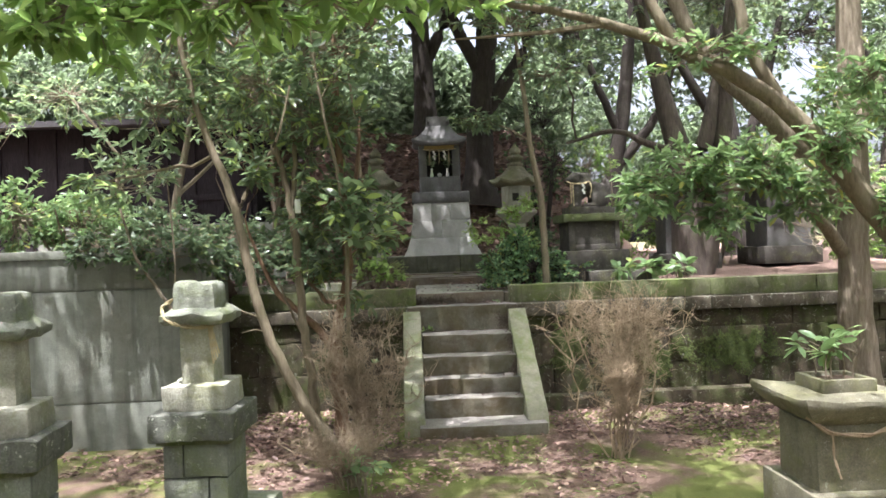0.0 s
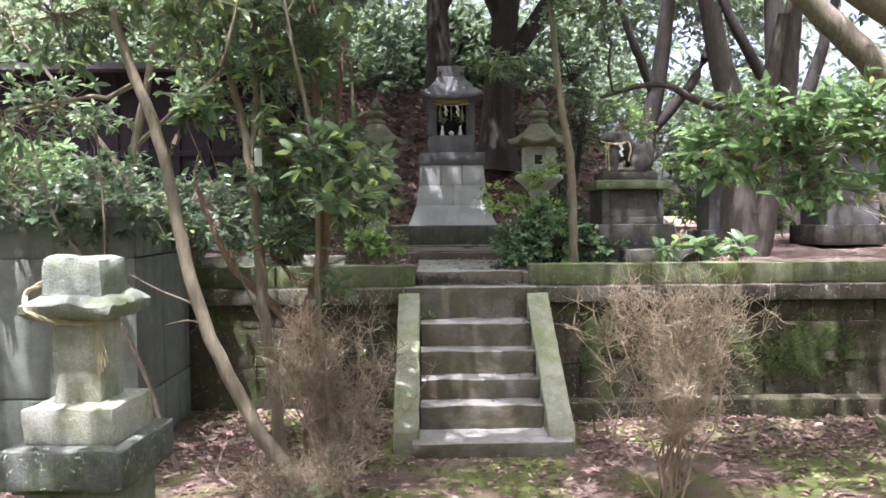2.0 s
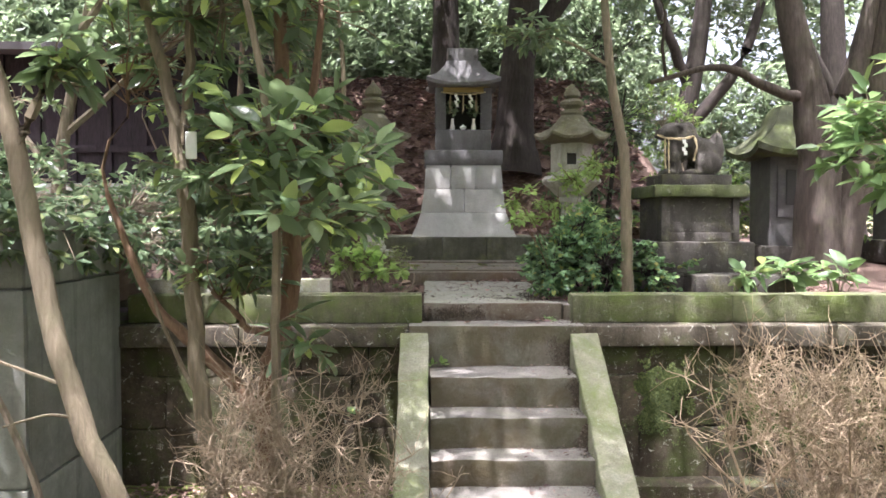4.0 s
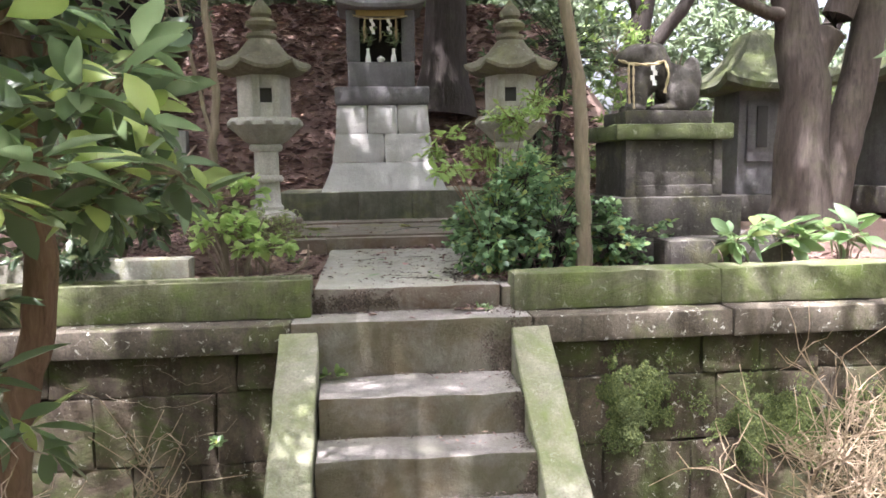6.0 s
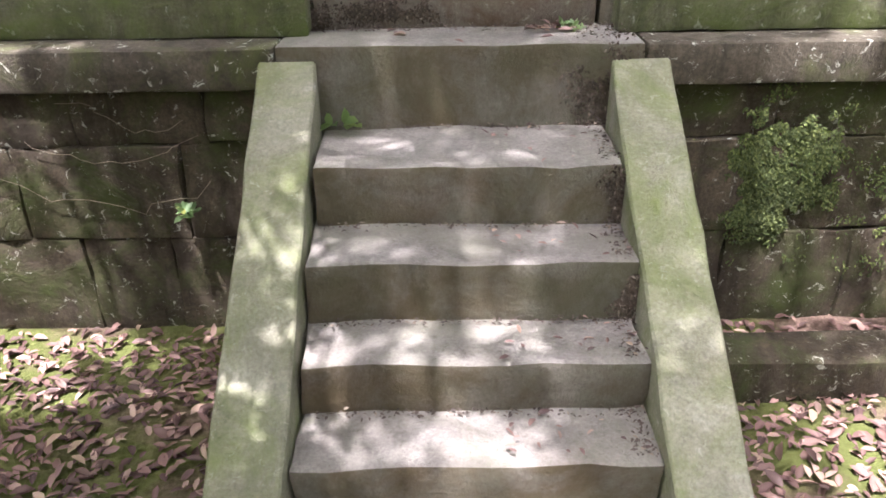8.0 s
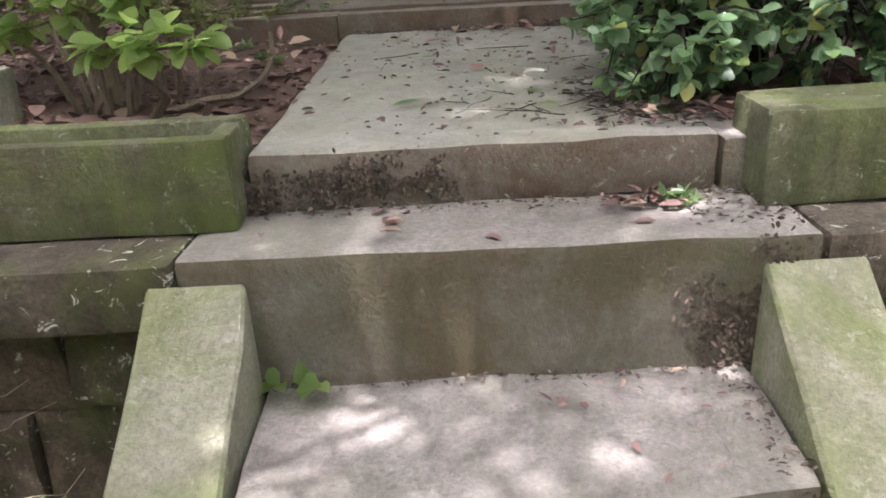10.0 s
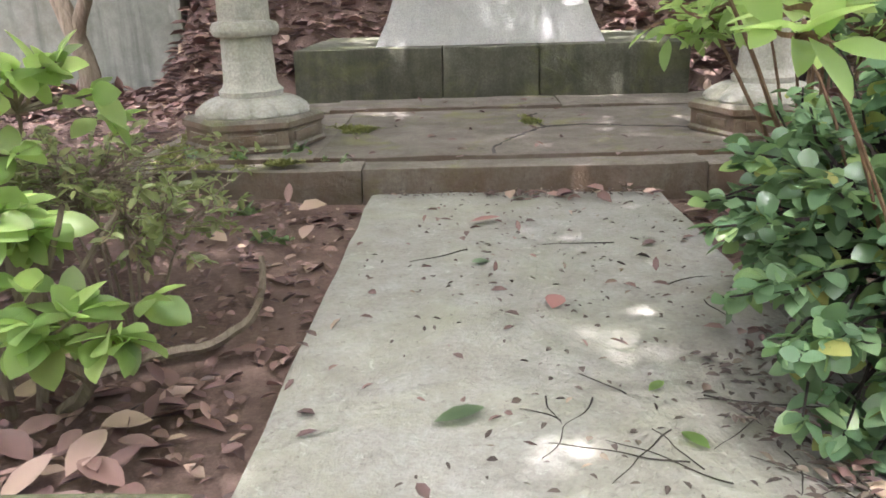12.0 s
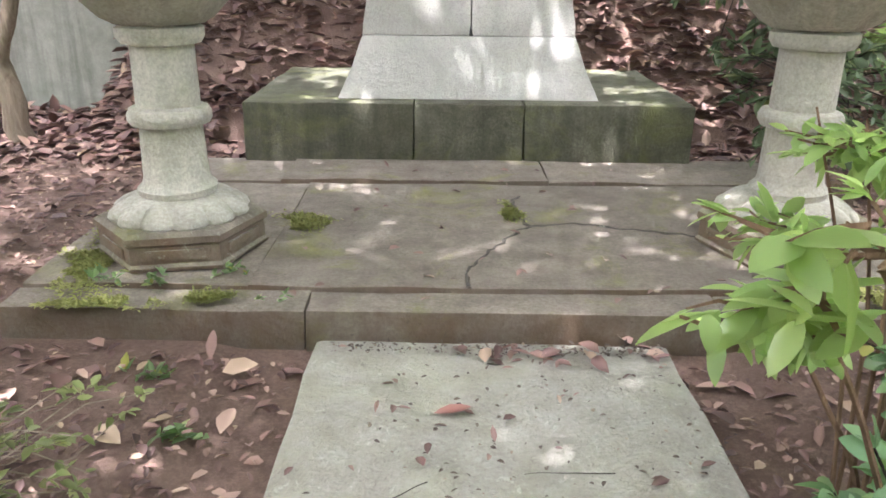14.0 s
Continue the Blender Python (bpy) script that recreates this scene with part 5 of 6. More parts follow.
plant("glossy_shrub", (0.82, 7.75, 1.17), "dense shrub of round glossy leaves beside the stone path", "shrub",
      stems_from(0.82, 7.75, 1.17, 9, 1.65, 0.45, 0.012, 1),
      [((0.50, 7.60, 1.44), (0.28, 0.26, 0.24), 95), ((0.44, 7.42, 1.38), (0.20, 0.13, 0.18), 50), ((0.42, 7.80, 1.46), (0.18, 0.2, 0.2), 45), ((0.85, 7.52, 1.45), (0.36, 0.28, 0.26), 100), ((0.75, 7.95, 1.55), (0.38, 0.34, 0.28), 100), ((1.3, 7.7, 1.38), (0.34, 0.32, 0.2), 70), ((0.72, 7.75, 1.74), (0.22, 0.24, 0.2), 40)],
      51, LEAF_GLOSSY, BARK_DARK, 0.044, 0.034, each=14, spread=0.9, along=0.08, full=True)
plant("nandina", (0.58, 8.2, 1.17), "upright shrub with bright narrow compound leaves reaching over the path", "shrub",
      stems_from(0.66, 8.3, 1.17, 7, 2.1, 0.26, 0.005, 2) + [[(0.55, 8.0, 1.13, 0.006), (0.42, 7.9, 1.55, 0.005), (0.2, 7.75, 1.9, 0.003)], [(0.57, 8.1, 1.13, 0.006), (0.45, 8.0, 1.5, 0.005), (0.28, 7.98, 1.78, 0.003)]],
      [((0.60, 8.35, 1.92), (0.24, 0.24, 0.10), 15), ((0.40, 8.2, 1.80), (0.17, 0.2, 0.08), 10), ((0.75, 8.2, 2.12), (0.24, 0.22, 0.12), 26), ((0.88, 8.4, 1.75), (0.26, 0.2, 0.2), 28), ((1.0, 8.5, 2.25), (0.2, 0.2, 0.14), 16), ((0.16, 7.72, 1.90), (0.10, 0.10, 0.04), 6), ((0.26, 7.95, 1.78), (0.13, 0.12, 0.05), 8)],
      52, LEAF_YOUNG_SUN, BARK_RED, 0.062, 0.022, each=11, spread=0.75, along=0.16, full=True)
plant("leafy_sprout", (0.50, 7.62, 1.17), "leggy plant with bright rounded young leaves reaching over the path", "shrub",
      [[(0.50, 7.50, 1.13, 0.004), (0.38, 7.42, 1.5, 0.003), (0.20, 7.32, 1.78, 0.002)], [(0.52, 7.56, 1.13, 0.004), (0.42, 7.55, 1.5, 0.003), (0.27, 7.49, 1.80, 0.002)], [(0.54, 7.7, 1.13, 0.004), (0.45, 7.75, 1.6, 0.003), (0.22, 7.70, 1.95, 0.002)]],
      [((0.17, 7.31, 1.79), (0.05, 0.04, 0.03), 3), ((0.25, 7.48, 1.81), (0.06, 0.05, 0.03), 3), ((0.20, 7.70, 1.99), (0.07, 0.07, 0.04), 4), ((0.32, 7.74, 2.0), (0.06, 0.06, 0.04), 3)], 53, LEAF_YOUNG_SUN, BARK_RED, 0.072, 0.034, each=4, spread=0.8, along=0.05, full=True)
plant("broadleaf_shrub", (-0.95, 7.72, 1.17), "low shrub with pale green broad leaves on crooked stems", "shrub",
      stems_from(-0.98, 7.68, 1.17, 6, 1.55, 0.28, 0.011, 4) + [[(-0.95, 7.75, 1.15, 0.013), (-0.8, 7.82, 1.185, 0.012), (-0.66, 7.85, 1.20, 0.011), (-0.575, 7.86, 1.27, 0.009), (-0.58, 7.9, 1.36, 0.006)], [(-0.9, 7.66, 1.15, 0.014), (-0.78, 7.6, 1.25, 0.012), (-0.85, 7.52, 1.36, 0.008)]],
      [((-0.80, 7.52, 1.40), (0.16, 0.11, 0.07), 13), ((-1.02, 7.6, 1.50), (0.22, 0.15, 0.09), 18), ((-0.98, 7.85, 1.66), (0.18, 0.18, 0.1), 10)], 54, LEAF_YOUNG_SUN, BARK, 0.070, 0.046, each=8, along=0.04, full=True)
plant("azalea", (-0.9, 7.98, 1.17), "sparse fine-leaved azalea on thin twigs", "shrub",
      stems_from(-0.9, 7.98, 1.17, 8, 1.56, 0.3, 0.004, 5),
      [((-0.95, 8.02, 1.50), (0.30, 0.22, 0.12), 120), ((-0.74, 7.84, 1.46), (0.18, 0.16, 0.10), 55), ((-1.2, 8.1, 1.45), (0.25, 0.22, 0.12), 60)], 55, LEAF_OLIVE, BARK, 0.028, 0.013, twig_r=0.0014, each=7, along=0.05, spread=1.0)
plant("camellia_hedge", (-2.2, 7.9, 1.2), "dense dark evergreen shrubs along the terrace edge", "hedge",
      stems_from(-1.8, 7.9, 1.2, 7, 2.0, 0.6, 0.018, 6) + stems_from(-3.0, 7.6, 1.5, 7, 2.1, 0.6, 0.018, 7),
      [((-1.55, 7.85, 1.72), (0.40, 0.4, 0.32), 90), ((-2.05, 7.7, 1.75), (0.42, 0.4, 0.36), 100), ((-2.6, 7.4, 1.85), (0.45, 0.45, 0.36), 110), ((-3.2, 7.0, 2.0), (0.5, 0.5, 0.38), 110), ((-2.35, 6.9, 1.62), (0.4, 0.28, 0.28), 70), ((-2.9, 6.4, 1.85), (0.45, 0.4, 0.28), 80), ((-1.75, 7.3, 1.5), (0.3, 0.2, 0.22), 46), ((-2.72, 5.68, 1.72), (0.34, 0.24, 0.22), 70), ((-3.3, 5.66, 1.80), (0.4, 0.25, 0.18), 56), ((-2.55, 6.25, 1.72), (0.26, 0.4, 0.24), 60)],
      56, LEAF_DARK, BARK, 0.085, 0.034, each=10, along=0.09, full=True)
plant("camellia_hedge", (-4.6, 6.8, 1.6), "dense evergreen shrubs above the concrete wall", "hedge",
      stems_from(-4.0, 6.6, 1.6, 7, 2.3, 0.6, 0.018, 8) + stems_from(-5.4, 6.6, 1.6, 7, 2.4, 0.7, 0.018, 9),
      [((-3.75, 6.5, 2.0), (0.5, 0.45, 0.4), 100), ((-4.5, 6.5, 2.15), (0.55, 0.5, 0.45), 110), ((-5.3, 6.4, 2.2), (0.6, 0.5, 0.5), 110), ((-4.1, 7.3, 2.25), (0.7, 0.5, 0.25), 80), ((-6.4, 6.3, 2.3), (0.7, 0.5, 0.6), 110)],
      57, LEAF_PALE, BARK, 0.095, 0.038, each=10, along=0.09)
plant("understorey_shrub", (-3.0, 9.6, 1.2), "loose evergreen shrubs beneath the trees", "shrub",
      stems_from(-2.6, 9.4, 1.2, 6, 2.8, 0.7, 0.018, 10),
      [((-2.1, 9.3, 2.3), (0.5, 0.5, 0.3), 36), ((-3.1, 9.5, 1.9), (0.6, 0.5, 0.3), 60), ((-2.2, 9.0, 1.75), (0.5, 0.4, 0.3), 70), ((-2.9, 8.8, 3.7), (0.7, 0.6, 0.4), 60), ((-1.8, 9.8, 3.6), (0.5, 0.5, 0.5), 60)],
      58, LEAF_DARK, BARK, 0.10, 0.036, each=10, along=0.1)
plant("understorey_shrub", (1.5, 10.6, 1.2), "dark evergreen shrubs behind the lantern", "shrub",
      stems_from(1.5, 10.6, 1.2, 7, 3.2, 0.6, 0.02, 11),
      [((1.25, 10.6, 2.4), (0.45, 0.5, 0.6), 110), ((1.75, 10.8, 3.0), (0.55, 0.5, 0.6), 120), ((1.35, 10.3, 1.7), (0.4, 0.4, 0.35), 80), ((1.5, 10.9, 3.9), (0.7, 0.6, 0.5), 90)],
      59, LEAF_DARK, BARK_DARK, 0.075, 0.032, each=10, along=0.09)
plant("bright_thicket", (3.6, 11.5, 1.3), "sunlit green thicket behind the stone shrines", "shrub",
      stems_from(2.9, 11.4, 1.3, 7, 3.2, 0.8, 0.015, 12) + stems_from(4.6, 11.4, 1.3, 7, 3.2, 0.8, 0.015, 13),
      [((2.6, 11.3, 1.9), (0.6, 0.5, 0.6), 100), ((3.5, 11.6, 2.0), (0.7, 0.5, 0.6), 110), ((4.6, 11.4, 2.1), (0.8, 0.6, 0.6), 110), ((2.5, 11.6, 3.0), (0.6, 0.5, 0.5), 80), ((5.6, 11.0, 2.3), (0.8, 0.7, 0.7), 100), ((6.5, 9.6, 2.3), (0.8, 0.8, 0.7), 100), ((4.9, 7.75, 1.65), (0.6, 0.4, 0.4), 80), ((6.1, 7.9, 1.8), (0.8, 0.5, 0.5), 90), ((7.5, 8.0, 1.9), (0.9, 0.6, 0.6), 90), ((5.4, 8.2, 1.9), (0.7, 0.6, 0.5), 90)],
      60, LEAF_BRIGHT, BARK, 0.09, 0.032, each=10, along=0.1)
for k, (x, y, z, n, L) in enumerate([(1.84, 7.38, 1.17, 5, 0.15), (2.2, 7.5, 1.17, 6, 0.17), (2.58, 7.5, 1.17, 6, 0.17), (1.90, 3.22, 0.84, 4, 0.12), (2.04, 3.25, 0.84, 3, 0.10), (-1.02, 4.2, 0.0, 6, 0.10), (-0.9, 4.05, 0.0, 5, 0.09)]):
    plant("broad_leaf_plant", (x, y, z), "low plant with a rosette of large bright leaves", "plant", stems_from(x, y, z, n, z + 0.24, 0.16, 0.006, 70 + k),
          [((x, y, z + 0.22), (0.14, 0.14, 0.07), n + 4)], 70 + k, LEAF_PALE, BARK, L, L * 0.42, each=4, spread=1.0, along=0.02, group="large-leaved plants", full=True)


plant("understorey_tree", (-3.4, 7.9, 1.2), "leafy evergreen understorey tree on the terrace", "tree",
      [[(-3.4, 7.9, 1.1, 0.06), (-3.35, 7.9, 2.2, 0.05), (-3.1, 7.9, 3.2, 0.035), (-2.9, 7.9, 4.6, 0.015)], [(-3.35, 7.9, 2.1, 0.03), (-3.9, 7.8, 2.9, 0.02), (-4.4, 7.7, 3.6, 0.01)], [(-3.3, 7.9, 2.4, 0.03), (-2.6, 7.8, 3.0, 0.02), (-1.9, 7.8, 3.4, 0.01)]],
      [((-3.6, 7.8, 2.7), (0.5, 0.5, 0.2), 16), ((-2.6, 7.8, 3.2), (0.6, 0.5, 0.3), 36), ((-4.5, 7.7, 3.6), (0.7, 0.6, 0.4), 60), ((-3.4, 7.9, 3.9), (0.8, 0.7, 0.45), 90), ((-1.9, 7.8, 3.5), (0.6, 0.5, 0.4), 80), ((-5.6, 7.6, 3.3), (0.7, 0.6, 0.5), 50), ((-2.6, 7.9, 4.5), (0.9, 0.8, 0.5), 100)],
      61, LEAF_MID, BARK, 0.10, 0.036, each=10, along=0.12, stem_name="trunk")


# ---- dry twiggy bushes ----
def dry_bush(at, size, seed, label, stems=17, bark=TWIG):
    rng = np.random.default_rng(seed)
    root = thing("dry_bush", at, label, "bush", "dry bushes beside the steps")
    wood, fine = Acc(), Acc()
    w, h = size
    for i in range(stems):
        a = rng.uniform(0, 6.28)
        e = np.array([math.cos(a) * w * rng.uniform(0.1, 0.5), math.sin(a) * w * rng.uniform(0.1, 0.45), h * rng.uniform(0.55, 0.85)])
        main = wander((rng.normal(0, 0.04), rng.normal(0, 0.04), -0.03), e, 7, 0.45, rng)
        wood.tube(main, np.linspace(0.0085, 0.0045, 7), 5)
        for j in range(11):
            s = main[rng.integers(3, 7)]
            t = s + np.array([rng.normal(0, 0.15) * w, rng.normal(0, 0.14) * w, abs(rng.normal(0.13, 0.13)) * h * 0.8])
            br = wander(s, t, 5, 0.6, rng)
            wood.tube(br, np.linspace(0.0036, 0.0022, 5), 4)
            for k in range(20):
                s2 = br[rng.integers(1, 5)]
                t2 = s2 + rng.normal(0, 0.065, 3) + np.array([0, 0, 0.045])
                fine.tube(wander(s2, t2, 4, 0.6, rng), np.linspace(0.0017, 0.0011, 4), 3)
    tagged(wood.put("branch", bark, root), kind="stuff")
    tagged(fine.put("twig", bark, root), kind="stuff")
    return root


dry_bush((1.05, 4.75, 0), (0.95, 1.38), 3, "bare pale-brown twiggy bush with dense fine branches")
dry_bush((-0.92, 4.75, 0), (0.75, 1.2), 4, "bare brown twiggy bush at the foot of the steps", 11, TWIG_SHADED)
dry_bush((-1.12, 4.25, 0), (0.75, 0.45), 5, "low bare twiggy bush among fallen leaves", 5, TWIG_SHADED)


# ---- far woods ----
def woods(name, spots, seed, label):
    rng = np.random.default_rng(seed)
    leaf = Acc()
    for c, r, n in spots:
        ends = in_ball(rng, n, c, r, 0.1)
        d = rng.normal(0, 1, (n, 3))
        spray(leaf, ends, d, rng, 9, 0.20, 0.085, 1.0, along=0.3)
    ob = leaf.put(name, LEAF_FAR, smooth=0)
    return tagged(ob, label, "woods", kind="stuff")


rw = np.random.default_rng(8)
woods("far_woods", [((x, 19 + rw.uniform(-1.5, 2.5), 2.8 + rw.uniform(-0.5, 9.5)), (1.7, 1.3, 1.5), 150) for x in np.repeat(np.arange(-13, 15, 1.4), 6)], 1, "dense green woodland behind the shrine")
woods("far_woods", [((x, 16.4 + rw.uniform(-0.4, 0.6), 4.2 + rw.uniform(-0.5, 1.8)), (1.3, 0.7, 0.9), 150) for x in np.repeat(np.arange(-7.5, 3.0, 1.1), 3)], 7, "dark undergrowth along the top of the bank")
woods("far_woods", [((-12 + rw.uniform(-2, 2), y, 2.0 + rw.uniform(-0.5, 5.5)), (1.5, 1.5, 1.3), 110) for y in np.repeat(np.arange(-6, 18, 1.8), 3)], 2, "dense green woodland beside the terrace")
woods("far_woods", [((12.5 + rw.uniform(-2, 2), y, 1.8 + rw.uniform(-0.5, 5.0)), (1.5, 1.5, 1.3), 90) for y in np.repeat(np.arange(-6, 18, 1.8), 3)], 3, "sunlit green woodland beyond the stone shrines")
# unseen ring of foliage, added to hold off low skylight from three sides
woods("far_woods", [((x, -7.5 + rw.uniform(-1.2, 1.2), 0.8 + rw.uniform(-0.5, 6.0)), (1.6, 1.3, 1.4), 150) for x in np.repeat(np.arange(-11, 12, 1.4), 4)], 4, "unseen woodland added behind the path to cut low skylight")
woods("far_woods", [((9.2 + rw.uniform(-1, 1), y, 0.8 + rw.uniform(-0.5, 5.5)), (1.3, 1.5, 1.3), 120) for y in np.repeat(np.arange(-6, 6.5, 1.5), 4)], 5, "unseen woodland added beside the lower ground to cut low skylight")
woods("far_woods", [((-9.0 + rw.uniform(-1, 1), y, 0.8 + rw.uniform(-0.5, 5.5)), (1.3, 1.5, 1.3), 120) for y in np.repeat(np.arange(-6, 4.5, 1.5), 4)], 6, "unseen woodland added beside the lower ground to cut low skylight")


# ---- fallen leaves and small plants on the ground ----
def litter(name, n, xr, yr, fn, seed, size=(0.05, 0.02), keep=None, label="", material=None):
    rng = np.random.default_rng(seed)
    x, y = rng.uniform(*xr, n), rng.uniform(*yr, n)
    if keep is not None:
        ok = np.array([keep(a, b) for a, b in zip(x, y)])
        x, y = x[ok], y[ok]
    z = np.array([fn(a, b) for a, b in zip(x, y)]) + rng.uniform(0.004, 0.022, len(x))
    k = len(x)
    d = np.stack([rng.normal(0, 1, k), rng.normal(0, 1, k), rng.normal(0, 0.16, k)], axis=1)
    nr = np.stack([rng.normal(0, 0.28, k), rng.normal(0, 0.28, k), np.ones(k)], axis=1)
    s = rng.uniform(0.6, 1.5, k)
    acc = Acc()
    big = size[0] > 0.07 and n < 2000
    (acc.round_leaves if big else acc.leaves)(np.stack([x, y, z], axis=1), d, nr, size[0] * s, size[1] * s * rng.uniform(0.7, 1.3, k), 0.35 if big else 0.22, -0.12 if big else 0.08)
    return tagged(acc.put(name, material or LITTER, smooth=85 if big else 0), label, "leaves", kind="stuff")


def patchy(f, lo):
    return lambda x, y: noise.noise((x * f, y * f, 5)) > lo


litter("fallen_leaves", 15000, (-4.5, 5.0), (2.0, 6.95), ground_z, 1, (0.046, 0.02), patchy(1.1, -0.2), "brown fallen leaves on the lower ground")
litter("fallen_leaves", 8000, (-2.4, 4.5), (5.4, 6.9), ground_z, 2, (0.045, 0.02), lambda x, y: abs(x) > 0.72, "drift of pinkish-brown leaves at the wall foot")
litter("fallen_leaves", 110, (-1.25, -0.66), (7.30, 7.72), lambda x, y: terrace_z(x, y) + 0.012, 34, (0.072, 0.031), None, "heap of large pinkish-brown leaves under the low shrub")
litter("fallen_leaves", 1500, (-2.6, 2.4), (7.30, 10.9), terrace_z, 33, (0.062, 0.030), lambda x, y: not (-0.55 < x < 0.5 and y < 9) and not (-1.4 < x < 1.45 and y > 8.9) and noise.noise((x * 1.7, y * 1.7, 5)) > -0.15, "larger curled dead leaves on the terrace soil")
litter("fallen_leaves", 16000, (-3.0, 3.0), (7.30, 10.9), terrace_z, 3, (0.03, 0.014), lambda x, y: not (-0.52 < x < 0.47 and y < 9) and not (-1.4 < x < 1.45 and y > 8.9), "scattered dead leaves on the terrace soil")
litter("fallen_leaves", 21000, (-3.6, 2.6), (10.9, 14.0), terrace_z, 4, (0.085, 0.04), lambda x, y: not (-1.1 < x < 1.05 and y < 11.75) and not (x < -2.3 and 12.2 < y < 12.6), "thick brown leaf litter on the bank")
litter("fallen_leaves", 300, (-3.0, 3.0), (7.28, 8.9), terrace_z, 13, (0.075, 0.034), lambda x, y: not (-0.54 < x < 0.48), "larger curled dead leaves among the shrubs")
litter("fallen_leaves", 90, (-0.48, 0.45), (7.22, 8.94), lambda x, y: 1.203, 5, (0.028, 0.012), None, "small dead leaves and scraps on the stone path")
CRUMB = leaf_mat("dark_plant_crumb", [(0, (0.05, 0.035, 0.028)), (0.7, (0.10, 0.075, 0.06)), (1, (0.25, 0.20, 0.15))], 0.0, 0.8)
litter("plant_crumbs", 420, (-0.44, 0.45), (7.22, 8.94), lambda x, y: 1.200, 15, (0.013, 0.007), lambda x, y: x > -0.3 + 0.5 * noise.noise((x * 3, y * 3, 1)), "dark crumbs of fallen flowers and bark on the stone path", CRUMB)
litter("plant_crumbs", 520, (0.12, 0.48), (7.22, 7.75), lambda x, y: 1.202, 65, (0.02, 0.008), lambda x, y: x > 0.3 + 0.35 * noise.noise((x * 5, y * 5, 7)), "dark bark crumbs and twig ends spread from under the shrub", CRUMB)
litter("fallen_leaves", 190, (0.28, 0.62), (7.24, 7.85), lambda x, y: 1.204, 16, (0.034, 0.016), lambda x, y: x > 0.36 + 0.2 * noise.noise((x * 4, y * 4, 2)), "heap of brown leaves under the shrub at the path's edge")
litter("fallen_leaves", 90, (-1.3, 1.3), (8.98, 10.5), lambda x, y: 1.306, 6, (0.032, 0.015), lambda x, y: (abs(x) < 0.68), "a few dead leaves on the platform")
litter("fallen_leaves", 14, (-0.46, 0.46), (6.98, 7.15), lambda x, y: 1.077, 7, (0.035, 0.016), None, "dead leaves on the ledge")
litter("fallen_leaves", 26, (-0.1, 0.46), (8.84, 8.95), lambda x, y: 1.207, 8, (0.05, 0.024), None, "dead leaves gathered against the platform kerb")
for k, (y0, y1, z) in enumerate([(5.93, 6.1, 0.286), (6.14, 6.31, 0.438), (6.35, 6.56, 0.621), (6.62, 6.92, 0.807)]):
    litter("fallen_leaves", 16, (0.05, 0.45), (y0, y1), lambda x, y: z, 20 + k, (0.024, 0.011), None, "scraps of dead leaf on a stone step")
def corner_crumbs(n, x0, x1, y0, y1, z, seed, where):
    litter("plant_crumbs", n, (x0, x1), (y0, y1), lambda x, y: z - 0.004, seed, (0.012, 0.006), None, "dark crumbs and grit gathered " + where, CRUMB)


for k, (y0, y1, z) in enumerate([(5.92, 6.11, 0.286), (6.13, 6.32, 0.438), (6.34, 6.57, 0.621), (6.60, 6.93, 0.807)]):
    corner_crumbs(150, -0.45, 0.45, y1 - 0.03, y1, z, 40 + k, "along the back of a stone step")
    corner_crumbs(90, 0.40, 0.455, y0, y1, z, 50 + k, "beside the rail on a stone step")
litter("fallen_leaves", 34, (0.24, 0.36), (7.07, 7.15), lambda x, y: 1.079, 64, (0.034, 0.016), None, "small heap of dead leaves on the ledge")
corner_crumbs(320, -0.5, 0.58, 7.12, 7.165, 1.079, 60, "along the back of the ledge")
corner_crumbs(120, 0.36, 0.56, 6.98, 7.16, 1.079, 61, "in the corner of the ledge")
litter("fallen_leaves", 620, (-1.68, -0.57), (7.125, 7.222), lambda x, y: 1.13, 63, (0.04, 0.02), None, "dead leaves lying in the hollow of the coping stone")
corner_crumbs(300, -0.45, 0.45, 8.90, 8.95, 1.207, 62, "against the platform kerb")
litter("grass_tufts", 900, (-3.5, 1.5), (2.2, 5.2), ground_z, 9, (0.05, 0.008), patchy(0.8, 0.15), "short green blades in the moss", LEAF_BRIGHT)
LEAF_RED = leaf_mat("red_dead_leaf", [(0, (0.28, 0.12, 0.10)), (1, (0.34, 0.16, 0.14))], 0.0, 0.5)
for k, (x, y, L, W, turn, m, lab) in enumerate([(-0.23, 7.53, 0.085, 0.036, 20, LEAF_MID, "fresh green fallen leaf on the stone path"), (0.0, 7.97, 0.065, 0.045, 75, LEAF_RED, "red fallen leaf on the stone path"), (-0.17, 8.62, 0.09, 0.036, 10, LEAF_RED, "red fallen leaf on the stone path"),
                                               (0.17, 7.45, 0.05, 0.03, 130, LEAF_BRIGHT, "small green fallen leaf on the stone path"), (-0.12, 8.27, 0.05, 0.034, 200, LEAF_MID, "small green fallen leaf on the stone path"), (0.12, 7.62, 0.04, 0.02, 40, LEAF_BRIGHT, "small green fallen leaf on the stone path")]):
    acc = Acc()
    a = radians(turn)
    acc.round_leaves([(0, 0, 0.004)], [(math.cos(a), math.sin(a), 0.05)], [(0.1, 0, 1)], L, W, 0.2, -0.05)
    ob = acc.put("fallen_leaf", m, smooth=85)
    ob.matrix_world = pose(x, y, 1.206)
    tagged(ob, lab, "leaf", "single leaves on the path")
rng = np.random.default_rng(77)
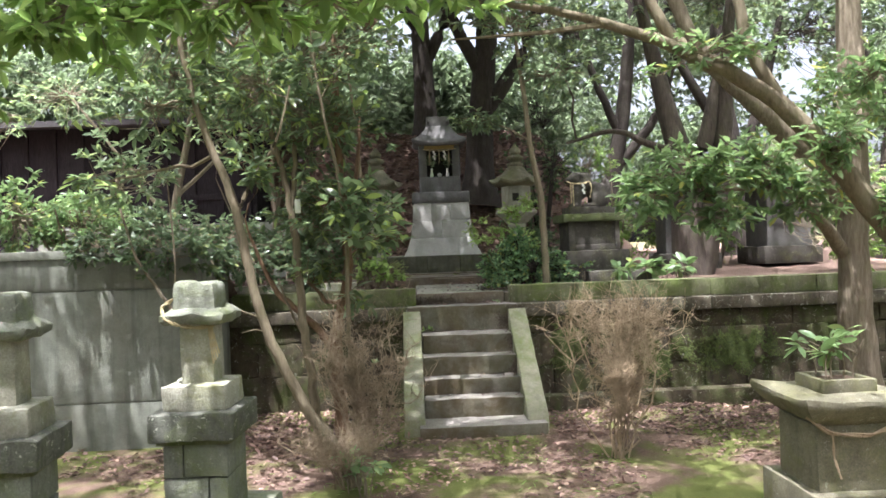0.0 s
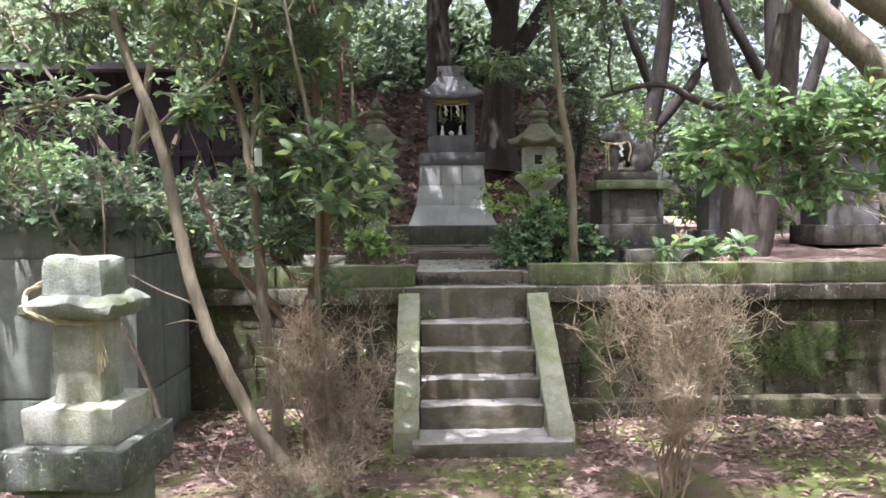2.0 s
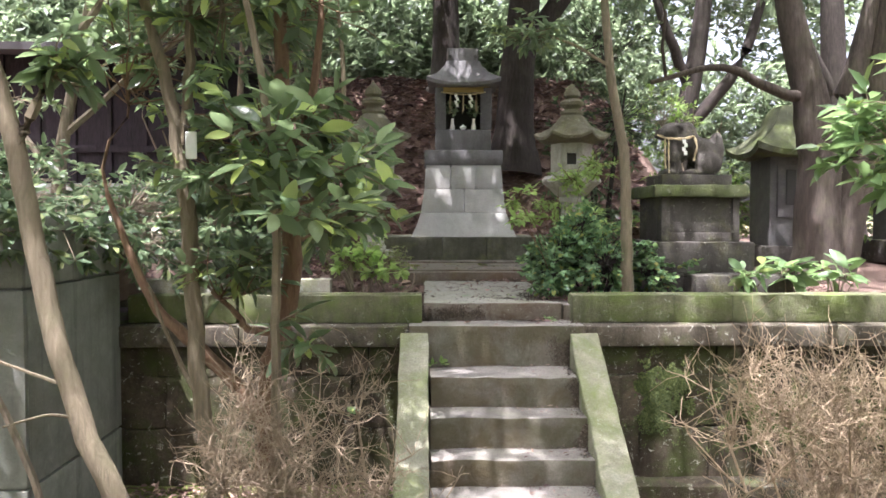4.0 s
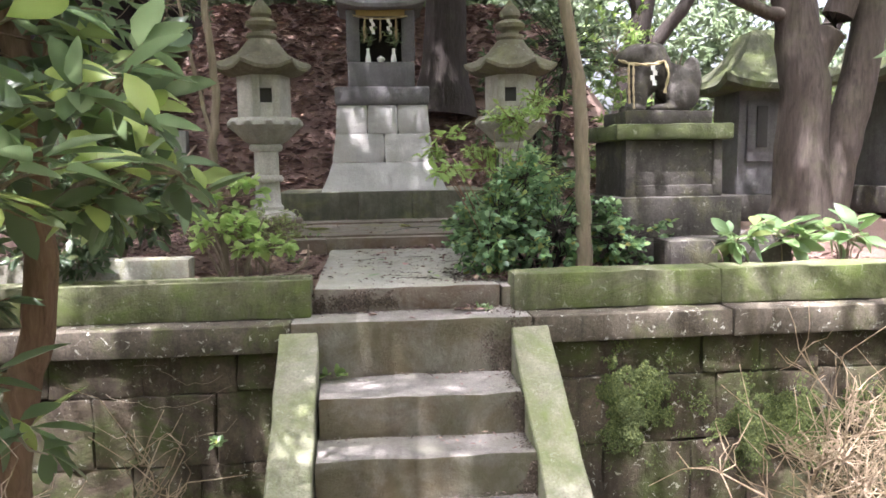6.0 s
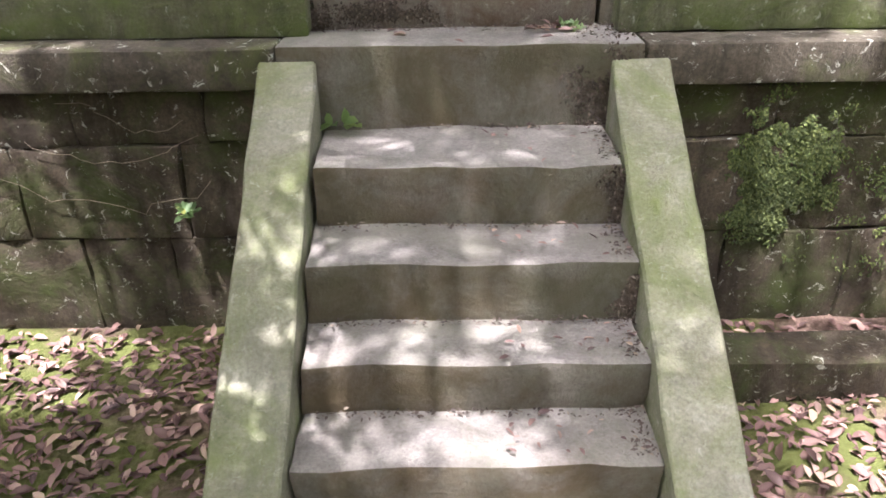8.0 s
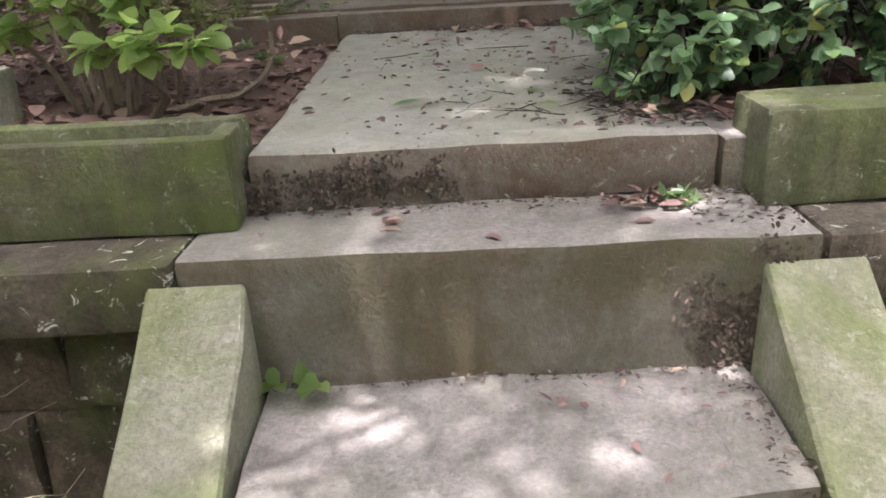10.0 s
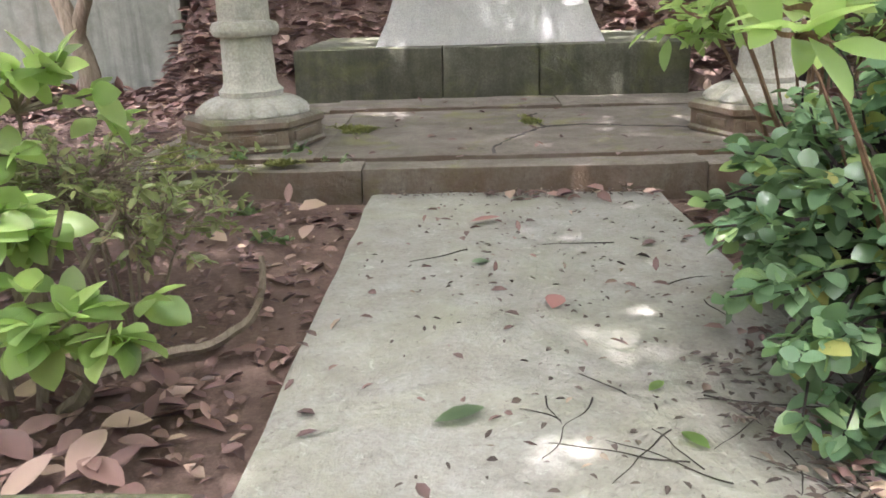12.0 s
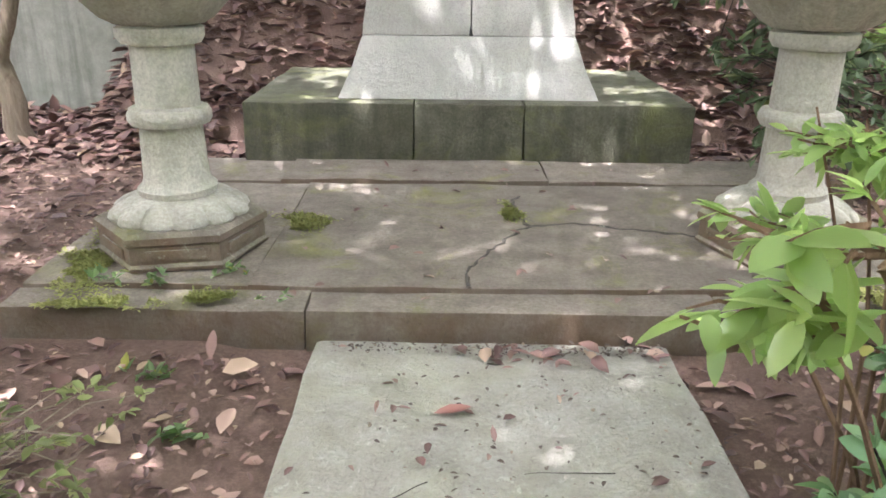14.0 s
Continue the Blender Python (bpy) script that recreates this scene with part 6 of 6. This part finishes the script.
for k in range(22):
    x, y = rng.uniform(-0.42, 0.42), rng.uniform(7.4, 8.8)
    if k < 13:
        x, y = rng.uniform(0.06, 0.42), rng.uniform(7.28, 7.65)
    a, L = rng.uniform(0, 6.28), rng.uniform(0.06, 0.2)
    acc = Acc()
    line = wander((0, 0, 0.003), (L * math.cos(a), L * math.sin(a), 0.004), 14, 0.4, rng)
    line[:, 2] = 0.003
    for i in range(4):
        line[1:-1] = (line[:-2] + 2 * line[1:-1] + line[2:]) / 4
    acc.tube(line, np.linspace(0.0016, 0.0007, 14), 4)
    ob = acc.put("fallen_twig", BARK_DARK)
    ob.matrix_world = pose(x, y, 1.205)
    tagged(ob, "thin dark fallen twig on the stone path", "twig", "twigs on the path")
fern = Acc()
tips = np.array([[-0.43, 6.9, 0.83], [-0.39, 6.88, 0.84], [-0.36, 6.9, 0.825]])
ft = thing("wall_weed", (-0.42, 6.9, 0.806), "small green weed in the corner of the top step", "plant")
spray(fern, tips - np.array([-0.42, 6.9, 0.806]), np.array([[0, -0.3, 1.0]] * 3), np.random.default_rng(4), 3, 0.06, 0.04, 0.8)
tagged(fern.put("leaf", LEAF_BRIGHT, ft, smooth=0), kind="stuff")


# ---- moss and creepers on the terrace wall ----
def moss_patch(at, size, n, seed, label, material=None, flat=0):
    """A ragged film of moss: dense in the middle, thinning and breaking up outwards."""
    rng = np.random.default_rng(seed)
    n *= 3
    x, z = rng.normal(0, 0.5, n) * size[0], rng.normal(0, 0.5, n) * size[1]
    lump = np.array([noise.noise((a * 7 + seed, b * 7, 3.0)) + 0.5 * noise.noise((a * 22, b * 22, seed)) for a, b in zip(x, z)])
    keep = lump > -0.42 + 0.5 * np.hypot(x / size[0], z / size[1])
    x, z, lump = x[keep], z[keep], lump[keep]
    n = len(x)
    y = -0.010 - 0.012 * np.clip(lump, 0, 1) * rng.uniform(0.3, 1.2, n)
    acc = Acc()
    d = np.stack([rng.normal(0, 0.6, n), rng.normal(-0.25, 0.15, n), rng.normal(-0.6, 0.6, n)], axis=1)
    nr = np.stack([rng.normal(0, 0.3, n), -np.ones(n), rng.normal(0.2, 0.3, n)], axis=1)
    acc.leaves(np.stack([x, y, z], axis=1), d, nr, rng.uniform(0.008, 0.018, n), 0.007, 0.1, 0.1)
    ob = acc.put("moss_patch", material or LEAF_MOSS, smooth=0)
    ob.matrix_world = pose(*at, -90 * flat)
    return tagged(ob, label, "moss", kind="stuff")


LEAF_MOSS = leaf_mat("wall_moss", [(0, (0.03, 0.045, 0.008)), (0.5, (0.06, 0.085, 0.014)), (1, (0.13, 0.16, 0.03))], 0.1, 0.85)
moss_patch((1.10, 6.965, 0.62), (0.22, 0.26), 6000, 1, "thick dark green moss hanging on the terrace wall")
moss_patch((1.95, 6.965, 0.45), (0.55, 0.24), 8000, 2, "thick dark green moss over the lower wall stones")
moss_patch((3.0, 6.965, 0.5), (0.5, 0.28), 6000, 3, "thick dark green moss over the lower wall stones")
MOSS_GOLD = leaf_mat("yellow_green_moss", [(0, (0.17, 0.18, 0.04)), (0.5, (0.25, 0.26, 0.06)), (1, (0.34, 0.34, 0.10))], 0.1, 0.8)
for k, (x, y, sx, sy, n) in enumerate([(-1.22, 9.30, 0.12, 0.22, 2400), (-0.80, 9.03, 0.10, 0.05, 900), (-0.66, 9.70, 0.10, 0.10, 900), (-1.28, 9.75, 0.08, 0.2, 1200), (0.10, 9.85, 0.05, 0.12, 500), (-1.1, 9.0, 0.16, 0.04, 900), (1.15, 9.08, 0.16, 0.08, 1200)]):
    moss_patch((x, y, 1.292), (sx, sy), n, 10 + k, "yellow-green moss cushion on the platform slabs", MOSS_GOLD, 1)
CRUST = leaf_mat("soil_crust", [(0, (0.05, 0.038, 0.028)), (0.6, (0.085, 0.064, 0.047)), (0.95, (0.125, 0.097, 0.072)), (1, (0.24, 0.20, 0.16))], 0.0, 0.9)
for k, (x, y, z, sx, sz, n) in enumerate([(0.45, 6.938, 0.93, 0.14, 0.17, 420), (-0.26, 7.176, 1.14, 0.24, 0.045, 520), (0.44, 6.583, 0.70, 0.05, 0.09, 260), (0.44, 6.333, 0.52, 0.05, 0.09, 260), (-0.5, 7.172, 1.12, 0.05, 0.05, 260)]):
    moss_patch((x, y, z), (sx, sz), n, 30 + k, "dark crumbly soil crust clinging to a stone riser", CRUST)
rng = np.random.default_rng(31)
for k in range(3):
    z = 0.9 - 0.13 * k
    a, b = rng.uniform(-1.75, -1.3), rng.uniform(-0.95, -0.7)
    acc = Acc()
    acc.tube(wander((a, 6.945, z), (b, 6.945, z - rng.uniform(-0.12, 0.15)), 12, 0.5, rng, sag=0.05) * np.array([1, 0, 1]) + np.array([0, 6.945, 0]), 0.0013, 4)
    tagged(acc.put("creeper", BARK), "thin dry creeper stem on the terrace wall", "vine", "creepers on the wall")
for k, (x, y, z, n, L) in enumerate([(-1.16, 9.16, 1.3, 7, 0.035), (-0.98, 9.12, 1.3, 8, 0.03), (-0.76, 9.22, 1.3, 6, 0.03), (-0.62, 9.0, 1.30, 5, 0.025), (0.37, 7.11, 1.078, 8, 0.032), (-0.88, 8.80, 1.17, 7, 0.05), (-0.72, 8.55, 1.17, 6, 0.05), (-0.95, 6.93, 0.5, 6, 0.05)]):
    rg = np.random.default_rng(90 + k)
    w = thing("weed", (x, y, z), "small green weed rooted in a stone joint", "plant", "weeds in the joints")
    acc = Acc()
    spray(acc, rg.normal(0, 0.03, (n, 3)) * np.array([1, 0.6, 0.3]) + np.array([0, 0, 0.012]), np.tile([[0, -0.2, 1.0]], (n, 1)), rg, 4, L, L * 0.5, 0.9)
    tagged(acc.put("leaf", LEAF_PALE, w, smooth=0), kind="stuff")


# ---- stonework: steps, walls, path, platform ----
stairs = thing("stairs", (0, 5.6, 0), "worn stone steps between sloping mossy side rails", "stairs", kind="structure")
sh = Vector((0, 5.6, 0))


def st(name, x0, x1, y0, y1, z0, z1, material, seed, parent, origin, bev=0.014, rough=0.006, label=""):
    o = origin
    return block(name, (x0 - o[0], x1 - o[0], y0 - o[1], y1 - o[1], z0 - o[2], z1 - o[2]), material, parent, bev, rough, seed, 0.06, label)


st("foot_slab", -0.52, 0.63, 5.53, 5.96, -0.05, 0.11, STONE_STEP, 1, stairs, sh)
for i, (y0, y1, z0, z1) in enumerate([(5.90, 6.22, 0.10, 0.285), (6.115, 6.44, 0.27, 0.437), (6.325, 6.68, 0.42, 0.620), (6.575, 6.99, 0.60, 0.806)]):
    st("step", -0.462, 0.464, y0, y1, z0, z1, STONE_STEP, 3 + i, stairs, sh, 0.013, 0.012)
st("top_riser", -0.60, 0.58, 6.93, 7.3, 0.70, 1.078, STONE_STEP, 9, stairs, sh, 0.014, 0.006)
for side in (-1, 1):
    bm = bmesh.new()
    a, b = (side * 0.468, side * 0.657)
    # sections along the slope, so that the edges can waver
    ring = []
    for k in range(13):
        t = k / 12
        y, z = 5.655 + (6.928 - 5.655) * t, 0.16 + (1.035 - 0.16) * t
        zb = -0.03
        ring.append([bm.verts.new((x, y - 5.6, zz)) for x, zz in ((min(a, b), zb), (max(a, b), zb), (max(a, b), z), (min(a, b), z))])
    for p, q in zip(ring, ring[1:]):
        for i in range(4):
            j = (i + 1) % 4
            bm.faces.new((p[i], p[j], q[j], q[i]))
    bm.faces.new(list(reversed(ring[0]))), bm.faces.new(ring[-1])
    bmesh.ops.recalc_face_normals(bm, faces=bm.faces[:])
    bmesh.ops.bevel(bm, geom=[e for e in bm.edges if len(e.link_faces) == 2 and e.calc_face_angle(0) > 0.9], offset=0.007, segments=1, affect="EDGES")
    wobble(bm, 0.009, 6, side + 4)
    part("side_rail", bm, STONE_RAIL, stairs, "sloping side rail stained green")

wall = thing("wall_terrace", (0, 7.0, 0), "dark mossy retaining wall of rough stone blocks", "wall", kind="structure")
part("backing", block_bm(-9.0, 9.0, 0.08, 0.19, -0.1, 1.0, 0.01, 0.0), STONE_DARK, wall)
rng = np.random.default_rng(21)
for sgn, end in ((-1, 2.6), (1, 7.5)):
    for z0, z1, mean in ((-0.03, 0.385, 0.42), (0.385, 0.74, 0.5), (0.74, 0.935, 0.44)):
        x = 0.56
        while x < end:
            w = mean * rng.uniform(0.7, 1.35)
            b = min(x + w, end)
            xa, xb = sorted((sgn * x, sgn * b))
            push = rng.uniform(-0.012, 0.014)
            block("stone_block", (xa + 0.001, xb - 0.001, -0.03 + push, 0.09, z0 + 0.001, z1 - 0.001), STONE_WALL, wall, 0.012, 0.016, int(rng.integers(99)), 0.08)
            x = b
ledge = thing("wall_ledge", (0, 7.0, 0.94), "projecting course of dark stones below the coping", "ledge", kind="structure")
for k, (a, b) in enumerate([(-2.55, -1.72), (-1.72, -0.603), (0.583, 1.62), (1.62, 2.7), (2.7, 3.9), (3.9, 5.1), (5.1, 6.3), (6.3, 7.5)]):
    block("ledge_stone", (a + 0.003, b - 0.003, -0.075, 0.30, -0.002, 0.135), STONE_LEDGE, ledge, 0.014, 0.008, 30 + k, 0.14)
coping = thing("wall_coping", (0, 7.17, 1.078), "moss-green squared coping stones along the terrace edge", "coping", kind="structure")
for k, (a, b) in enumerate([(-2.5, -1.76), (0.512, 1.62), (1.62, 2.75), (2.75, 3.95), (3.95, 5.15), (5.15, 6.35), (6.35, 7.5)]):
    block("coping_stone", (a + 0.004, b - 0.004, -0.10, 0.11, 0.0, 0.19), STONE_MOSS, coping, 0.016, 0.007, 50 + k, 0.14)
# hollowed coping stone beside the steps
for nm, bx in (("trough_front", (-1.752, -0.512, -0.10, -0.055, 0.0, 0.19)), ("trough_back", (-1.752, -0.512, 0.06, 0.11, 0.0, 0.19)), ("trough_end", (-0.556, -0.512, -0.056, 0.061, 0.0, 0.188)), ("trough_end", (-1.752, -1.70, -0.056, 0.061, 0.0, 0.188)), ("trough_floor", (-1.702, -0.555, -0.056, 0.061, 0.0, 0.05))):
    block(nm, bx, STONE_MOSS if nm != "trough_floor" else TSOIL, coping, 0.010, 0.004, len(nm), 0.12)
bench = thing("stone_kerb", (-1.9, 7.55, 1.17), "low pale stone kerb set in the terrace soil", "kerb", kind="structure")
for k, (a, b) in enumerate([(-0.95, -0.1), (-0.1, 0.72)]):
    block("kerb_stone", (a, b - 0.01, -0.06, 0.10, -0.03, 0.17), STONE_LICHEN, bench, 0.014, 0.008, 70 + k, 0.14)
kerb = thing("kerb", (0, 6.58, 0), "dark stone kerb at the foot of the terrace wall", "kerb", kind="structure")
for k in range(6):
    a = 0.70 + k * 1.15
    block("kerb_stone", (a, a + 1.14, -0.10, 0.09, -0.04, 0.15 + 0.01 * (k % 2)), STONE_WALL, kerb, 0.014, 0.008, 80 + k, 0.14)

cw = thing("wall_concrete", (-2.5, 5.75, 0), "grey concrete retaining wall with rain streaks and panel joints", "wall", kind="structure")
part("backing", block_bm(-6.5, -0.02, 0.02, 0.2, -0.1, 1.72, 0.006, 0.0), CONCRETE, cw)
for z0, z1 in ((-0.05, 0.405), (0.42, 1.425), (1.44, 1.72)):
    for a, b in ((-6.5, -3.6), (-3.59, 0.0)):
        block("panel", (a, b, 0.0, 0.03, z0, z1), CONCRETE, cw, 0.006, 0.002, 90)
    block("panel", (-0.03, 0.002, 0.031, 1.2, z0, z1), CONCRETE, cw, 0.006, 0.002, 91)
block("cap", (-6.5, 0.015, -0.02, 0.24, 1.722, 1.80), CONCRETE, cw, 0.008, 0.003, 92)
block("return_cap", (-0.24, 0.015, 0.242, 1.25, 1.722, 1.80), CONCRETE, cw, 0.008, 0.003, 93)
block("return_wall", (-0.22, -0.032, 0.202, 1.22, -0.1, 1.72), CONCRETE, cw, 0.006, 0.002, 94)
bw = thing("wall_back", (-3.4, 12.35, 1.1), "low grey concrete wall at the back of the terrace", "wall", kind="structure")
for k, (a, b) in enumerate([(-3.6, -1.2), (-1.19, 1.15)]):
    block("panel", (a, b, -0.08, 0.1, -0.1, 1.15), CONCRETE, bw, 0.01, 0.003, 95 + k)

path = thing("path_stone", (0, 7.2, 1.1), "pale worn stone path slab with green edges", "path", kind="structure")
block("path_slab", (-0.505, 0.465, -0.03, 1.79, -0.03, 0.105), STONE_PATH, path, 0.024, 0.013, 60, 0.07)
block("side_stone", (0.47, 0.60, -0.02, 0.9, -0.04, 0.09), STONE_STEP, path, 0.014, 0.006, 61, 0.14)
plat = thing("platform", (0, 9.0, 1.2), "low paved stone platform with mossy cracked slabs", "platform", kind="structure")
for k, (a, b, c, d, z) in enumerate([(-1.38, -0.535, 0.0, 0.14, 0.085), (-0.53, 0.62, -0.006, 0.13, 0.088), (0.625, 1.42, 0.0, 0.14, 0.083), (-1.38, -0.72, 0.145, 1.22, 0.098), (-0.715, 1.42, 0.136, 1.22, 0.102),
                                     (-1.38, -0.85, 1.226, 1.62, 0.105), (-0.845, 0.28, 1.226, 1.62, 0.115), (0.286, 1.42, 1.226, 1.62, 0.112)]):
    block("paving_slab", (a - 0.001, b + 0.001, c - 0.001, d + 0.001, -0.05, z), STONE_PLAT, plat, 0.007, 0.006, 110 + k, 0.08)
for pts in ([(-0.09, 0.15), (-0.06, 0.30), (-0.01, 0.42), (0.06, 0.55), (0.15, 0.68), (0.32, 0.72), (0.52, 0.66), (0.72, 0.60), (0.95, 0.62)], [(0.15, 0.68), (0.12, 0.80), (0.11, 0.95), (0.14, 1.05)]):
    acc = Acc()
    line = np.array([(x, y, 0.1) for x, y in pts])
    t = np.linspace(0, len(line) - 1, 40)
    line = np.stack([np.interp(t, np.arange(len(line)), line[:, i]) for i in range(3)], axis=1)
    line[:, :2] += np.random.default_rng(3).normal(0, 0.006, (40, 2))
    acc.tube(line, np.random.default_rng(4).uniform(0.003, 0.008, 40), 5)
    acc.put("crack", STONE_DARK, plat, "dirt-filled crack")
base = thing("stone_dais", (-0.04, 10.57, 1.31), "green-black stone base of three blocks under the plinth", "plinth")
for k, (a, b) in enumerate([(-1.04, -0.262), (-0.258, 0.243), (0.247, 1.02)]):
    block("base_stone", (a, b, 0.0, 1.2, -0.02, 0.265), STONE_BASE, base, 0.012, 0.005, 130 + k, 0.14)
